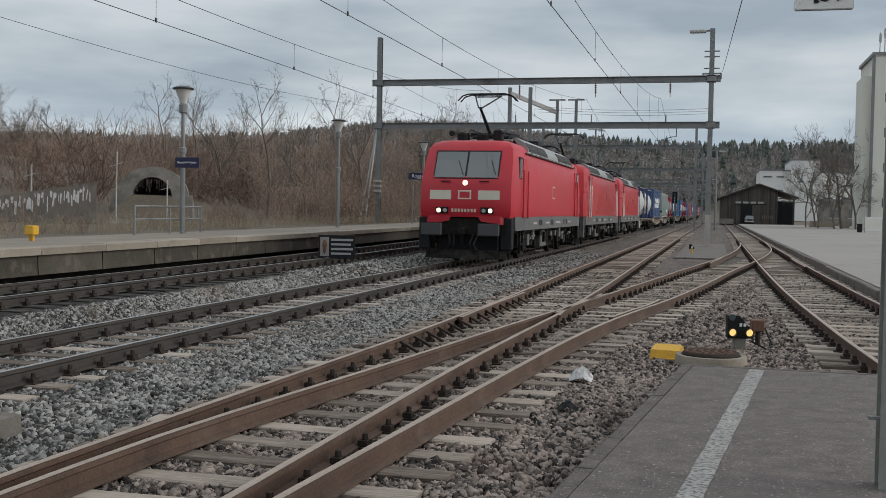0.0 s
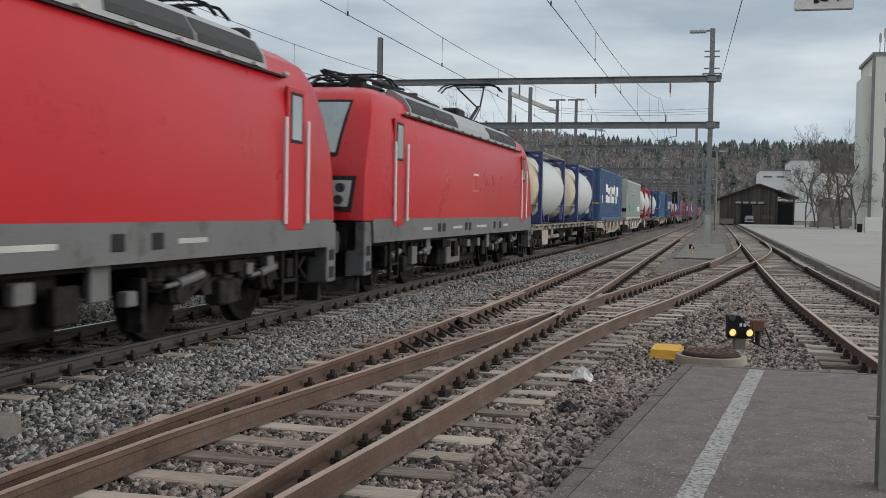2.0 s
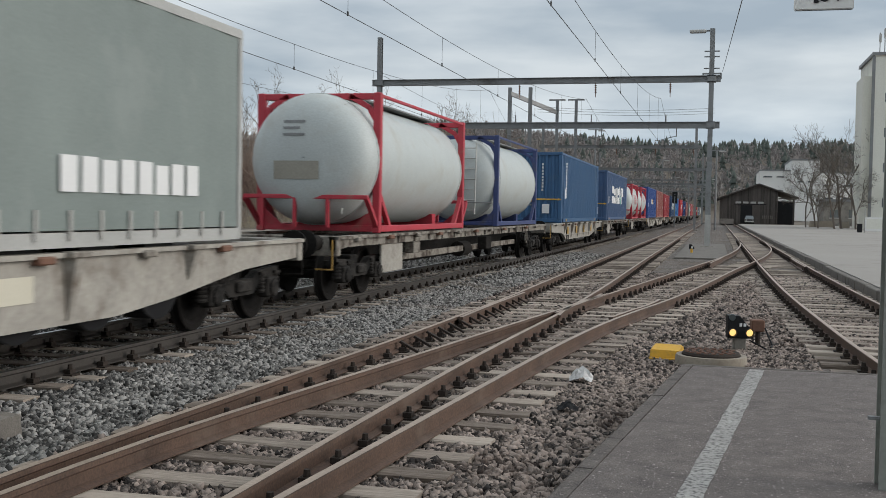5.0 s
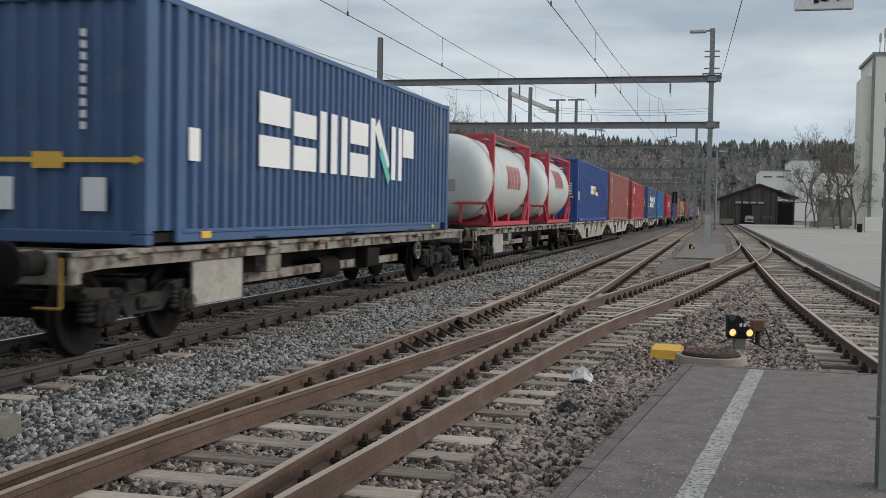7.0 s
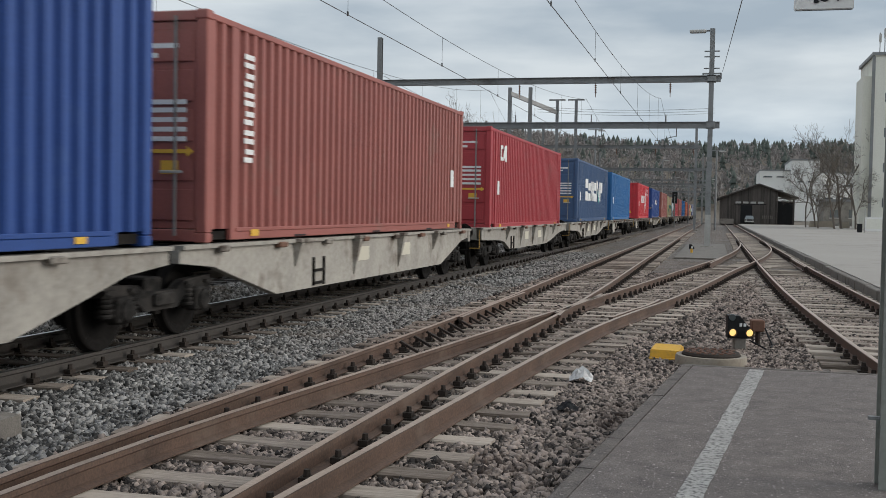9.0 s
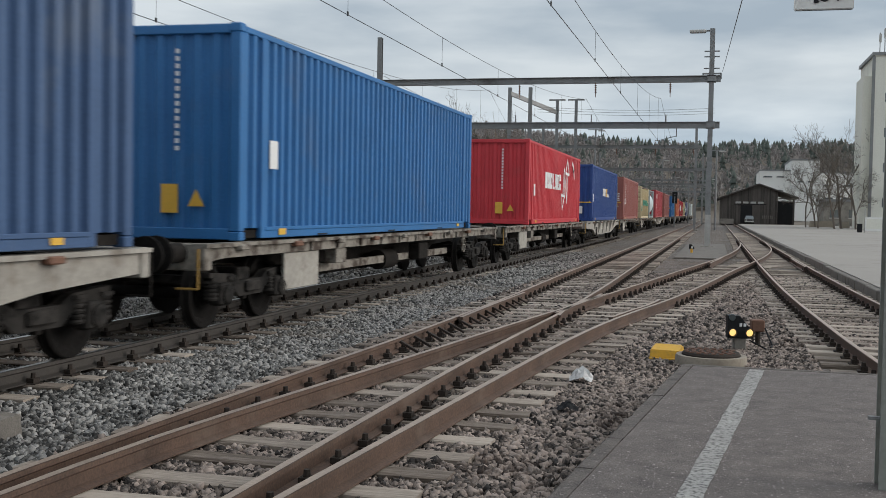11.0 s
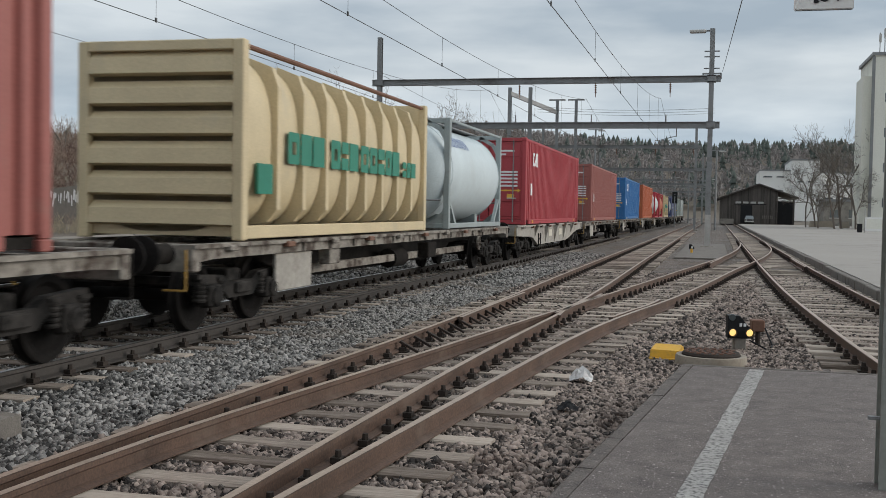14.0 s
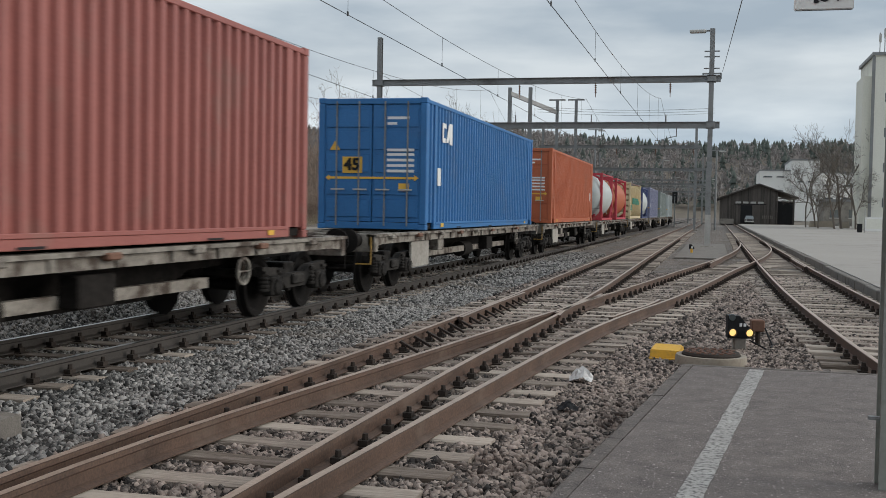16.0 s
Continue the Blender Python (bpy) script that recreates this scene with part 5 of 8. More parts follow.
                part("release_plate", Mesh().box(1.265, 1.285, y, y + 0.42, 0.68, 1.0, 0.008), DULL_YELLOW, w, "yellow brake release plate")
            part("pull_rod", Mesh().tube((1.27, a + 3.0, 0.66), (1.27, b - 3.0, 0.66), 0.018, n=6), M["wagon_pale"], w)
            part("hand_wheel", Mesh().lathe_x([(1.25, 0.2), (1.25, 0.25), (1.3, 0.25), (1.3, 0.2), (1.25, 0.2)], 20, b - 3.0, 0.75, False).box(1.26, 1.29, b - 3.22, b - 2.78, 0.735, 0.765).box(1.261, 1.289, b - 3.015, b - 2.985, 0.53, 0.97), M["wagon_pale"], w)
        part("step_frame", Mesh().box(1.2, 1.26, a + 4.3, a + 4.33, 0.4, 0.85).box(1.2, 1.26, a + 4.75, a + 4.78, 0.4, 0.85).box(1.2, 1.26, a + 4.3, a + 4.78, 0.42, 0.46).box(1.2, 1.26, a + 4.3, a + 4.78, 0.62, 0.66), M["underframe"], w)
    for y in np.arange(a + 1.2, b - 1, 2.1):
        part("cross_member", Mesh().box(-1.1, 1.1, y - 0.06, y + 0.06, z1 - 0.16, z1 - 0.02), skin, w)
    for y in (a, b):
        o = 1 if y == a else -1
        if (joint == "front" and o > 0) or (joint == "rear" and o < 0):
            continue
        part("headstock", Mesh().box(-1.25, 1.25, y, y + o * 0.18, 0.82, z1 + 0.01, 0.015), skin, w)
        for sx in (-1, 1):
            bf = part("buffer", Mesh().lathe_y([(y, 0.13), (y - o * 0.3, 0.12), (y - o * 0.31, 0.09), (y - o * 0.52, 0.09)], 12, sx * 0.875, 1.04), M["underframe"], w, smooth=True)
            part("buffer_head", Mesh().lathe_y([(y - o * 0.52, 0.1), (y - o * 0.53, 0.23), (y - o * 0.57, 0.23), (y - o * 0.6, 0.1)], 16, sx * 0.875, 1.04), M["wheel"], bf, smooth=True)
            part("hand_rail", Mesh().tube((sx * 1.2, y - o * 0.1, 0.6), (sx * 1.2, y - o * 0.1, 1.1), 0.015, n=6).tube((sx * 0.9, y - o * 0.1, 0.6), (sx * 1.2, y - o * 0.1, 0.6), 0.015, n=6), DULL_YELLOW if o > 0 else M["underframe"], w)
        part("coupler", Mesh().tube((0, y, 0.95), (0, y - o * 0.55, 0.85), 0.05, n=8), M["underframe"], w)
    for k in range(int((b - a) / 1.9)):
        y = a + 0.9 + k * 1.9
        part("lock_flap", Mesh().box(1.22, 1.33, y, y + 0.26, z1 - 0.1, z1 - 0.02, 0.015), M["rust_box"] if k % 2 else M["wagon_grey"], w)
    if joint != "front":
        add_bogie(w, a + 1.75)
    add_bogie(w, L + 0.05 if joint == "rear" else b - 1.75)
    return w


# ---------------------------------------------------------------- locomotives
def loco_wheelset():
    m = Mesh()
    for sx in (-1, 1):
        m.lathe_x([(sx * 0.66, 0.12), (sx * 0.69, 0.5), (sx * 0.685, 0.62), (sx * 0.685, 0.65), (sx * 0.715, 0.65), (sx * 0.73, 0.625), (sx * 0.83, 0.615), (sx * 0.83, 0.52), (sx * 0.78, 0.47), (sx * 0.79, 0.16), (sx * 0.85, 0.12)], 28)
    m.tube((-1.0, 0, 0), (1.0, 0, 0), 0.1, n=10)
    return m


def loco_bogie_mesh():
    m = Mesh()
    for sx in (-1, 1):
        m.prism([(-1.9, 0.75), (-1.9, 0.95), (-0.7, 0.95), (-0.4, 0.72), (0.4, 0.72), (0.7, 0.95), (1.9, 0.95), (1.9, 0.75), (0.75, 0.72), (0.5, 0.5), (-0.5, 0.5), (-0.75, 0.72)], sx * 0.98, sx * 1.12)
        for y in (-1.3, 1.3):
            m.box(sx * 0.95, sx * 1.22, y - 0.2, y + 0.2, 0.45, 0.8, 0.04)
            for o in (-0.42, 0.42):
                for k in range(5):
                    m.lathe_z([(0.62 + k * 0.06, 0.1), (0.65 + k * 0.06, 0.115), (0.67 + k * 0.06, 0.1)], 10, sx * 1.08, y + o)
            m.lathe_x([(sx * 1.2, 0.17), (sx * 1.25, 0.17), (sx * 1.27, 0.1)], 14, y, 0.62)
            m.tube((sx * 1.1, y + 0.3, 0.5), (sx * 1.1, y + 0.9, 0.75), 0.05, n=8)
        m.box(sx * 1.0, sx * 1.25, -0.3, 0.3, 0.35, 0.68, 0.03)
        m.box(sx * 0.9, sx * 1.1, -2.0, -1.9, 0.18, 0.8)
    m.box(-1.0, 1.0, -0.4, 0.4, 0.5, 0.9)
    return m


def pantograph(parent, y, up, flip=1):
    m = Mesh()
    base = 4.05
    m.box(-0.6, 0.6, y - 0.7, y - 0.6, base, base + 0.07).box(-0.6, 0.6, y + 0.6, y + 0.7, base, base + 0.07)
    for sx in (-0.5, 0.5):
        m.box(sx - 0.04, sx + 0.04, y - 0.7, y + 0.7, base + 0.02, base + 0.08)
    for sx in (-0.5, 0.5):
        for yy in (y - 0.65, y + 0.65):
            m.lathe_z([(base - 0.25, 0.05), (base - 0.2, 0.1), (base - 0.15, 0.06), (base - 0.1, 0.1), (base - 0.05, 0.06), (base, 0.09)], 10, sx, yy)
    k = (y - flip * 0.5, base + 0.12)
    if up:
        knee, head = (y + flip * 1.1, base + 0.85), (y - flip * 0.05, 5.45)
    else:
        knee, head = (y + flip * 1.3, base + 0.22), (y - flip * 0.2, base + 0.3)
    m.tube((0, *k), (0, *knee), 0.06, 0.045, 8)
    m.tube((0.08, k[0] + flip * 0.25, k[1]), (0.05, knee[0], knee[1] - 0.06), 0.02, n=6)
    for sx in (-1, 1):
        m.tube((sx * 0.06, *knee), (sx * 0.42, head[0], head[1] - 0.08), 0.025, n=6)
    m.tube((-0.42, head[0], head[1] - 0.08), (0.42, head[0], head[1] - 0.08), 0.022, n=6)
    p = part("pantograph", m, M["black"], parent, "raised black pantograph" if up else "lowered black pantograph")
    h = Mesh()
    for yy in (head[0] - 0.19, head[0] + 0.19):
        pts = [(-0.97, -0.22), (-0.82, -0.06), (-0.6, 0.0), (0.6, 0.0), (0.82, -0.06), (0.97, -0.22)]
        for a, b in zip(pts, pts[1:]):
            h.bar((a[0], yy, head[1] + a[1]), (b[0], yy, head[1] + b[1]), 0.04, 0.04)
    for sx in (-0.42, 0.42):
        h.tube((sx, head[0] - 0.2, head[1] - 0.06), (sx, head[0] + 0.2, head[1] - 0.06), 0.018, n=6)
    part("contact_bow", h, M["black"], p)


def loco(s, label, kind, up=(), L=18.5):
    """kind: "angular" for the first engine, "rounded" for the two behind it."""
    e = thing("electric_locomotive", label, "locomotive", "locomotives of the train", at=(TRACK_X, 0, 0))
    MOVERS.append((e, s, 0.0))
    red = M["loco_red_old"] if kind == "angular" else M["loco_red"]
    b0 = 0.62                                    # body begins behind the buffers
    if kind == "angular":
        lv = [(1.42, 1.45, 0.05, 0.36), (1.6, 1.48, 0.0, 0.4), (1.95, 1.48, 0.0, 0.42), (2.35, 1.48, 0.03, 0.44), (2.62, 1.48, 0.1, 0.46), (3.14, 1.46, 0.4, 0.5), (3.54, 1.41, 0.62, 0.52), (3.72, 1.26, 0.76, 0.5), (3.8, 1.02, 1.05, 0.45)]
    else:
        lv = [(1.42, 1.48, 0.0, 0.42), (1.75, 1.49, 0.0, 0.5), (2.2, 1.49, 0.04, 0.55), (2.5, 1.49, 0.12, 0.58), (3.0, 1.47, 0.36, 0.6), (3.45, 1.42, 0.62, 0.6), (3.72, 1.3, 0.86, 0.58), (3.88, 1.05, 1.2, 0.5)]

    def ring(z, w, f, c, grow=0.0):
        y0, y1 = b0 + f - grow, L - b0 - f + grow
        w = w + grow
        k = 0.3
        q = [(-w, y0 + c * 1.0), (-w + c * k * 0.6, y0 + c * k), (-w + c, y0), (w - c, y0), (w - c * k * 0.6, y0 + c * k), (w, y0 + c),
             (w, y1 - c), (w - c * k * 0.6, y1 - c * k), (w - c, y1), (-w + c, y1), (-w + c * k * 0.6, y1 - c * k), (-w, y1 - c)]
        return [(x, y, z) for x, y in q]

    def level(z):
        zs = [a[0] for a in lv]
        return [float(np.interp(z, zs, [a[i] for a in lv])) for i in (1, 2, 3)]

    part("body", Mesh().loft([ring(z, w, f, c) for z, w, f, c in lv]), red, e, smooth=True)
    for sx in (-1, 1):
        part("skirt", Mesh().prism([(b0 + 0.5, 1.02), (L - b0 - 0.5, 1.02), (L - b0 - 0.42, 1.45), (b0 + 0.42, 1.45)], sx * 1.2, sx * 1.487), M["loco_grey"], e, "dusty grey lower band")
    # sloping roof panels in pale grey over the machine room
    for sx in (-1, 1):
        o = [(sx * 1.435, 3.5), (sx * 1.41, 3.66), (sx * 1.27, 3.86), (sx * 1.0, 4.02), (sx * 0.9, 4.0), (sx * 1.2, 3.6)]
        part("roof_panel", Mesh().prism_y(o, b0 + 2.9, L - b0 - 2.9), M["roof_grey"], e, "pale grey sloping roof panel")
        for ya, yb in ((3.0, 4.9), (4.98, 6.9), (L - 8.1, L - 6.2), (L - 6.12, L - 4.25)):
            part("roof_grille", Mesh().prism_y([(sx * 1.438, 3.57), (sx * 1.419, 3.67), (sx * 1.29, 3.862), (sx * 1.25, 3.82), (sx * 1.38, 3.55)], ya + b0, yb + b0), M["grille"], e, "dark ventilation grille")
        part("gutter", Mesh().box(sx * 1.475, sx * 1.42, b0 + 2.3, L - b0 - 2.3, 3.45, 3.475), M["black"], e)
        for k in range(14):
            y = b0 + 2.4 + k * (L - 2 * b0 - 4.8) / 13
            part("step_cleat", Mesh().box(sx * 1.5, sx * 1.44, y, y + 0.12, 3.49, 3.53), M["galv_light"], e)
    part("roof_deck", Mesh().box(-0.92, 0.92, b0 + 2.8, L - b0 - 2.8, 3.86, 3.96, 0.03), M["roof_grey"], e)
    # roof gear
    for y in (b0 + 4.6, b0 + 5.5, b0 + 6.4, b0 + 7.3, L - 7.2, L - 6.2, L - 5.2):
        for x, o in ((0.5, 0.0), (-0.45, 0.3)):
            z = 4.0
            part("roof_insulator", Mesh().lathe_z([(z - 0.05, 0.06), (z, 0.1), (z + 0.05, 0.06), (z + 0.1, 0.1), (z + 0.15, 0.06), (z + 0.2, 0.09), (z + 0.24, 0.05)], 8, x, y + o), M["black"], e)
    for x in (0.5, -0.45):
        part("roof_busbar", Mesh().bar((x, b0 + 2.6, 4.25), (x, b0 + 7.6, 4.25), 0.04, 0.04), M["black"], e)
        part("roof_busbar", Mesh().bar((x * 0.7, b0 + 1.9, 4.0), (x, b0 + 2.62, 4.25), 0.04, 0.04), M["black"], e)
        part("roof_busbar", Mesh().bar((x, L - 7.6, 4.25), (x, L - 4.8, 4.2), 0.04, 0.04), M["black"], e)
        part("roof_busbar", Mesh().bar((x * 1.5, b0 + 2.5, 4.1), (x * 1.5, b0 + 6.0, 4.14), 0.035, 0.035), M["black"], e)
    for x0, x1, ya, yb, zt in ((-0.75, -0.45, 2.0, 2.3, 4.12), (-0.15, 0.2, 2.2, 2.5, 4.1), (0.45, 0.75, 1.9, 2.2, 4.2), (0.3, 0.6, 4.3, 4.7, 4.14)):
        for T_ in (lambda y: b0 + y, lambda y: L - b0 - y):
            part("roof_box", Mesh().box(x0, x1, T_(ya), T_(yb), 3.84, zt, 0.04), M["black"], e)
    for x in (-0.8, 0.8):
        part("roof_rail", Mesh().tube((x, b0 + 1.4, 4.1), (x, b0 + 4.5, 4.2), 0.03, n=6), M["black"], e)
    part("roof_switch", Mesh().box(-0.3, 0.45, L / 2 - 1.2, L / 2 + 0.2, 3.95, 4.3, 0.05), M["black"], e)
    part("roof_switch", Mesh().box(0.1, 0.6, L / 2 + 1.6, L / 2 + 2.4, 3.95, 4.38, 0.05), M["black"], e)
    part("roof_arm", Mesh().bar((0.5, L / 2 - 4.2, 4.1), (0.55, L / 2 - 2.4, 4.28), 0.08, 0.1), M["black"], e)
    for y, flip in ((b0 + 3.1, -1), (L - b0 - 3.1, 1)):
        pantograph(e, y, (y < L / 2 and "front" in up) or (y > L / 2 and "rear" in up), flip)
    part("horn", Mesh().lathe_y([(b0 + 1.1, 0.09), (b0 + 1.3, 0.04), (b0 + 1.6, 0.03)], 10, -0.7, 4.02), M["black"], e)

    for end in (0, 1):
        T = lambda y: y if end == 0 else L - y

        def front(z, off):
            w, f, c = level(z)
            return T(b0 + f - off)

        def pane(x0, x1, z0, z1, off, thick=0.02):
            rows = []
            for z in np.linspace(z0, z1, 7):
                rows.append([(x0, front(z, off), z), (x1, front(z, off), z), (x1, front(z, off - thick), z), (x0, front(z, off - thick), z)])
            return Mesh().loft(rows)
        def surf(x, z, off):
            """Along the body, where its nose lies at x and z."""
            w, f, c = level(z)
            return T(b0 + f - off + float(np.interp(abs(x), [w - c, w - c * 0.18, w], [0.0, 0.3 * c, c])))

        def skin_panel(rows, off, thick=0.04):
            """A thin panel on the curved nose; rows: (z, x0, x1) at its lower and upper edge."""
            m, nx, nz = Mesh(), 9, 5
            (za, a0, a1), (zb, c0, c1) = rows
            v = []
            for o in (off, off - thick):
                for j in range(nz):
                    k = j / (nz - 1)
                    z, l, r_ = za + (zb - za) * k, a0 + (c0 - a0) * k, a1 + (c1 - a1) * k
                    for i in range(nx):
                        x = l + (r_ - l) * i / (nx - 1)
                        v.append((x, surf(x, z, o), z))
            n = nx * nz
            q = [(j * nx + i, j * nx + i + 1, (j + 1) * nx + i + 1, (j + 1) * nx + i) for j in range(nz - 1) for i in range(nx - 1)]
            rim = list(range(nx)) + [j * nx + nx - 1 for j in range(1, nz)] + [(nz - 1) * nx + i for i in range(nx - 2, -1, -1)] + [j * nx for j in range(nz - 2, 0, -1)]
            f = q + [tuple(n + i for i in reversed(g)) for g in q] + [(rim[i], n + rim[i], n + rim[(i + 1) % len(rim)], rim[(i + 1) % len(rim)]) for i in range(len(rim))]
            return m.add(v, f)
        if kind == "angular":
            part("windscreen_surround", pane(-1.02, 1.02, 2.58, 3.46, 0.006), M["black"], e)
            for x0, x1 in ((-0.98, -0.03), (0.03, 0.98)):
                part("windscreen", pane(x0, x1, 2.62, 3.42, 0.016), M["glass"], e, "dark windscreen pane")
                part("wiper", Mesh().tube((x1 - 0.05 if x0 < 0 else x0 + 0.9, front(2.72, 0.04), 2.7), (x1 - 0.25 if x0 < 0 else x0 + 0.72, front(3.15, 0.04), 3.15), 0.012, n=6), M["black"], e)
            for x0, x1 in ((-1.08, -0.42), (0.42, 1.08)):
                part("front_stripe", pane(x0, x1, 1.95, 2.23, 0.008), M["cream"], e, "cream front panel")
            part("badge", pane(-0.2, 0.2, 1.96, 2.23, 0.008), M["cream"], e, "pale square badge")
            part("badge_field", pane(-0.16, 0.16, 2.0, 2.19, 0.012), red, e)
            for k in range(8):
                part("number_bar", pane(-0.4 + k * 0.1, -0.34 + k * 0.1, 1.57, 1.67, 0.008), M["cream"], e)
            lamp = M["headlight"] if end == 0 else M["black"]
            part("top_light", Mesh().lathe_y([(front(2.45, 0.03), 0.02), (front(2.45, 0.03), 0.07), (front(2.45, -0.05), 0.1)], 16, 0, 2.45), lamp, e, "lit upper headlight")
            for sx in (-1, 1):
                hs = part("light_housing", pane(sx * 0.7 - 0.2, sx * 0.7 + 0.2, 1.52, 1.72, 0.012), M["black"], e)
                part("headlight", Mesh().lathe_y([(front(1.62, 0.03), 0.02), (front(1.62, 0.03), 0.06), (front(1.62, -0.03), 0.085)], 16, sx * 0.8, 1.62), lamp, hs, "lit round headlight")
                part("marker_lamp", Mesh().lathe_y([(front(1.62, 0.025), 0.02), (front(1.62, 0.025), 0.06), (front(1.62, -0.03), 0.07)], 12, sx * 0.6, 1.62), M["galv_light"], hs)
                part("grab_bar", Mesh().tube((sx * 0.45, front(2.5, 0.06), 2.5), (sx * 0.75, front(2.5, 0.06), 2.5), 0.018, n=6), M["black"], e)
        else:
            part("windscreen_surround", skin_panel([(2.56, -0.9, 0.9), (3.6, -0.96, 0.96)], 0.03, 0.09), M["black"], e)
            part("windscreen", skin_panel([(2.61, -0.86, 0.86), (3.55, -0.92, 0.92)], 0.045, 0.09), M["glass_pale"], e, "large pale windscreen")
            part("wiper", Mesh().tube((0.3, front(2.6, 0.06), 2.6), (0.1, front(3.1, 0.06), 3.1), 0.012, n=6), M["black"], e)
            part("grille_field", skin_panel([(1.6, -0.8, 0.8), (2.18, -0.76, 0.76)], 0.012), M["black"], e, "black front grille")
            for zz in (1.68, 1.84, 2.0):
                part("grille_bar", skin_panel([(zz, -0.74, 0.74), (zz + 0.1, -0.74, 0.74)], 0.024), M["galv_light"], e, "pale grille bar")
            for k in range(8):
                part("number_bar", skin_panel([(2.36, -0.42 + k * 0.11, -0.35 + k * 0.11), (2.44, -0.42 + k * 0.11, -0.35 + k * 0.11)], 0.012), M["cream"], e)
            part("front_lip", skin_panel([(1.46, -1.2, 1.2), (1.53, -1.2, 1.2)], 0.02), red, e)
            for sx in (-1, 1):
                def lens(z0, i0, o0, z1, i1, o1, off):
                    return skin_panel([(z0, min(sx * i0, sx * o0), max(sx * i0, sx * o0)), (z1, min(sx * i1, sx * o1), max(sx * i1, sx * o1))], off)
                hs = part("light_housing", lens(1.58, 0.8, 1.2, 2.2, 0.78, 1.26, 0.02), M["black"], e, "black light cluster")
                part("light_cover", lens(1.66, 0.85, 1.14, 2.12, 0.83, 1.19, 0.032), M["roof_grey"], hs, "clear light cover")
                for zz, xx in ((1.78, 0.98), (1.99, 1.0)):
                    yy = surf(sx * xx, zz, 0.03)
                    part("headlight", Mesh().lathe_y([(yy - (0.02 if end == 0 else -0.02), 0.02), (yy - (0.02 if end == 0 else -0.02), 0.08), (yy + (0.06 if end == 0 else -0.06), 0.1)], 16, sx * xx, zz), M["grille"], hs, "unlit round headlight")
        part("buffer_beam", Mesh().box(-1.3, 1.3, T(b0 + 0.12), T(b0 + 0.6), 0.86, 1.41, 0.03), M["underframe"], e)
        if kind == "angular":
            for sx in (-1, 1):
                part("front_skirt", Mesh().loft([[(sx * 0.5, T(b0 + 0.04), 1.3), (sx * 1.12, T(b0 + 0.04), 1.2), (sx * 1.4, T(b0 + 0.34), 1.2), (sx * 1.4, T(b0 + 0.5), 1.2), (sx * 0.5, T(b0 + 0.5), 1.3)],
                                                 [(sx * 0.4, T(b0 + 0.04), 1.46), (sx * 1.1, T(b0 + 0.04), 1.46), (sx * 1.44, T(b0 + 0.36), 1.46), (sx * 1.44, T(b0 + 0.5), 1.46), (sx * 0.4, T(b0 + 0.5), 1.46)]]), red, e)
        part("lower_apron", Mesh().box(-0.95, 0.95, T(b0 + 0.5), T(b0 + 0.6), 0.3, 0.84), M["black"], e)
        for sx in (-1, 1):
            part("buffer", Mesh().lathe_y([(T(b0), 0.17), (T(b0 - 0.3), 0.16), (T(b0 - 0.31), 0.1), (T(0.1), 0.1)], 14, sx * 0.875, 1.06), M["underframe"], e, smooth=True)
            part("buffer_head", Mesh().box(sx * 0.55, sx * 1.2, T(0.1), T(0.03), 0.86, 1.25, 0.05), colour("dull_dark_buffer_paint", (0.05, 0.05, 0.052)), e, "dull dark rectangular buffer plate")
        part("snow_plough", Mesh().loft([[(-1.25, T(b0 + 0.25), 0.16), (-0.5, T(0.5), 0.16), (0.5, T(0.5), 0.16), (1.25, T(b0 + 0.25), 0.16), (1.25, T(b0 + 0.4), 0.16), (-1.25, T(b0 + 0.4), 0.16)],
                                         [(-1.25, T(b0 + 0.3), 0.42), (-0.5, T(0.6), 0.42), (0.5, T(0.6), 0.42), (1.25, T(b0 + 0.3), 0.42), (1.25, T(b0 + 0.4), 0.42), (-1.25, T(b0 + 0.4), 0.42)]]), M["bogie"], e, "grimy dark grey snow plough")
        part("coupling_hook", Mesh().box(-0.07, 0.07, T(0.2), T(b0), 0.9, 1.1, 0.02).tube((0, T(0.25), 0.95), (0, T(0.4), 0.6), 0.05, n=8), M["underframe"], e)
        for xx in (-0.45, -0.3, 0.3, 0.45):
            part("brake_hose", Mesh().tube((xx, T(b0 - 0.02), 0.9), (xx * 0.8, T(0.35), 0.6), 0.03, n=6).tube((xx * 0.8, T(0.35), 0.6), (xx, T(0.45), 0.4), 0.03, n=6), M["black"], e)
        # cab side window, door and hand rails
        for sx in (-1, 1):
            if kind == "angular":
                part("cab_window", Mesh().box(sx * 1.44, sx * 1.487, T(b0 + 1.05), T(b0 + 1.55), 2.6, 3.3, 0.02), M["black"], e, "dark side window frame")
                part("cab_pane", Mesh().box(sx * 1.46, sx * 1.492, T(b0 + 1.1), T(b0 + 1.5), 2.65, 3.25), M["glass_pale"], e, "pale side window pane")
                door = part("cab_door", Mesh().box(sx * 1.45, sx * 1.49, T(b0 + 1.75), T(b0 + 2.3), 1.45, 3.3, 0.012), red, e)
            else:
                door = part("cab_door", Mesh().box(sx * 1.45, sx * 1.497, T(b0 + 1.65), T(b0 + 2.3), 1.3, 3.35, 0.012), red, e)
                part("door_window_frame", Mesh().box(sx * 1.48, sx * 1.503, T(b0 + 1.75), T(b0 + 2.2), 2.55, 3.28, 0.01), M["black"], door)
                part("door_window", Mesh().box(sx * 1.49, sx * 1.508, T(b0 + 1.8), T(b0 + 2.15), 2.6, 3.23), M["glass_pale"], door, "pale door window")
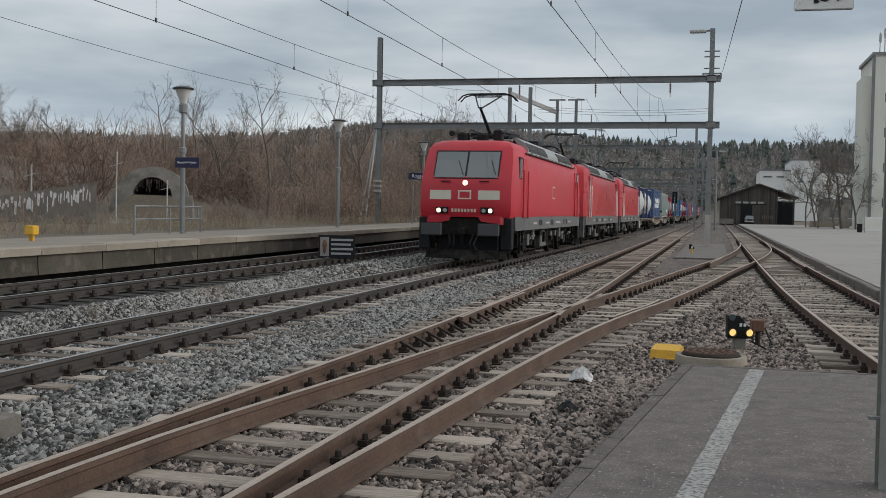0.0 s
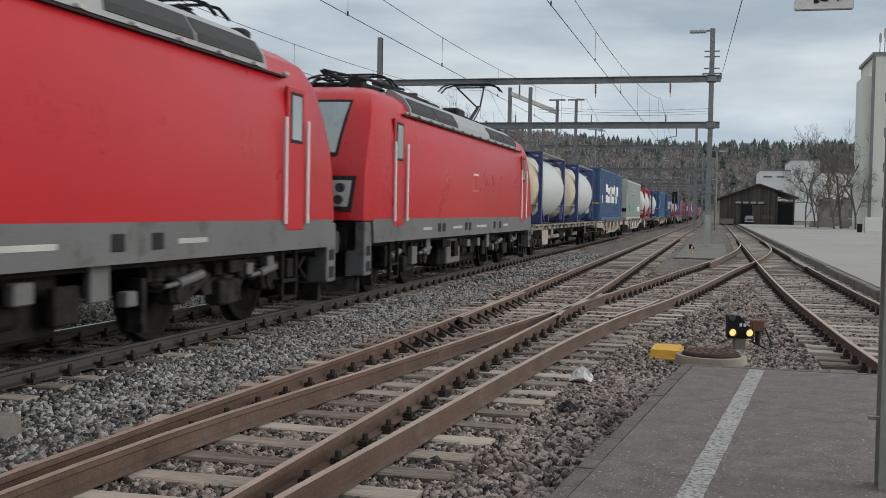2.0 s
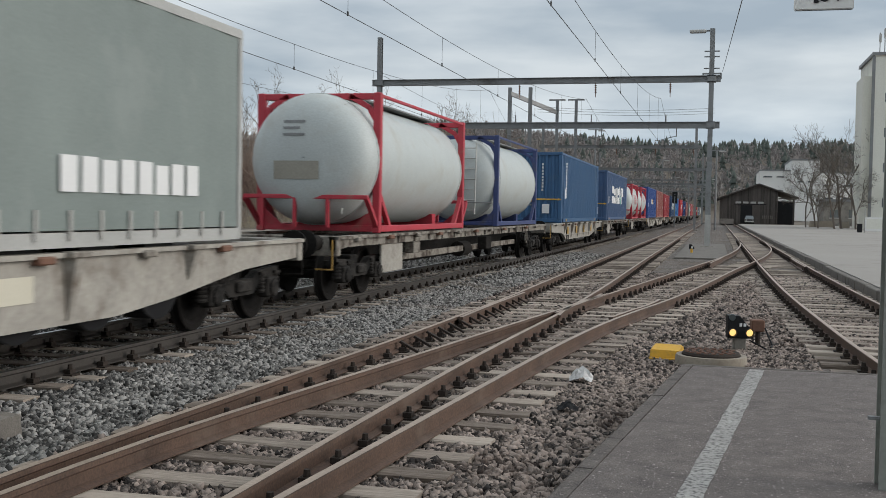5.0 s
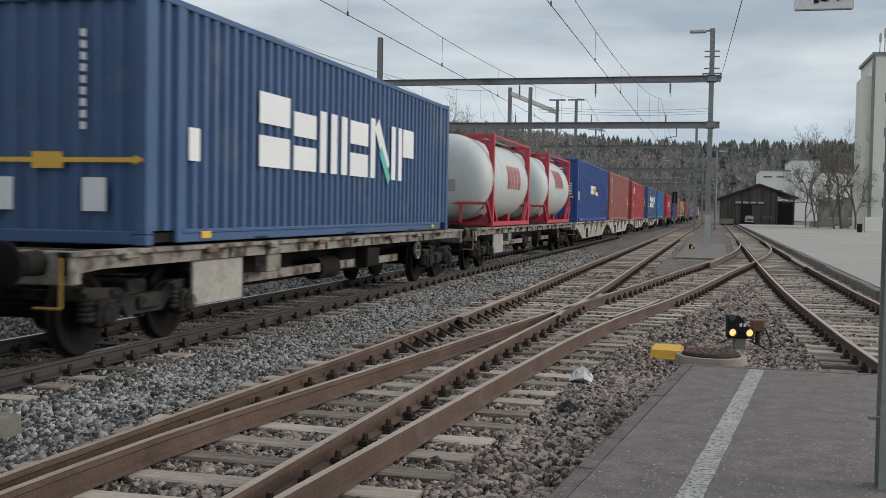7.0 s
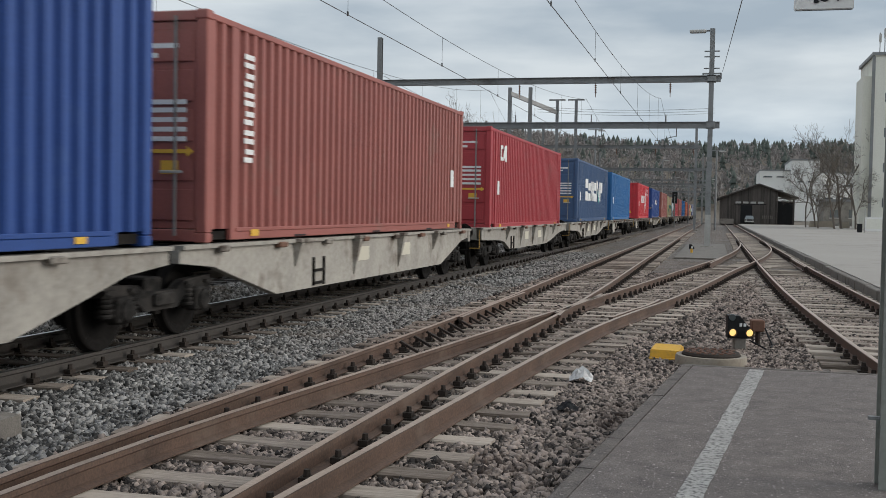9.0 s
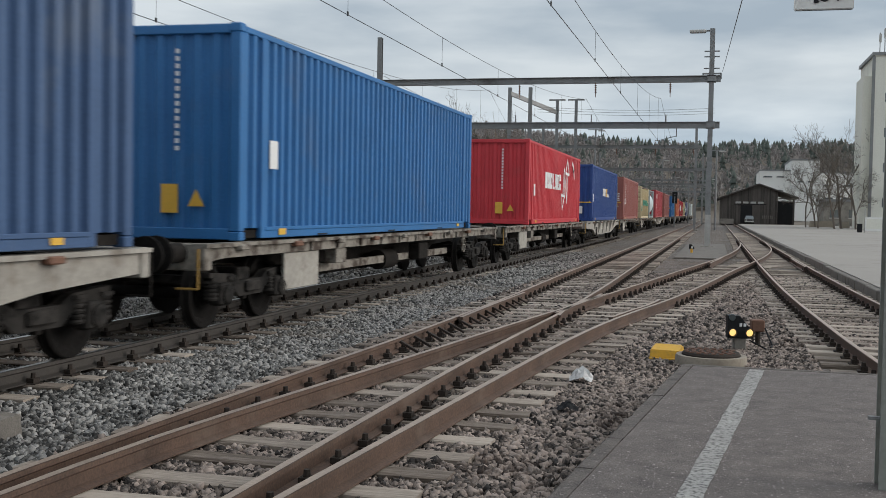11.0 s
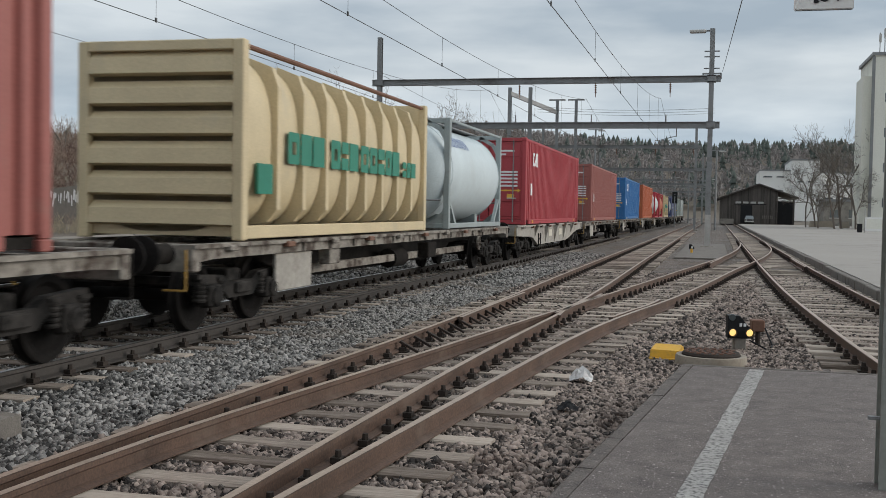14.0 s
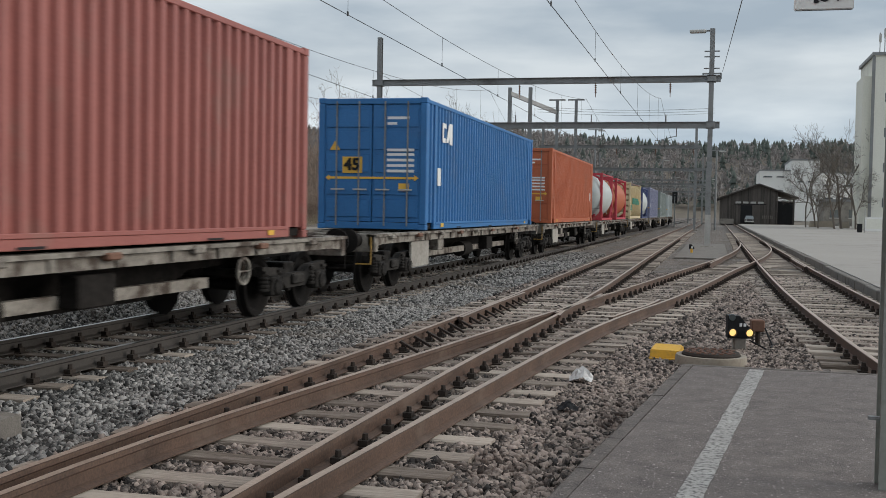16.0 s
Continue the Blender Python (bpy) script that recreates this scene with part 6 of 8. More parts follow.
            for yy in (b0 + 1.6, b0 + 2.42):
                part("hand_rail", Mesh().tube((sx * 1.53, T(yy), 1.4), (sx * 1.53, T(yy), 2.9), 0.026, n=8), M["white"] if kind != "angular" else red, door)
            part("step", Mesh().box(sx * 1.2, sx * 1.42, T(b0 + 1.7), T(b0 + 2.25), 0.55, 0.6).box(sx * 1.36, sx * 1.42, T(b0 + 1.7), T(b0 + 1.75), 0.3, 1.02).box(sx * 1.36, sx * 1.42, T(b0 + 2.2), T(b0 + 2.25), 0.3, 1.02).box(sx * 1.2, sx * 1.42, T(b0 + 1.7), T(b0 + 2.25), 0.3, 0.35), M["underframe"], e)
            part("corner_step", Mesh().box(sx * 1.1, sx * 1.44, T(b0 + 0.12), T(b0 + 0.5), 0.45, 1.4, 0.02), M["loco_grey"] if kind != "angular" else M["black"], e)
            part("step_hole", Mesh().box(sx * 1.43, sx * 1.446, T(b0 + 0.2), T(b0 + 0.42), 0.8, 0.97).box(sx * 1.43, sx * 1.446, T(b0 + 0.2), T(b0 + 0.42), 0.52, 0.7), M["black"], e)
    for sx in (-1, 1):
        badge = part("badge", Mesh().box(sx * 1.47, sx * 1.49, L / 2 - 0.3, L / 2 + 0.3, 2.1, 2.55), M["cream"], e, "pale square badge outline")
        part("badge_field", Mesh().box(sx * 1.48, sx * 1.495, L / 2 - 0.25, L / 2 + 0.25, 2.15, 2.5), red, badge)
        for y in (5.6, 6.0, 8.2, 8.6, 11.6, 12.4):
            part("skirt_opening", Mesh().box(sx * 1.46, sx * 1.495, y, y + 0.28, 1.14, 1.34, 0.06), M["black"], e)
        for y, w in ((4.4, 0.7), (7.0, 0.9), (9.5, 1.2), (13.0, 0.7)):
            part("marking", Mesh().box(sx * 1.47, sx * 1.492, y, y + w, 1.2, 1.26), M["galv_light"], e)
        m = Mesh().box(sx * 0.75, sx * 1.25, 7.4, 8.7, 0.35, 1.0, 0.03)
        part("battery_box", m, M["loco_grey"], e, "dusty grey equipment box")
        part("air_tank", Mesh().lathe_y([(9.1, 0.02), (9.12, 0.2), (10.6, 0.2), (10.62, 0.02)], 14, sx * 1.0, 0.62), M["underframe"], e, smooth=True)
        rr = random.Random(17)
        for y in np.arange(2.2, L - 2.4, 0.62):
            if rr.random() < 0.75:
                w, hh = rr.uniform(0.18, 0.42), rr.uniform(0.14, 0.4)
                zz = rr.uniform(0.45, 0.95 - hh * 0.5)
                part("equipment_box", Mesh().box(sx * 1.24, sx * rr.uniform(1.3, 1.38), y, y + w, zz, min(1.02, zz + hh), 0.015), M["loco_grey"] if rr.random() < 0.6 else M["underframe"], e)
        for y in (3.0, 5.3, L - 5.4, L - 3.1):
            part("damper", Mesh().tube((sx * 1.3, y - 0.3, 0.72), (sx * 1.3, y + 0.3, 0.8), 0.06, n=10).tube((sx * 1.3, y - 0.6, 0.7), (sx * 1.3, y - 0.3, 0.72), 0.03, n=8), M["loco_grey"], e, "grey damper")
    part("transformer", Mesh().box(-1.1, 1.1, 7.2, 11.3, 0.3, 1.02, 0.05), M["underframe"], e)
    part("underbody", Mesh().box(-1.3, 1.3, b0 + 0.4, L - b0 - 0.4, 0.95, 1.1), M["underframe"], e)
    for y in (4.15, L - 4.15):
        bg = part("bogie", shared("loco_bogie", loco_bogie_mesh, M["bogie"]), None, e, "grimy dark bogie")
        bg.location = (0, y, 0)
        for o in (-1.3, 1.3):
            ws = part("wheelset", shared("loco_wheelset", loco_wheelset, M["wheel"], True), None, bg)
            ws.location = (0, o, 0.625)
            LOCO_WHEELS.append((ws, (0, o, 0.625)))
    return e


def consist():
    loco(30.75, "faded red electric locomotive with angular cab and lit headlights", "angular", ("front",), 17.72)
    loco(48.7, "bright red electric locomotive with rounded cab and raised pantograph", "rounded", ("front",), 19.03)
    loco(67.72, "bright red electric locomotive with rounded cab, coupled as last engine", "rounded", ("rear",), 18.7)
    wg = "weathered grey bogie container wagon with low sills"
    wd = "pale grey bogie container wagon with deep fishbelly sills"
    W = lambda a, b, st, yl=False, joint="": wagon(a, b, st, wd if st == "deep" else wg, yl, joint)
    W(86.4, 107.1, "low")
    tank(89.04, "cream-white tank container in a dark blue frame with ladder", PALE, DKBLUE, 5.98, dome=CREAM)
    tank(99.38, "cream-white tank container in a dark blue frame with ladder", PALE, DKBLUE, 6.0, dome=CREAM)
    W(107.3, 124.6, "deep", True)
    container(108.96, "dark blue corrugated container with large white lettering", NAVY, False, logo=big_white_logo)
    W(124.9, 143.2, "deep")
    trailer(126.7, "grey-green curtain-sided semi-trailer on a pocket wagon")
    W(143.5, 167.2, "low")
    tank(146.4, "white tank container in a red frame", PALE, DKRED, 6.9, bumper=True)
    tank(157.6, "white tank container in a dark frame", PALE, DKBLUE, 6.8)
    W(167.6, 186.9, "deep", True)
    container(170.64, "faded blue corrugated container with upright white lettering", MID, False, logo=column_logo(1.2))
    W(187.2, 205.1, "low")
    container(189.23, "dark blue corrugated container with large white lettering", NAVY, False, logo=big_white_logo)
    W(205.4, 225.9, "low")
    tank(208.23, "white tank container in a red frame with red lettering", PALE, DKRED, 5.98, marks=flank_marks(LOGO_RED, 2.2, 4, 0.7, -0.25), ladder=False, bumper=True)
    tank(218.38, "weathered white tank container in a red frame", PALE, DKRED, 5.98, marks=flank_marks(LOGO_RED, 1.9, 4, 0.7, 0.0), ladder=False, bumper=True)
    W(226.0, 241.4, "deep", joint="rear")
    W(241.5, 257.5, "deep", joint="front")
    container(227.16, "royal blue corrugated container with doors and a small white-yellow logo", BLUE, True, logo=small_white_logo)
    container(242.18, "brown corrugated container with upright white lettering", BROWN, 2, logo=column_logo(1.08))
    W(257.7, 275.6, "deep")
    container(259.3, "crimson corrugated container with lettered doors", CRIMSON, True, z=DECK - 0.08, logo=square_logo)
    W(275.8, 293.2, "deep")
    container(278.5, "dark blue container with white lettering on doors and side", NAVY, True, logo=big_white_logo)
    W(293.3, 312.6, "low")
    container(294.87, "plain bright blue corrugated container", SKY, False, stripe=False)
    W(312.8, 333.2, "low")
    container(317.35, "bright red corrugated container with white lettering and arrow sign", RED, False, logo=white_lines_logo, stripe=False)
    W(333.5, 352.2, "deep")
    container(336.29, "royal blue corrugated container with a small white and yellow logo", BLUE, False, logo=small_white_logo)
    W(352.5, 370.8, "low")
    container(355.06, "brown corrugated container with white numbered doors", BROWN, True, tint="white", logo=column_logo(1.5))
    W(371.0, 392.4, "low")
    ribbed_box(372.98, "beige ribbed bulk tank container with green lettering", 9.3)
    tank(384.33, "pale blue-white tank container in a grey frame", AQUA, GREYF, 6.2, ladder=False, marks=flank_marks(BLUE, 0.7, 10, 0.26, 0.62), grey=True)
    W(392.7, 410.6, "deep")
    container(394.72, "crimson corrugated container with lettered doors", CRIMSON, True, logo=square_logo)
    W(410.9, 430.0, "low")
    container(413.87, "brown corrugated container with white numbered doors", BROWN, True, tint="white")
    W(430.4, 450.2, "low")
    container(434.52, "bright blue corrugated container with lettered doors", SKY, True, logo=square_logo)
    W(450.4, 468.6, "low")
    container(452.79, "weathered orange-brown corrugated container", ORANGE, 2)
    W(468.9, 489.2, "low")
    tank(471.5, "white tank container in a red frame", PALE, DKRED, 6.0)
    tank(480.3, "orange tank container in a red frame", ORANGE, DKRED, 7.0)
    W(489.5, 513.0, "low")
    ribbed_box(491.5, "beige ribbed bulk tank container with green lettering", 10.8)
    tank(504.6, "white tank container in a dark frame", PALE, DKBLUE, 6.9)
    W(513.4, 532.2, "low")
    container(515.2, "slate blue container with plain sides", colour("slate_blue_container_paint", (0.17, 0.18, 0.27)), False)
    W(532.5, 551.5, "low")
    container(534.4, "dull green-grey corrugated container", SAGE, False)
    W(551.8, 571.0, "low")
    container(553.8, "white box container at the end of the train", PALE, False)


consist()


# ---------------------------------------------------------------- overhead line
SPAN = 62.3
PORTALS = [61.5 + SPAN * k for k in range(-1, 5)]


def i_beam(m, p0, p1, w, h):
    """A rolled I-beam laid between two points: two flanges and a web."""
    a, b = Vector(p0), Vector(p1)
    up = Vector((0, 0, h / 2 - 0.015))
    m.bar(a + up, b + up, w, 0.03)
    m.bar(a - up, b - up, w, 0.03)
    m.bar(a, b, 0.03, h - 0.05)
    return m


def h_mast(m, x, y, z0, z1, w=0.3):
    for o in (-1, 1):
        m.box(x - w / 2, x + w / 2, y + o * w / 2 - 0.012, y + o * w / 2 + 0.012, z0, z1)
    m.box(x - 0.012, x + 0.012, y - w / 2 + 0.012, y + w / 2 - 0.012, z0, z1)
    return m


def portal(y, xl, xr, near):
    p = thing("catenary_portal", "grey galvanised catenary portal with two cross beams", "catenary portal", "portals over the tracks", at=(0, y, 0))
    for x, z0, top in ((xl, 0.5, 11.9), (xr, -0.3, 11.95)):
        part("mast", h_mast(Mesh(), x, 0, z0, top, 0.27), M["galv"], p)
        part("mast_foot", Mesh().box(x - 0.4, x + 0.4, -0.4, 0.4, z0 - 0.1, z0 + 0.14, 0.04), M["concrete"], p, "concrete footing")
        for z in (9.17, 6.6):
            part("bracket", Mesh().box(x - 0.24, x + 0.24, -0.2, 0.2, z - 0.2, z + 0.2, 0.01), M["galv"], p)
    for z in (9.17, 6.6):
        part("cross_beam", i_beam(Mesh(), (xl - 0.45, -0.05, z), (xr + 0.5, -0.05, z), 0.3, 0.36), M["galv"], p)
    for x in (TRACK_X, -11.8, -3.2, 2.3):
        if x > xr + 0.2:
            continue
        m = Mesh()
        for k in range(5):
            m.lathe_z([(8.9 - k * 0.1, 0.03), (8.88 - k * 0.1, 0.075), (8.83 - k * 0.1, 0.03)], 8, x + 0.5, 0)
        m.tube((x + 0.5, 0, 9.0), (x + 0.5, 0, 8.2), 0.02, n=6)
        part("hanger_insulator", m, M["rust_box"], p)
        m = Mesh().tube((x + 0.9, 0, 6.45), (x + 0.9, 0, 5.95), 0.03, n=6).tube((x + 0.9, 0, 6.0), (x - 0.1, -0.1, 5.72), 0.025, n=6)
        m.tube((x + 0.3, 0, 7.2), (x + 0.3, 0, 6.7), 0.04, n=6)
        part("registration_arm", m, M["galv"], p)
    if near:
        for z in (9.75, 10.4, 10.7):
            part("cross_arm", Mesh().box(xr - 0.42, xr + 0.42, -0.05, 0.05, z - 0.03, z + 0.03), M["galv"], p)
        part("cross_arm", Mesh().box(xr - 0.5, xr + 0.55, -0.06, 0.06, 9.42, 9.5).box(xr - 0.5, xr - 0.42, -0.06, 0.06, 9.15, 9.45).box(xr + 0.47, xr + 0.55, -0.06, 0.06, 9.15, 9.45), M["galv"], p)
        lamp = part("yard_light", Mesh().box(xr - 1.25, xr - 0.35, -0.16, 0.16, 11.72, 11.9, 0.04), M["galv_light"], p, "pale flat floodlight head")
        part("light_arm", Mesh().box(xr - 0.4, xr + 0.1, -0.05, 0.05, 11.8, 11.88), M["galv"], lamp)
        for dx in (0.0, 0.35):
            part("ladder_strut", Mesh().bar((xl - 0.1, -0.1, 6.4), (xl - 0.95 + dx, -0.7, 0.7), 0.08, 0.08), M["galv_light"], p, "pale diagonal stay")
        for k in range(3):
            part("switch_box", Mesh().box(xl - 0.25, xl + 0.25, -0.3, -0.16, 3.2 - k * 0.3, 3.35 - k * 0.3, 0.02), M["galv_light"], p)
        part("cable_guard", Mesh().box(xr - 0.16, xr + 0.16, -0.22, -0.17, -0.25, 1.6), M["galv_light"], p)
    return p


def overhead():
    for k, y in enumerate(PORTALS):
        if k == 0:
            continue
        xl, xr = -19.85, (-0.46 if k == 1 else -2.4)
        portal(y, xl, xr, k == 1)

    def cable(name, f, y0, y1, r, n=40, label="thin dark overhead wire"):
        ys = np.linspace(y0, y1, n)
        m = Mesh()
        pts = [Vector((f(y)[0], y, f(y)[1])) for y in ys]
        m.loft([[(p.x + r * math.cos(1.2566 * i), p.y, p.z + r * math.sin(1.2566 * i)) for i in range(5)] for p in pts])
        return solid(name, m, M["wire"], label, "wire", "overhead wires")

    top = PORTALS[0]

    def sag(y, high, low, lowest=30.35):
        """Height of a hanging wire; in the near span its lowest point lies at lowest."""
        if top <= y <= PORTALS[1]:
            return low + (high - low) * ((y - lowest) / (PORTALS[1] - lowest)) ** 2
        u = ((y - top) / SPAN) % 1.0
        return low + (high - low) * (2 * u - 1) ** 2

    platform_x = lambda y: float(np.interp(y, [-60, 14, 27, 36, 51, 120, 300], [-10.2, -11.05, -11.3, -11.6, -12.4, -17, -32]))
    platform_z = lambda y: float(np.interp(y, [0, 17, 36, 45, 62, 118], [5.3, 5.35, 5.46, 5.56, 5.6, 5.6]))
    lanes = [(lambda y: TRACK_X, lambda y: 5.57, 8.1, 6.32, 25.0, 21.0),
             (platform_x, platform_z, 8.7, 5.98, 19.0, 20.0),
             (lambda y: -3.2, lambda y: 5.62, 8.1, 6.38, 25.5, 20.9)]
    for fx, fz, hi, lo, at, first in lanes:
        end = 300 if fx(100) > -10 else 118
        c = cable("contact_wire", lambda y: (fx(y), fz(y)), top, end, 0.009, 120)
        cable("messenger_wire", lambda y: (fx(y), sag(y, hi, lo, at)), top, end, 0.008, 180)
        for y in np.arange(first - 8, end, 7.7):
            zt = sag(y, hi, lo, at)
            if zt - fz(y) > 0.1:
                part("dropper", Mesh().tube((fx(y), y, fz(y)), (fx(y), y, zt), 0.005, n=5), M["wire"], c)
                part("dropper_clip", Mesh().box(fx(y) - 0.012, fx(y) + 0.012, y - 0.03, y + 0.03, fz(y) - 0.02, fz(y) + 0.07), M["wire"], c)
    cable("feeder_wire", lambda y: (-19.9, sag(y, 7.7, 6.83, 34.0)), top, 280, 0.009, 120)
    cable("feeder_wire", lambda y: (-19.6, sag(y, 9.6, 8.9)), 61.5, 300, 0.012, 80)
    cable("stay_wire", lambda y: (0.12 + (61.5 - y) * 0.0088, 9.55 - (61.5 - y) * 0.084), 5.0, 61.5, 0.012, 12)
    for dz in (0.0, 0.28, 0.55):
        m = Mesh()
        pts = [Vector((-0.5 - 18.6 * k / 14, 118 - 3 * k / 14, 12.4 + dz - 0.3 * math.sin(math.pi * k / 14))) for k in range(15)]
        m.loft([[(p.x, p.y + 0.016 * math.cos(1.2566 * i), p.z + 0.016 * math.sin(1.2566 * i)) for i in range(5)] for p in pts])
        solid("cross_wire", m, M["wire"], "thin dark wire across the tracks", "wire", "overhead wires")
    # tall feeder masts behind the second beam
    sw = thing("switch_gantry", "tall grey steel switch gantry behind the tracks", "gantry", at=(0, 112, 0))
    for x in (-21.6, -19.4):
        part("post", h_mast(Mesh(), x, 0, -0.2, 14.7, 0.36), M["galv"], sw)
    for x in (-17.4, -15.3):
        part("post", h_mast(Mesh(), x, 6, -0.2, 14.0, 0.3), M["galv"], sw)
        part("cross_arm", Mesh().box(x - 0.9, x + 0.9, 5.9, 6.1, 13.9, 14.05), M["galv"], sw)
    part("beam", Mesh().bar((-21.6, 0, 14.1), (-17.4, 6, 12.6), 0.2, 0.45), M["galv"], sw)
    # light posts and signals far down the line
    for x, y, h in ((-14.2, 128, 11.5), (-9.3, 190, 11), (-0.15, 130, 9.2), (-5.4, 215, 10), (-1.5, 262, 10), (-10.5, 280, 11)):
        lp = thing("light_post", "slim grey steel post with a cross arm", "light post", "posts along the line", at=(x, y, 0))
        part("pole", Mesh().tube((0, 0, -0.3), (0, 0, h), 0.14, 0.1, 8), M["galv"], lp)
        part("arm", Mesh().box(-0.9, 0.9, -0.06, 0.06, h - 0.1, h), M["galv"], lp)
        part("lamp_head", Mesh().box(0.3, 1.1, -0.15, 0.15, h - 0.25, h - 0.1, 0.03), M["galv_light"], lp)
    for x, y in ((-5.6, 150), (-10.2, 176)):
        sg = thing("main_signal", "dark railway signal head on a grey post", "signal", "signals along the line", at=(x, y, 0))
        part("post", Mesh().tube((0, 0, -0.3), (0, 0, 4.3), 0.08, n=8), M["galv"], sg)
        part("screen", Mesh().box(-0.35, 0.35, -0.05, 0.05, 3.0, 4.6, 0.1), M["black"], sg)
        part("hood", Mesh().tube((0, -0.05, 4.1), (0, -0.3, 4.1), 0.1, n=10), M["black"], sg)


overhead()


# ---------------------------------------------------------------- things along the line
def platform_lamp(x, y, h, sign):
    l = thing("platform_lamp", "grey platform lamp with a conical glass lantern" + (" and blue sign" if sign else ""), "street lamp", "platform lamps", at=(x, y, 0.75))
    part("pole", Mesh().tube((0, 0, 0), (0, 0, 2.6), 0.085, 0.08, 10).tube((0, 0, 2.6), (0, 0, h - 0.5), 0.06, 0.055, 10), M["galv"], l)
    part("collar", Mesh().lathe_z([(2.5, 0.09), (2.52, 0.11), (2.66, 0.11), (2.7, 0.07)], 12), M["galv"], l)
    lan = part("lantern", Mesh().lathe_z([(h - 0.52, 0.1), (h - 0.42, 0.12), (h - 0.06, 0.25), (h - 0.05, 0.24)], 16), M["lamp_glass"], l, "milky glass lantern", smooth=True)
    part("neck", Mesh().lathe_z([(h - 0.8, 0.07), (h - 0.78, 0.13), (h - 0.55, 0.14), (h - 0.5, 0.1)], 12), M["galv"], lan)
    part("cap", Mesh().lathe_z([(h - 0.07, 0.32), (h - 0.03, 0.34), (h + 0.03, 0.2), (h + 0.05, 0.02)], 16), M["sign_dark"], lan, "dark lantern cap")
    if sign:
        s = part("station_sign", Mesh().box(-0.2, sign, -0.13, -0.08, 2.05, 2.37, 0.01), M["sign_blue"], l, "dark blue station name board")
        letters("Roggwil-Wynau", 0.155 * sign / 0.95, M["white"], "lettering", s, ((sign - 0.2) / 2, -0.136, 2.21), (90, 0, 0))


platform_lamp(-16.2, 30.3, 4.55, 0.62)
platform_lamp(-16.45, 45.1, 4.8, 0)
platform_lamp(-16.6, 60.0, 4.8, 0)
sgn = thing("station_sign", "dark blue station name board with white lettering on posts", "sign", at=(-17.2, 61.5, 0.75))
part("board", Mesh().box(-0.75, 1.6, -0.04, 0.04, 2.65, 3.05, 0.01), M["sign_blue"], sgn)
letters("Roggwil-Wynau", 0.3, M["white"], "lettering", sgn, (0.42, -0.05, 2.85), (90, 0, 0))
for x in (-0.5, 1.3):
    part("post", Mesh().tube((x, 0.06, 0), (x, 0.06, 3.0), 0.04, n=8), M["galv"], sgn)


def railing():
    r = thing("railing", "pale tubular steel railing on the far platform", "railing", at=(-16.1, 27.3, 0.72))
    e = (-0.35, 4.7)
    for k in range(3):
        x, y = e[0] * k / 2, e[1] * k / 2
        part("post", Mesh().tube((x, y, 0), (x, y, 0.86), 0.03, n=8), M["galv"], r)
    for z in (0.48, 0.86):
        part("bar", Mesh().tube((0, 0, z), (e[0], e[1], z), 0.028, n=8), M["galv"], r)
    part("post", Mesh().tube((e[0] * 0.95, e[1] * 0.95, 0.45), (e[0] * 0.95, e[1] * 0.95, 0.86), 0.025, n=8), M["galv"], r)


railing()
yb = thing("grit_box", "small yellow box on a post at the platform edge", "box", at=(-15.4, 21.6, 0.74))
part("body", Mesh().box(-0.12, 0.12, -0.12, 0.12, 0.14, 0.36, 0.02), M["signal_yellow"], yb)
part("front_plate", Mesh().box(-0.08, 0.08, -0.128, -0.118, 0.18, 0.31), M["yellow"], yb)
part("post", Mesh().box(-0.05, 0.05, -0.04, 0.04, 0, 0.14), M["signal_yellow"], yb)


def warning_board():
    b = thing("warning_board", "dark warning board with pale lines of writing on two legs", "sign", at=(-10.35, 28.4, 0.0), rz=4)
    part("panel", Mesh().box(-0.55, 0.52, -0.02, 0.02, 0.2, 0.86, 0.01), M["black"], b)
    part("pictogram", Mesh().box(-0.5, -0.24, -0.028, -0.018, 0.26, 0.8), colour("faded_sign_white", (0.3, 0.27, 0.26)), b, "faded pictogram panel")
    part("pictogram_mark", Mesh().lathe_z([(0.32, 0.01), (0.4, 0.05), (0.6, 0.07), (0.72, 0.03)], 8, -0.37, -0.02), M["rust_box"], b)
    for k in range(4):
        part("writing_bar", Mesh().box(-0.18, 0.46 - 0.06 * (k % 2), -0.026, -0.018, 0.7 - k * 0.13, 0.76 - k * 0.13), colour("dull_sign_white", (0.36, 0.36, 0.35)), b)
    for x in (-0.3, 0.22):
        part("leg", Mesh().box(x - 0.03, x + 0.03, 0.02, 0.06, -0.3, 0.7), M["black"], b)


warning_board()


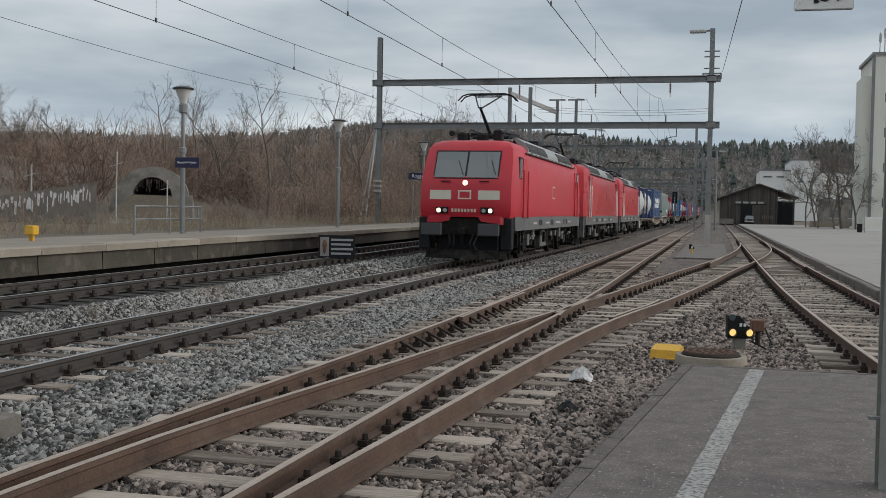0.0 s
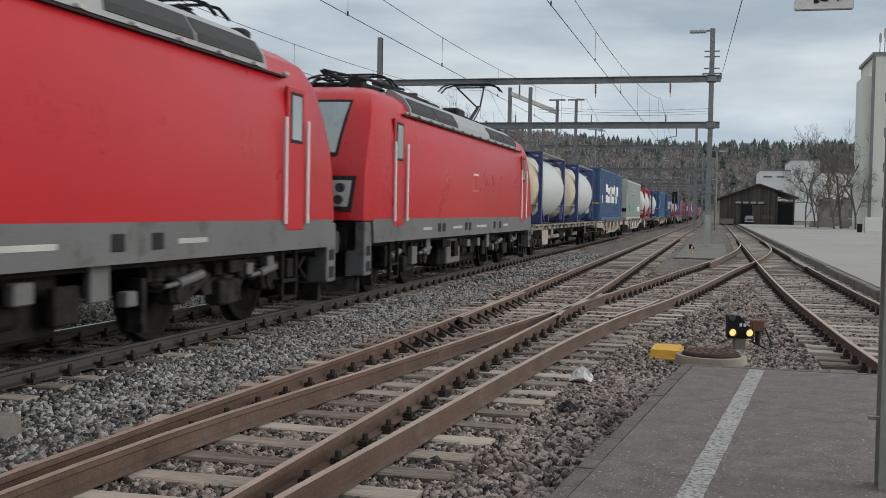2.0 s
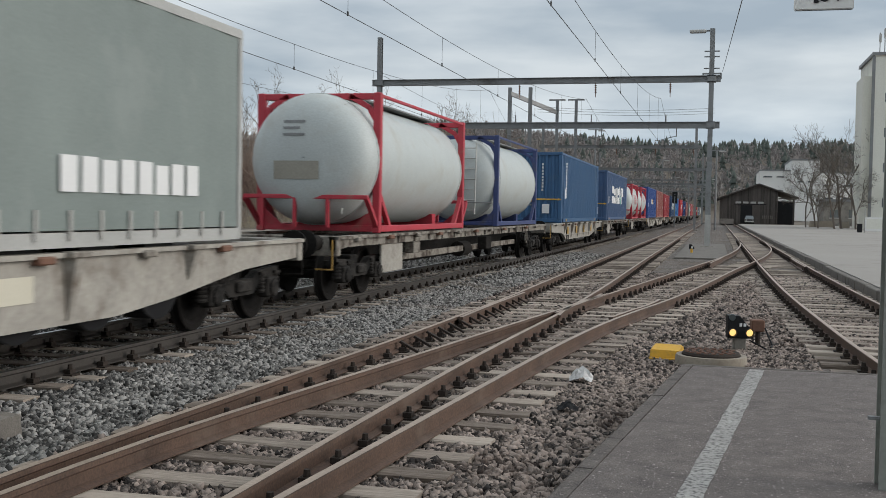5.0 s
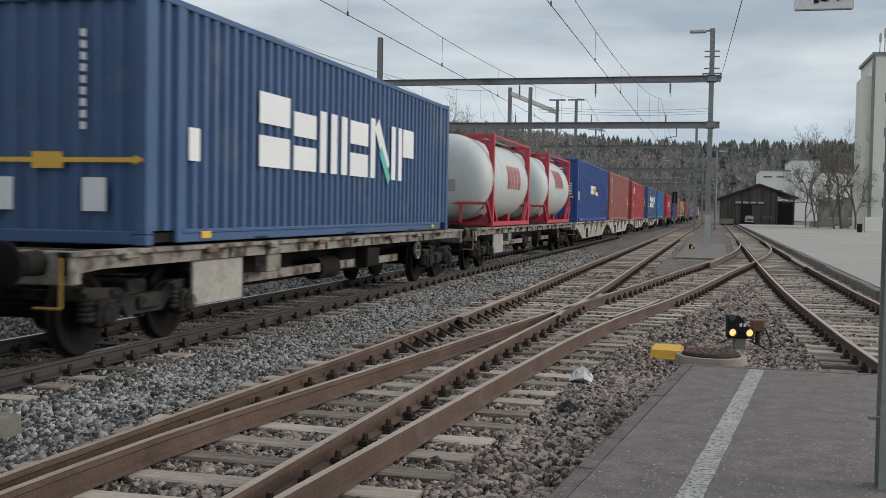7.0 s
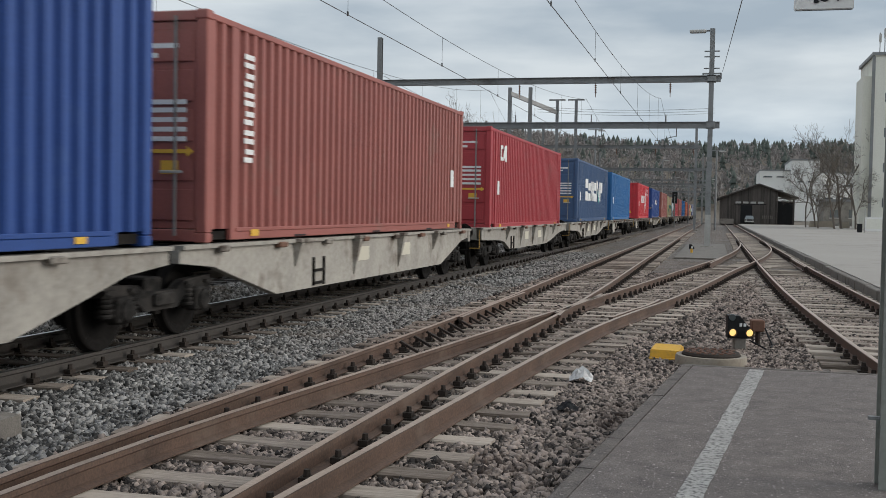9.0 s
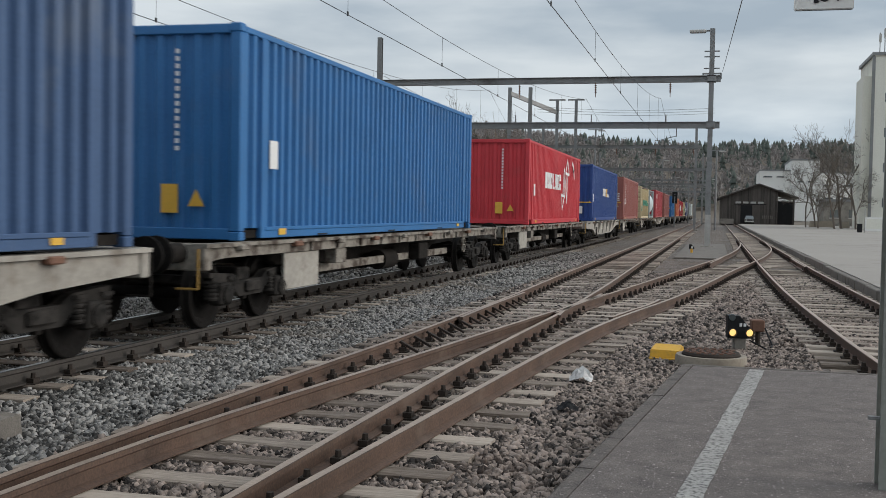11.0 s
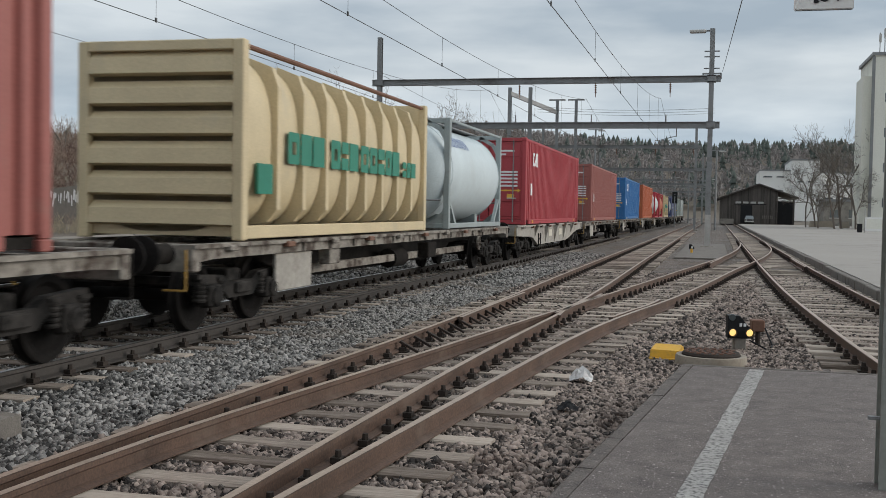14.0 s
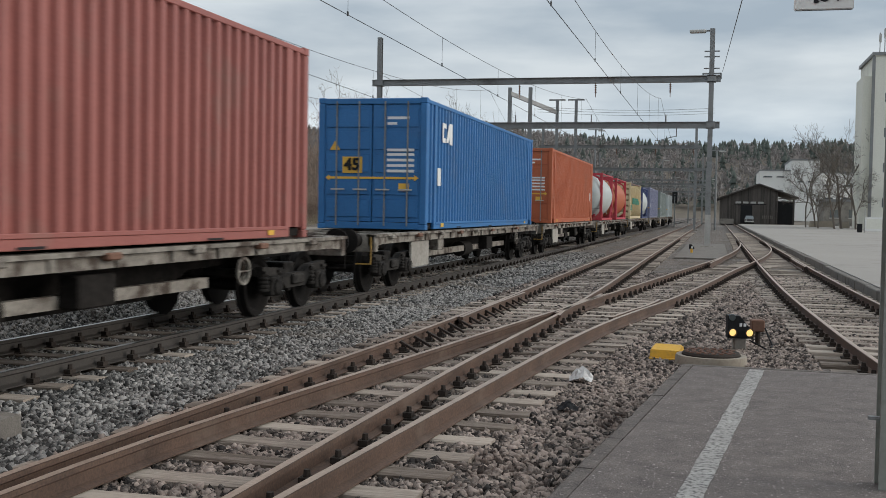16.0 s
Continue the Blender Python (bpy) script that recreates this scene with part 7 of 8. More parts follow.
def dwarf_signal(x, y, z, big, rz=0):
    s = thing("dwarf_signal", "black dwarf shunting signal with two lit white-yellow lamps" if big else "black dwarf shunting signal on a yellow base", "signal", "dwarf signals", at=(x, y, z), rz=rz)
    k = 0.88 if big else 0.62
    part("base", Mesh().box(-0.09 * k, 0.09 * k, -0.05, 0.12, -0.12, 0.09, 0.01), M["concrete"] if big else M["signal_yellow"], s, "concrete foot" if big else "yellow foot")
    o = [(-0.2, 0.1), (0.2, 0.1), (0.2, 0.19), (-0.02, 0.46), (-0.2, 0.46)]
    part("housing", Mesh().prism_y([(a * k, b * k) for a, b in o], -0.08 * k, 0.14 * k), M["black"], s)
    if big:
        for xx in (-0.115, 0.115):
            lm = part("lamp", Mesh().lathe_y([(-0.09, 0.01), (-0.09, 0.045), (-0.07, 0.05)], 16, xx, 0.17), M["lamp_warm"], s, "lit warm white lamp")
            part("hood", Mesh().lathe_y([(-0.17, 0.058), (-0.08, 0.056), (-0.08, 0.05), (-0.165, 0.053)], 14, xx, 0.175, False), M["black"], lm)
        part("lamp", Mesh().lathe_y([(-0.09, 0.01), (-0.09, 0.045), (-0.07, 0.05)], 16, -0.12, 0.38), M["glass"], s, "unlit dark lamp")
        for xx in (-0.02, 0.035):
            part("number_bar", Mesh().box(xx, xx + 0.035, -0.085, -0.079, 0.255, 0.3), M["white"], s)
        part("cable", Mesh().tube((0.15, 0.1, 0.05), (0.5, 0.0, -0.13), 0.012, n=6), M["black"], s)
    else:
        part("lamp", Mesh().lathe_y([(-0.06, 0.01), (-0.06, 0.05), (-0.04, 0.055)], 12, 0.02, 0.14), M["white"], s, "white lamp")


dwarf_signal(0.36, 15.4, -0.17, True, 8)
dwarf_signal(-1.1, 52.0, -0.1, False)
bx = thing("junction_box", "rust-brown steel junction box on a short post", "box", at=(0.62, 15.9, -0.22), rz=8)
part("body", Mesh().box(-0.1, 0.08, -0.1, 0.1, 0.19, 0.36, 0.015), M["rust_box"], bx)
part("post", Mesh().tube((0, 0, -0.1), (0, 0, 0.2), 0.035, n=8), M["fastening"], bx)
part("cable", Mesh().tube((0.08, -0.1, 0.25), (0.16, -0.25, 0.02), 0.012, n=6).tube((0.16, -0.25, 0.02), (0.12, -0.35, 0.0), 0.012, n=6), M["black"], bx)

yl = thing("cable_box", "bright yellow steel cable box lying on the ballast", "box", at=(-0.575, 14.15, -0.25), rz=-9)
part("cover", Mesh().loft([[(-0.2, -0.16, 0), (0.2, -0.16, 0), (0.2, 0.16, 0), (-0.2, 0.16, 0)], [(-0.19, -0.13, 0.12), (0.18, -0.13, 0.12), (0.18, 0.13, 0.17), (-0.18, 0.13, 0.17)]]), M["signal_yellow"], yl)
part("flange", Mesh().box(-0.23, 0.2, -0.2, -0.14, 0.0, 0.02).box(0.08, 0.24, -0.22, -0.12, 0.0, 0.025), M["signal_yellow"], yl)
part("conduit", Mesh().tube((0.18, 0.05, 0.18), (0.32, 0.1, 0.24), 0.016, n=6).tube((0.32, 0.1, 0.24), (0.45, 0.0, 0.06), 0.016, n=6), M["kerb"], yl)
part("conduit", Mesh().tube((-0.1, 0.17, 0.2), (-0.08, 0.3, 0.24), 0.02, n=6), M["fastening"], yl)


def manhole():
    m = thing("manhole", "round concrete shaft with a dark cast iron grating", "manhole", at=(-0.02, 13.75, -0.31))
    part("rim", Mesh().lathe_z([(0, 0.44), (0.15, 0.44), (0.185, 0.43), (0.19, 0.4), (0.185, 0.37), (0.1, 0.36)], 32), M["slab"], m, "pale concrete rim", smooth=True)
    part("cover", Mesh().lathe_z([(0.1, 0.35), (0.2, 0.36), (0.225, 0.34), (0.225, 0.02)], 32), M["fastening"], m, "dark rusty grating", smooth=True)
    for k in range(-4, 5):
        w = math.sqrt(0.33 ** 2 - (k * 0.07) ** 2)
        for j in np.arange(-w, w - 0.05, 0.09):
            part("grating_stud", Mesh().box(j, j + 0.05, k * 0.07 - 0.015, k * 0.07 + 0.015, 0.22, 0.236), M["rust_box"], m)


manhole()
cb = solid("concrete_block", Mesh().loft([[(-0.6, -0.5, -0.2), (0.17, -0.35, -0.2), (0.15, 0.4, -0.2), (-0.6, 0.45, -0.2)], [(-0.58, -0.48, 0.06), (0.16, -0.33, 0.06), (0.14, 0.38, 0.06), (-0.58, 0.43, 0.06)],
                                          [(-0.5, -0.4, 0.1), (0.08, -0.27, 0.11), (0.07, 0.3, 0.09), (-0.5, 0.36, 0.1)]]), M["kerb"], "low worn concrete block on the ballast", "block", at=(-5.5, 7.0, -0.12))


def rag(name, label, material, x, y, z, w, d, h, seed):
    r = np.random.default_rng(seed)
    m = Mesh()
    n = 9
    m.add([((i / 8 - 0.5) * w + r.uniform(-0.1, 0.1) * w / 4, (j / 8 - 0.5) * d + r.uniform(-0.1, 0.1) * d / 4, max(0.0, (1 - ((i - 4) ** 2 + (j - 4) ** 2) / 26)) * h * r.uniform(0.35, 1.0)) for j in range(n) for i in range(n)],
          [(j * n + i, j * n + i + 1, (j + 1) * n + i + 1, (j + 1) * n + i) for j in range(n - 1) for i in range(n - 1)])
    return solid(name, m, material, label, "litter", at=(x, y, z))


rag("plastic_bag", "crumpled dirty white plastic bag by the rail", M["rag"], -1.4, 11.75, -0.22, 0.25, 0.22, 0.17, 2)
rag("old_glove", "dark crumpled work glove on the ballast", M["black"], -1.3, 9.9, -0.21, 0.2, 0.14, 0.09, 5)
solid("concrete_pad", Mesh().box(-1.7, 0.55, 46, 68, -0.3, -0.205, 0.02), M["kerb"], "pale concrete strip round the catenary mast", "pad", kind="structure")

# the steel post beside the camera with its number plate
ps = thing("steel_post", "grey-green painted steel post at the platform", "post", at=(0.982, 6.9, 0))
part("pole", h_mast(Mesh(), 0.09, 0, -0.1, 4.2, 0.17), M["post_paint"], ps)
part("hinge", Mesh().box(-0.06, 0.02, -0.06, -0.02, 0.415, 0.435), M["galv"], ps)
part("arm", Mesh().box(-0.6, 0.1, 0.03, 0.07, 3.2, 3.25), M["galv"], ps)
plate = part("number_plate", Mesh().box(-0.556, -0.21, -0.01, 0.01, 2.892, 3.3, 0.02), M["plaster"], ps, "white number plate with black figures")
letters("4", 0.28, M["black"], "figure", plate, (-0.455, -0.014, 3.02), (90, 0, 0))
letters("89", 0.17, M["black"], "figure", plate, (-0.335, -0.014, 2.995), (90, 0, 0))


# ---------------------------------------------------------------- bank, portal and wall beyond the platform
def culvert():
    c = thing("culvert_portal", "weathered concrete arch portal of an underpass in the bank", "portal", at=(-28.45, 50, 0.25), rz=24)
    def arc(r, n=16, sq=0.9):
        return [(r * math.cos(math.pi * k / n), r * sq * math.sin(math.pi * k / n)) for k in range(n + 1)]
    a, b = arc(1.0, sq=1.05), arc(1.85, sq=0.86)
    m = Mesh()
    v = []
    for y in (-0.25, 0.5):
        v += [(x, y, 1.75 + z) for x, z in a] + [(x, y, 1.75 + z) for x, z in b]
    n = 17
    f = []
    for i in range(n - 1):
        f += [(i, i + 1, n + i + 1, n + i), (2 * n + i + 1, 2 * n + i, 3 * n + i, 3 * n + i + 1), (n + i, n + i + 1, 3 * n + i + 1, 3 * n + i), (i + 1, i, 2 * n + i, 2 * n + i + 1)]
    m.add(v, f)
    for sx in (-1, 1):
        m.box(sx * 1.0, sx * 1.85, -0.25, 0.5, -0.3, 1.75)
    part("arch", m, M["concrete"], c, "pale concrete arch ring")
    m = Mesh()
    rings = [[(x * 0.98, y, 1.75 + z) for x, z in a] for y in (0.4, 5.0)]
    m.loft(rings, closed=False, caps=False)
    m.box(-1.0, 1.0, 4.9, 5.0, -0.2, 2.8)
    part("vault", m, M["black"], c, "dark vault")
    part("earth_fill", Mesh().loft([[(-2.2, -2.4, 0.2), (2.2, -2.4, 0.2), (2.0, 1.0, 0.2), (-2.0, 1.0, 0.2)], [(-1.7, -1.2, 1.2), (1.6, -1.2, 1.1), (1.2, 1.0, 1.5), (-1.2, 1.0, 1.5)], [(-1.0, -0.42, 1.86), (0.95, -0.4, 1.8), (0.95, 0.9, 1.9), (-1.0, 0.9, 1.9)]]), M["ground"], c, "brown earth heaped before the opening", smooth=True)
    for sx in (-1, 1):
        part("wing_wall", Mesh().prism([(-0.2, -0.3), (2.6, -0.3), (2.6, 0.5), (-0.2, 1.9)], sx * 1.86, sx * 2.05), M["concrete"], c)
    m = Mesh()
    r = random.Random(6)
    for k in range(60):
        x = r.uniform(-1.0, 1.0)
        m.tube((x, 0.0 + r.uniform(-0.2, 0.2), 2.7), (x + r.uniform(-0.1, 0.1), -0.1, 2.7 - r.uniform(0.2, 0.7)), 0.014, 0.006, 4, False)
    quick("hanging_roots", m, M["bark"], c, kind="stuff")


culvert()


def old_wall():
    w = thing("garden_wall", "low grey concrete wall with flaking white patches", "wall", at=(-27.5, 37.0, 0.6), rz=36)
    part("wall", Mesh().loft([[(-3.4, 0, -0.4), (3.4, 0, -0.4), (3.4, 0.25, -0.4), (-3.4, 0.25, -0.4)], [(-3.4, 0, 0.75), (3.4, 0, 1.9), (3.4, 0.25, 1.9), (-3.4, 0.25, 0.75)]]), M["kerb"], w)
    r = random.Random(12)
    x = -3.3
    while x < 3.2:
        top = 0.75 + (x + 3.4) / 6.8 * 1.1 - r.uniform(0.02, 0.3)
        h = r.uniform(0.12, 0.62)
        d = r.uniform(-0.05, 0.05)
        wd = r.uniform(0.04, 0.13)
        part("white_patch", Mesh().prism_y([(x, top - h), (x + wd * 0.7, top - h - r.uniform(0, 0.1)), (x + wd + d, top - r.uniform(0, 0.1)), (x + 0.02 + d, top)], -0.012, -0.004), M["rag"], w)
        x += r.uniform(0.04, 0.15)


old_wall()
for x, y, h in ((-27.5, 38.5, 2.6), (-26.0, 42.5, 3.4), (-24.6, 44.5, 2.2), (-26.6, 33.8, 2.0)):
    fp = thing("fence_post", "thin pale fence post in the brush", "post", "posts in the brush", at=(x, y, rise(x, y) - 0.2))
    part("pole", Mesh().tube((0, 0, 0), (0.04, 0, h), 0.035, 0.03, 8), M["galv_light"], fp)
    part("cross_piece", Mesh().bar((-0.3, 0, h * 0.8), (0.3, 0, h * 0.86), 0.03, 0.03), M["galv_light"], fp)


# ---------------------------------------------------------------- buildings
def barn():
    b = thing("goods_shed", "dark tarred wooden goods shed with a wide gable", "shed", at=(0, 200, -0.05))
    x0, x1, xm, ez, rz_ = 0.6, 10.6, 7.3, 4.9, 7.35
    top = lambda x: ez + (rz_ - ez) * (1 - abs(x - xm) / (6.4 if x < xm else 6.9))
    r = random.Random(9)
    part("gable_wall", Mesh().prism_y([(x0, 0), (x1, 0), (x1, top(x1) - 0.25), (xm, rz_ - 0.25), (x0, top(x0) - 0.25)], 0.06, 0.3), M["dark_wood"], b)
    x = x0
    while x < x1 - 0.2:
        w = r.uniform(0.26, 0.4)
        part("board", Mesh().prism_y([(x, 0.05), (x + w - 0.03, 0.05), (x + w - 0.03, top(x + w) - 0.28), (x, top(x) - 0.28)], -0.02 + r.uniform(-0.015, 0.015), 0.05), M["dark_wood"], b)
        x += w
    part("side_wall", Mesh().box(x0, x0 + 0.2, 0.3, 26, 0, 4.6), M["dark_wood"], b)
    part("inner_wall", Mesh().box(x1 - 0.2, x1, 0.3, 26, 0, 5.6), M["dark_wood"], b)
    part("back_wall", Mesh().box(x0, 13.4, 25.8, 26, 0, 4.2), M["dark_wood"], b)
    part("lean_to_front", Mesh().box(x1, 13.5, 1.2, 1.4, 0, 4.2), M["black"], b, "dark open lean-to bay")
    part("lean_to_post", Mesh().box(13.2, 13.5, 0.1, 0.4, 0, 4.6), M["dark_wood"], b)
    part("brace", Mesh().bar((10.7, 0.1, 4.6), (13.3, 0.1, 5.0), 0.18, 0.18), M["dark_wood"], b)
    for sx, xe in ((-1, 0.0), (1, 14.2)):
        ze = top(xe)
        part("roof", Mesh().loft([[(xm, -0.6, rz_), (xe, -0.6, ze), (xe, -0.6, ze - 0.22), (xm, -0.6, rz_ - 0.22)], [(xm, 26.4, rz_), (xe, 26.4, ze), (xe, 26.4, ze - 0.22), (xm, 26.4, rz_ - 0.22)]]), M["roof_tile"], b)
    for k in range(4):
        part("window_pane", Mesh().box(3.3 + k * 1.3, 4.25 + k * 1.3, -0.06, -0.03, 3.7, 4.05), M["galv_light"], b, "pale gable window")
    part("sign_beam", Mesh().box(3.0, 8.6, -0.12, -0.04, 3.5, 3.62), M["black"], b)
    part("gate", Mesh().box(4.2, 6.2, -0.08, -0.03, 0.1, 3.4), M["black"], b)
    for k in range(6):
        part("painted_mark", Mesh().box(8.0 + k * 0.32, 8.18 + k * 0.32, -0.07, -0.04, 1.0, 1.6), M["kerb"], b)
    part("loading_ramp", Mesh().box(0.6, 3.0, -3, 0, 0.0, 0.9), M["concrete"], b)


barn()


def parked_van():
    v = thing("parked_car", "small dark parked car in front of the shed", "car", at=(5.6, 193, -0.02))
    part("body", Mesh().loft([[(-0.8, 0, 0.35), (0.8, 0, 0.35), (0.8, 4, 0.35), (-0.8, 4, 0.35)], [(-0.82, -0.05, 0.85), (0.82, -0.05, 0.85), (0.82, 4.05, 0.85), (-0.82, 4.05, 0.85)], [(-0.8, 0.4, 0.95), (0.8, 0.4, 0.95), (0.8, 3.9, 0.95), (-0.8, 3.9, 0.95)]]), M["sign_dark"], v)
    part("cabin", Mesh().loft([[(-0.75, 0.5, 0.95), (0.75, 0.5, 0.95), (0.75, 3.6, 0.95), (-0.75, 3.6, 0.95)], [(-0.6, 1.1, 1.5), (0.6, 1.1, 1.5), (0.6, 3.2, 1.5), (-0.6, 3.2, 1.5)]]), M["glass"], v)
    part("bumper", Mesh().box(-0.8, 0.8, -0.15, 0.0, 0.35, 0.55, 0.04), M["galv_light"], v)
    for sx in (-0.72, 0.72):
        for y in (0.8, 3.2):
            part("tyre", Mesh().lathe_x([(sx - 0.1, 0.2), (sx - 0.1, 0.32), (sx + 0.1, 0.32), (sx + 0.1, 0.2)], 16, y, 0.32), M["black"], v)
        part("headlight", Mesh().lathe_y([(-0.1, 0.02), (-0.1, 0.1), (0, 0.1)], 10, sx * 0.8, 0.7), M["galv_light"], v)


parked_van()


def block(name, label, x0, x1, y0, y1, h, wall, windows, parapet=0.5):
    b = thing(name, label, "building", at=(0, 0, -0.1))
    part("wall", Mesh().box(x0, x1, y0, y1, 0, h), wall, b)
    part("roof", Mesh().box(x0 - 0.2, x1 + 0.2, y0 - 0.2, y1 + 0.2, h, h + parapet), M["galv"], b, "grey roof edge")
    for wx, wz, ww, wh in windows:
        wn = part("window", Mesh().box(wx, wx + ww, y0 - 0.06, y0 - 0.01, wz, wz + wh), M["glass"], b)
        part("window_sill", Mesh().box(wx - 0.1, wx + ww + 0.1, y0 - 0.18, y0 - 0.02, wz - 0.18, wz - 0.02), M["galv_light"], wn)
    return b


block("factory_building", "white plastered factory building with flat roof", 12.9, 22.0, 350, 380, 15.6, M["plaster"], [(14, 13.6, 2.6, 0.35), (18, 13.6, 2.2, 0.35), (14, 9.3, 2.8, 0.4), (18, 9.3, 2.0, 0.4), (14, 5.5, 2.6, 0.4)], 0.4)
block("factory_building", "tall white plastered factory tower", 22.1, 30.4, 346, 380, 18.7, M["plaster"], [(24, 12, 1.8, 0.4), (27, 12, 1.8, 0.4)], 0.5)
block("factory_building", "white factory wing behind bare trees", 30.5, 46.0, 352, 380, 15.0, M["plaster"], [(32, 11, 3, 0.5), (38, 11, 3, 0.5), (32, 7, 3, 0.5), (38, 7, 3, 0.5)], 0.4)


def silo():
    s = thing("grain_silo", "tall pale concrete silo with a dark vertical joint", "silo", at=(0, 150, -0.1))
    part("wall", Mesh().box(19.6, 34, 0, 14, 0, 22.9), M["silo"], s)
    part("stair_tower", Mesh().box(18.35, 19.58, 1, 8, 0, 20.3), M["silo"], s)
    part("joint", Mesh().box(19.3, 19.7, -0.05, 0.02, 0, 22.8), M["galv"], s, "dark drain pipe")
    part("roof_edge", Mesh().box(19.3, 34.2, -0.2, 14.2, 22.9, 23.3), M["galv"], s)
    for x, h in ((20.3, 26.0), (20.9, 26.6), (21.4, 25.4)):
        an = part("antenna", Mesh().tube((x, 1, 23.2), (x, 1, h), 0.06, n=6), M["galv"], s)
        part("antenna_panel", Mesh().box(x - 0.15, x + 0.15, 0.7, 0.9, h - 1.3, h - 0.2), M["galv_light"], an)
    for k in range(4):
        part("window", Mesh().box(21.0, 22.0, -0.05, 0.0, 3 + 4.6 * k, 4.2 + 4.6 * k), M["glass"], s)


silo()
hs = thing("house", "far brown-roofed house on the wooded bank", "house", at=(-92, 113, 7.0), rz=35)
part("wall", Mesh().box(-5, 5, 0, 8, 0, 3.2), M["concrete"], hs)
part("roof", Mesh().loft([[(-5.6, -0.6, 3.2), (5.6, -0.6, 3.2), (5.6, 8.6, 3.2), (-5.6, 8.6, 3.2)], [(-3.2, 4, 5.4), (3.2, 4, 5.4), (3.2, 4.1, 5.4), (-3.2, 4.1, 5.4)]]), M["roof_tile"], hs)
part("chimney", Mesh().box(-1.4, -0.9, 3.6, 4.1, 4.8, 6.1), M["concrete"], hs)
part("chimney", Mesh().box(0.9, 1.4, 3.6, 4.1, 4.8, 6.1), M["concrete"], hs)
for k in range(4):
    part("window", Mesh().box(-4 + 2.2 * k, -3 + 2.2 * k, -0.05, 0.0, 1.0, 2.2), M["glass"], hs)

for x, y, w, h, m, lab in ((15.9, 118, 1.9, 1.6, M["plaster"], "white notice board on two posts at the yard edge"),):
    nb = thing("notice_board", lab, "sign", at=(x, y, 0))
    part("panel", Mesh().box(-w / 2, w / 2, -0.04, 0.04, 0.15, h), m, nb)
    part("poster", Mesh().box(-w / 2 + 0.15, w / 2 - 0.15, -0.05, -0.042, 0.4, h - 0.2), M["silo"], nb)
    for sx in (-1, 1):
        part("post", Mesh().tube((sx * w / 2, 0, -0.05), (sx * w / 2, 0, h + 0.9 if sx < 0 else h), 0.05, n=8), M["galv_light"], nb)
part("bin", Mesh().box(-1.7, -1.2, -0.2, 0.2, 0.0, 0.9, 0.03), M["black"], nb)
for x, y, w in ((15.0, 166, 3.4), (17.6, 160, 1.4), (20.2, 158, 3.0)):
    solid("concrete_barrier", Mesh().loft([[(-w / 2, 0, 0), (w / 2, 0, 0), (w / 2, 0.6, 0), (-w / 2, 0.6, 0)], [(-w / 2 + 0.1, 0.15, 0.9), (w / 2 - 0.1, 0.15, 0.9), (w / 2 - 0.1, 0.45, 0.9), (-w / 2 + 0.1, 0.45, 0.9)]]), M["slab"],
          "pale concrete barrier at the yard's end", "barrier", "barriers at the yard", at=(x, y, -0.02))
block("low_building", "low grey outbuilding behind the yard trees", 17.5, 26, 190, 200, 4.2, M["concrete"], [(18.5, 1.5, 1.5, 1.3), (21.5, 1.5, 1.5, 1.3)], 0.4)


# ---------------------------------------------------------------- bare trees, brush and far woods
def limbs(rng, height, spread, twigs, trunk=0.5):
    """Segments (a, b, ra, rb) of a leafless tree."""
    segs = []

    def grow(p, d, length, r, depth):
        n = 3 if depth < 2 else 2
        for k in range(n):
            d = (d + Vector(rng.normal(size=3)) * 0.13 + Vector((0, 0, 0.07))).normalized()
            q = p + d * length / n
            segs.append((p, q, r * (1 - 0.22 * k / n), r * (1 - 0.22 * (k + 1) / n)))
            p = q
            if depth < twigs:
                for _ in range(2 if depth else 1):
                    ax = Vector(rng.normal(size=3)).normalized()
                    nd = (d + ax * spread * rng.uniform(0.6, 1.2)).normalized()
                    grow(p, nd, length * rng.uniform(0.45, 0.68), r * 0.5, depth + 1)
    grow(Vector((0, 0, -0.2)), Vector((0, 0, 1)), height * trunk * 1.3, height * 0.014, 0)
    return segs


def tubes(segs, sides=3):
    a = np.array([s[0] for s in segs])
    b = np.array([s[1] for s in segs])
    ra, rb = np.array([s[2] for s in segs]), np.array([s[3] for s in segs])
    d = b - a
    d /= np.linalg.norm(d, axis=1, keepdims=True) + 1e-9
    h = np.where(np.abs(d[:, 2:3]) < 0.9, [[0, 0, 1.0]], [[1.0, 0, 0]])
    u = np.cross(d, h)
    u /= np.linalg.norm(u, axis=1, keepdims=True)
    w = np.cross(d, u)
    v = []
    for c, r in ((a, ra), (b, rb)):
        for i in range(sides):
            t = 2 * math.pi * i / sides
            v.append(c + (u * math.cos(t) + w * math.sin(t)) * r[:, None])
    v = np.stack(v, 1)
    quad = np.array([(i, (i + 1) % sides, sides + (i + 1) % sides, sides + i) for i in range(sides)])
    return v, quad


def raw_mesh(name, v, f, material):
    me = bpy.data.meshes.new(name)
    me.vertices.add(len(v))
    me.vertices.foreach_set("co", np.asarray(v, np.float32).reshape(-1))
    k = f.shape[1]
    me.loops.add(f.size)
    me.loops.foreach_set("vertex_index", f.reshape(-1).astype(np.int32))
    me.polygons.add(len(f))
    me.polygons.foreach_set("loop_start", np.arange(0, f.size, k, dtype=np.int32))
    me.update()
    me.validate()
    me.materials.append(material)
    return me


def skyline(x, y, e):
    """Height above the land that reaches the slope e seen from the station."""
    return 1.6 + e * (0.97 * y - 0.248 * x) - rise(x, y)


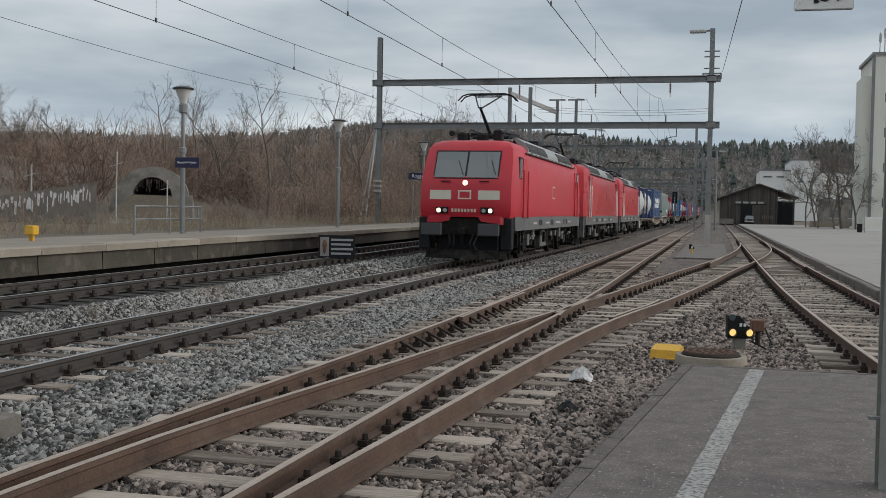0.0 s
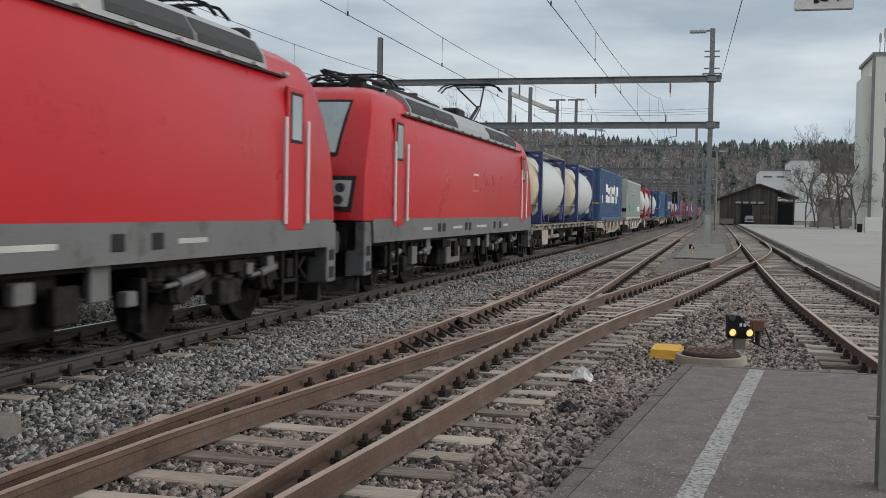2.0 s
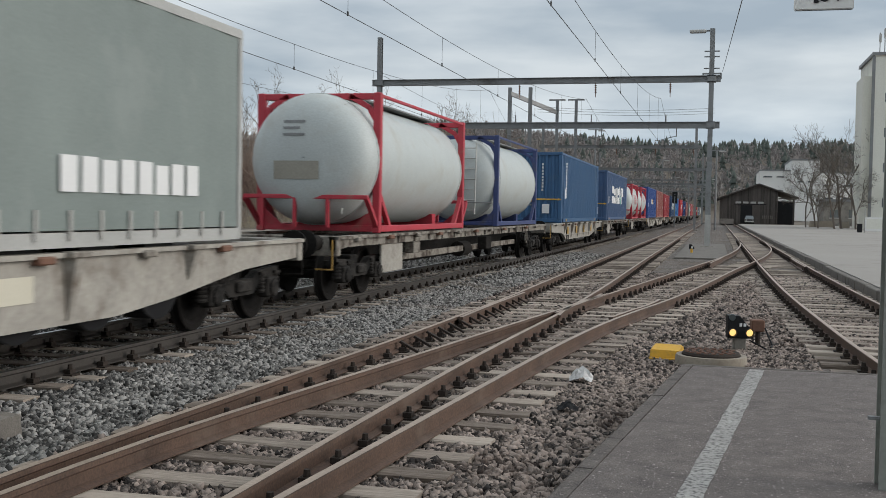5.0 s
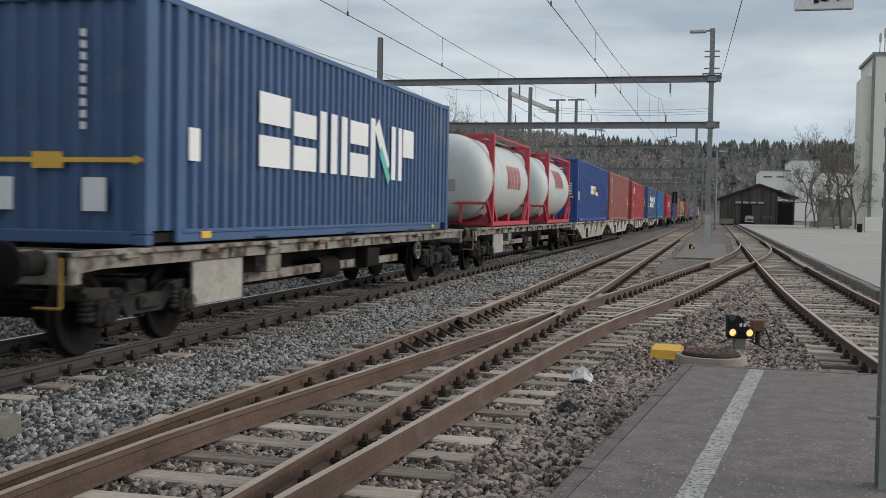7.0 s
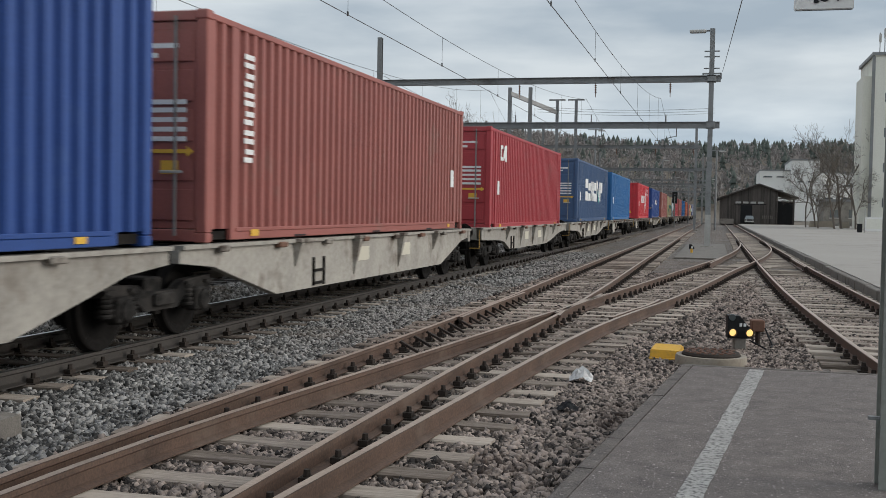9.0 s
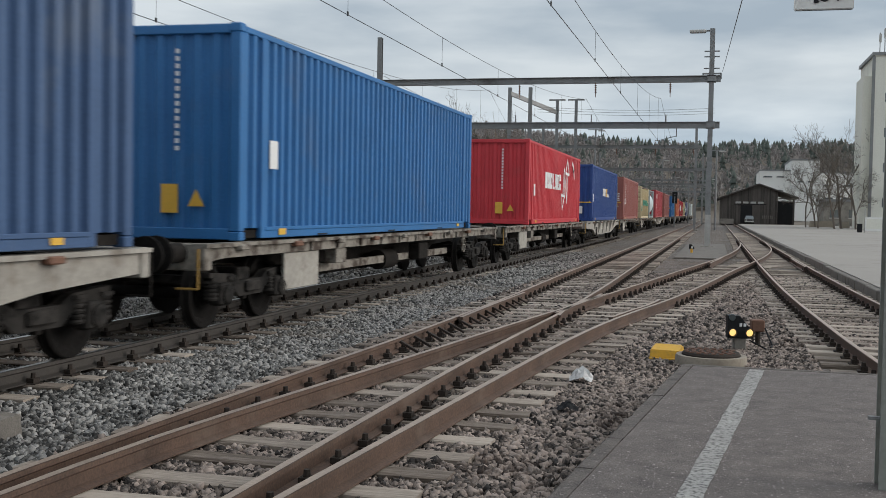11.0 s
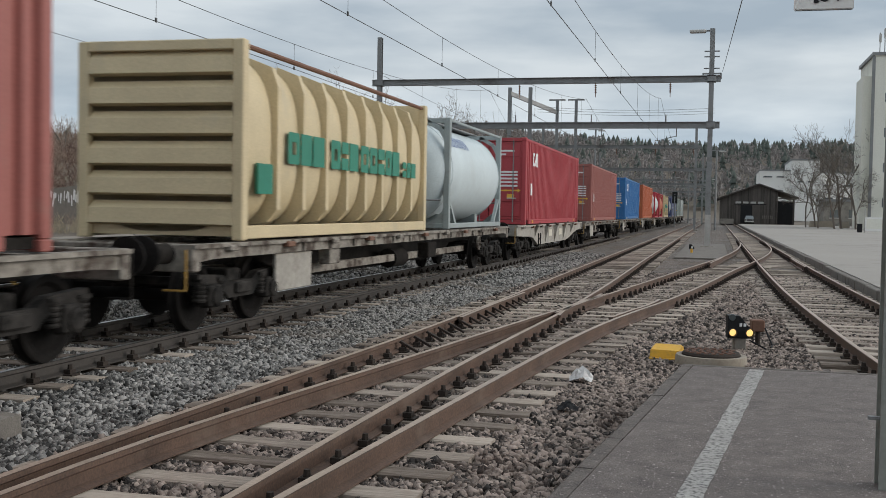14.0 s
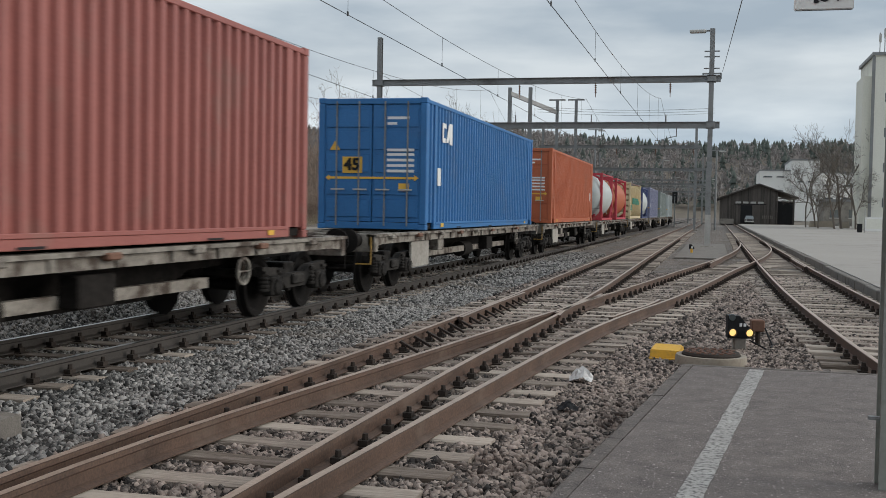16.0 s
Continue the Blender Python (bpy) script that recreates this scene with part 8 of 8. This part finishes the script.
def tree_meshes():
    out = []
    for k in range(4):
        rng = np.random.default_rng(40 + k)
        segs = limbs(rng, 9.0, 0.75 + 0.1 * k, 5)
        thick = [s for s in segs if s[2] > 0.02]
        thin = [(a, b, max(ra, 0.009), max(rb, 0.007)) for a, b, ra, rb in segs if ra <= 0.02]
        res = []
        for nm, sg, sides in (("trunk", thick, 6), ("crown", thin, 3)):
            v, q = tubes(sg, sides)
            f = (q[None] + (np.arange(len(v)) * 2 * sides)[:, None, None]).reshape(-1, 4)
            res.append(raw_mesh(nm, v.reshape(-1, 3), f, M["bark"]))
        out.append(res)
    return out


TREES = tree_meshes()


def tree(x, y, h, k, label="leafless deciduous tree with fine bare twigs", group="bare trees"):
    z = rise(x, y)
    h = min(h, skyline(x, y, 0.105)) if x < 0 else h
    t = thing("tree", label, "tree", group, at=(x, y, z - 0.1), rz=k * 77 % 360)
    t.scale = (h / 11, h / 11, h / 11)
    for nm, me in zip(("trunk", "crown"), TREES[k % 4]):
        part(nm, me, None, t)


rt = random.Random(21)
for x, y, h in ((-29.5, 67, 11.5), (-47, 62, 9.5), (-34, 92, 11), (-26, 78, 9.0), (-60, 78, 9), (-42, 110, 11), (-30, 120, 12), (-53, 95, 10), (-24.5, 62, 6.5), (-25, 100, 10), (-22.5, 84, 9), (-37, 76, 9), (-44, 84, 10), (-66, 90, 10), (-75, 98, 11), (-50, 74, 8), (-28, 108, 11), (-24, 118, 11), (-33, 132, 13), (-21, 96, 8)):
    tree(x, y, h, rt.randrange(8), group="trees on the bank")
for x, y, h in ((13.2, 150, 10.5), (15.0, 147, 13.0), (16.4, 152, 14.5), (17.4, 146, 12.5), (12.4, 160, 9.5), (19.0, 160, 13), (14.2, 165, 12.0)):
    tree(x, y, h, rt.randrange(8), "bare yard tree with a wide crown of twigs", "trees of the yard")


def thicket(name, label, material, spots, seed, stems, height, lean, twig_r):
    """One joined mass of thin bare stems with side twigs."""
    g = np.random.default_rng(seed)
    segs = []
    temp = []
    for k in range(5):
        s = []
        for _ in range(max(6, stems // 2)):
            p = np.array([g.normal() * 0.5, g.normal() * 0.5, -0.1])
            d = np.array([g.normal() * lean, g.normal() * lean, 1.0])
            d /= np.linalg.norm(d)
            L = height * g.uniform(0.5, 1.1)
            mid = p + d * L * 0.5
            d2 = d + g.normal(size=3) * 0.25
            d2 /= np.linalg.norm(d2)
            tip = mid + d2 * L * 0.5
            s += [(p, mid, twig_r, twig_r * 0.7), (mid, tip, twig_r * 0.7, twig_r * 0.3)]
            for _ in range(12):
                u = g.uniform(0.22, 0.98)
                q = mid + (tip - mid) * (u * 2 - 1) if u > 0.5 else p + (mid - p) * u * 2
                e = d + g.normal(size=3) * 0.85
                e /= np.linalg.norm(e)
                s.append((q, q + e * L * g.uniform(0.1, 0.3), twig_r * 0.55, twig_r * 0.3))
        temp.append(tubes(s, 3))
    q = temp[0][1]
    vs = []
    for x, y, sc in spots:
        v = temp[g.integers(5)][0].reshape(-1, 3)
        t = g.uniform(0, 6.28)
        R = np.array([[math.cos(t), -math.sin(t), 0], [math.sin(t), math.cos(t), 0], [0, 0, 1]])
        vs.append((v @ R.T) * sc + np.array([x, y, rise(x, y)]))
    v = np.concatenate(vs)
    n = len(v) // 6
    f = (q[None] + (np.arange(n) * 6)[:, None, None]).reshape(-1, 4)
    return tagged(new(name, raw_mesh(name, v, f, material)), label, "brush", kind="stuff")


def woods():
    g = np.random.default_rng(77)
    low = []
    while len(low) < 720:
        y = g.uniform(18, 130)
        x = -19.2 - g.uniform(0, 1) ** 1.2 * (22 + 0.35 * y)
        near_wall = abs(x + 27.5) < 4 and abs(y - 36) < 5
        near_arch = abs(x + 28.0) < 2.6 and 43 < y < 53
        open_ground = -0.82 < x / y < -0.44 and x > -37 and y < 75
        if x / y > -0.22 or (near_wall and g.uniform() < 0.93) or (near_arch and g.uniform() < 0.8) or (open_ground and g.uniform() < 0.3):
            continue
        if open_ground:
            low.append((x, y, g.uniform(0.2, 0.5)))
            continue
        low.append((x, y, max(0.3, min(g.uniform(0.5, 1.4), skyline(x, y, 0.06) / 2.7))))
    thicket("brushwood", "dense brown leafless brushwood on the bank", M["brush"], low, 3, 30, 2.6, 0.28, 0.017)
    high = []
    while len(high) < 330:
        y = g.uniform(45, 200)
        x = -24 - g.uniform(0, 1) * (26 + 0.5 * y)
        if x / y > -0.16 or (-0.82 < x / y < -0.44 and x > -40):
            continue
        high.append((x, y, max(0.2, skyline(x, y, g.uniform(0.055, 0.084)) / 7.2)))
    thicket("bare_woodland", "band of thin leafless trees behind the platform", M["brush"], high, 4, 22, 7.0, 0.16, 0.032)
    band = []
    while len(band) < 420:
        far = g.uniform() < 0.4
        y = g.uniform(150, 340) if far else g.uniform(30, 150)
        x = -g.uniform(0.33, 1.0) * y if far else -g.uniform(36, 120)
        if not -1.0 < x / y < -0.3:
            continue
        if far:
            band.append((x, y, max(0.5, min(5.0, skyline(x, y, g.uniform(0.06, 0.084)) / 2.3))))
            continue
        band.append((x, y, max(0.3, min(g.uniform(0.9, 2.1), skyline(x, y, g.uniform(0.066, 0.086)) / 2.6))))
    thicket("shrub_belt", "belt of dense reddish-brown shrubs along the bank's crest", M["shrub"], band, 6, 46, 2.2, 0.75, 0.02)
    reeds = []
    for _ in range(170):
        y = g.uniform(18, 75)
        reeds.append((-17.9 - g.uniform(0, 2.6) - 0.02 * y, y, g.uniform(0.5, 1.0)))
    thicket("dry_stalks", "dry pale grass stalks along the platform's back", M["reed"], reeds, 5, 26, 0.8, 0.35, 0.008)


woods()


def far_forest():
    """Conifers and leafless crowns on the far hills, in two joined masses."""
    g = np.random.default_rng(15)
    v, f = [], []
    n = 0
    place = []
    while len(place) < 5200:
        y = g.uniform(300, 900)
        x = g.uniform(-0.95, 0.2) * y
        if rise(x, y) < 3 or (y < 420 and x > -30):
            continue
        place.append((x, y))
    crowns = []
    for x, y in place:
        z = rise(x, y)
        if g.uniform() < (0.1 if x / y < -0.13 else 0.22 + 0.3 * (y > 640)):
            h = g.uniform(9, 13.5)
            for t in range(4):
                k = 7
                z0, z1 = z + h * (0.12 + 0.2 * t), z + h * min(1.0, 0.5 + 0.2 * t)
                r = h * 0.27 * (1 - 0.2 * t)
                a = g.uniform(0, 6)
                ring = [(x + r * g.uniform(0.6, 1.15) * math.cos(a + 6.283 * i / k), y + r * g.uniform(0.6, 1.15) * math.sin(a + 6.283 * i / k), z0 + g.uniform(-0.5, 0.5)) for i in range(k)]
                v += ring + [(x, y, z1)]
                f += [(n + i, n + (i + 1) % k, n + k) for i in range(k)]
                n += k + 1
        else:
            crowns.append((x, y, z, g.uniform(7, 11)))
    tagged(new("conifer_forest", raw_mesh("conifer_forest", np.array(v), np.array(f), M["conifer"])), "dark conifer forest on the far hills", "forest", kind="stuff")
    v, f = [], []
    n = 0
    for x, y, z, h in crowns:
        for _ in range(64):
            c = np.array([x + g.normal() * h * 0.17, y + g.normal() * h * 0.17, z + h * (0.35 + 0.6 * g.uniform() ** 0.8)])
            s = h * 0.045
            v += [c + g.normal(size=3) * s * (1, 1, 1.8) for _ in range(3)]
            f.append((n, n + 1, n + 2))
            n += 3
    tagged(new("leafless_forest", raw_mesh("leafless_forest", np.array(v), np.array(f), M["far_wood"])), "brown leafless forest on the far hills", "forest", kind="stuff")


far_forest()
for x, y, h in ((-76, 150, 11), (-79.5, 150, 9.5), (-73, 152, 12), (-70, 156, 10.5), (-38, 168, 13), (-36, 176, 12), (-33, 172, 10)):
    z = rise(x, y)
    cf = thing("conifer", "dark green conifer among leafless trees", "tree", "conifers on the bank", at=(x, y, z))
    part("trunk", Mesh().tube((0, 0, -0.3), (0, 0, h * 0.9), 0.16, 0.04, 6), M["bark"], cf)
    g = np.random.default_rng(int(abs(x) * 10))
    m = Mesh()
    for k in range(520):
        u = g.uniform(0.15, 1.0)
        a = g.uniform(0, 6.283)
        r = h * 0.24 * (1.05 - u) * g.uniform(0.5, 1.15)
        c = Vector((r * math.cos(a), r * math.sin(a), h * u - r * 0.25))
        e = Vector((math.cos(a), math.sin(a), -0.3)) * 0.65
        s = Vector((-math.sin(a), math.cos(a), 0)) * 0.3
        m.add([c - s, c + s, c + e], [(0, 1, 2)])
        m.add([c - s * 0.5 + Vector((0, 0, 0.2)), c + e * 0.8, c - Vector((0, 0, 0.25))], [(0, 1, 2)])
    quick("crown", m, M["conifer"], cf)


# ---------------------------------------------------------------- motion
def motions():
    for ob, s, z in MOVERS:
        walk(ob, [(float(t), pose(TRACK_X, s - run(t), z)) for t in range(0, 17)])
    # every wheel turns with the run of the train; the small wagon wheels are held just under a quarter turn per step
    for wheels, r in ((LOCO_WHEELS, 0.625), (WAGON_WHEELS, 0.55)):
        for ws, at in wheels:
            walk(ws, [(k / FPS, pose(*at) @ Matrix.Rotation(run(k / FPS) / r, 4, "X")) for k in range(0, 481)])


motions()
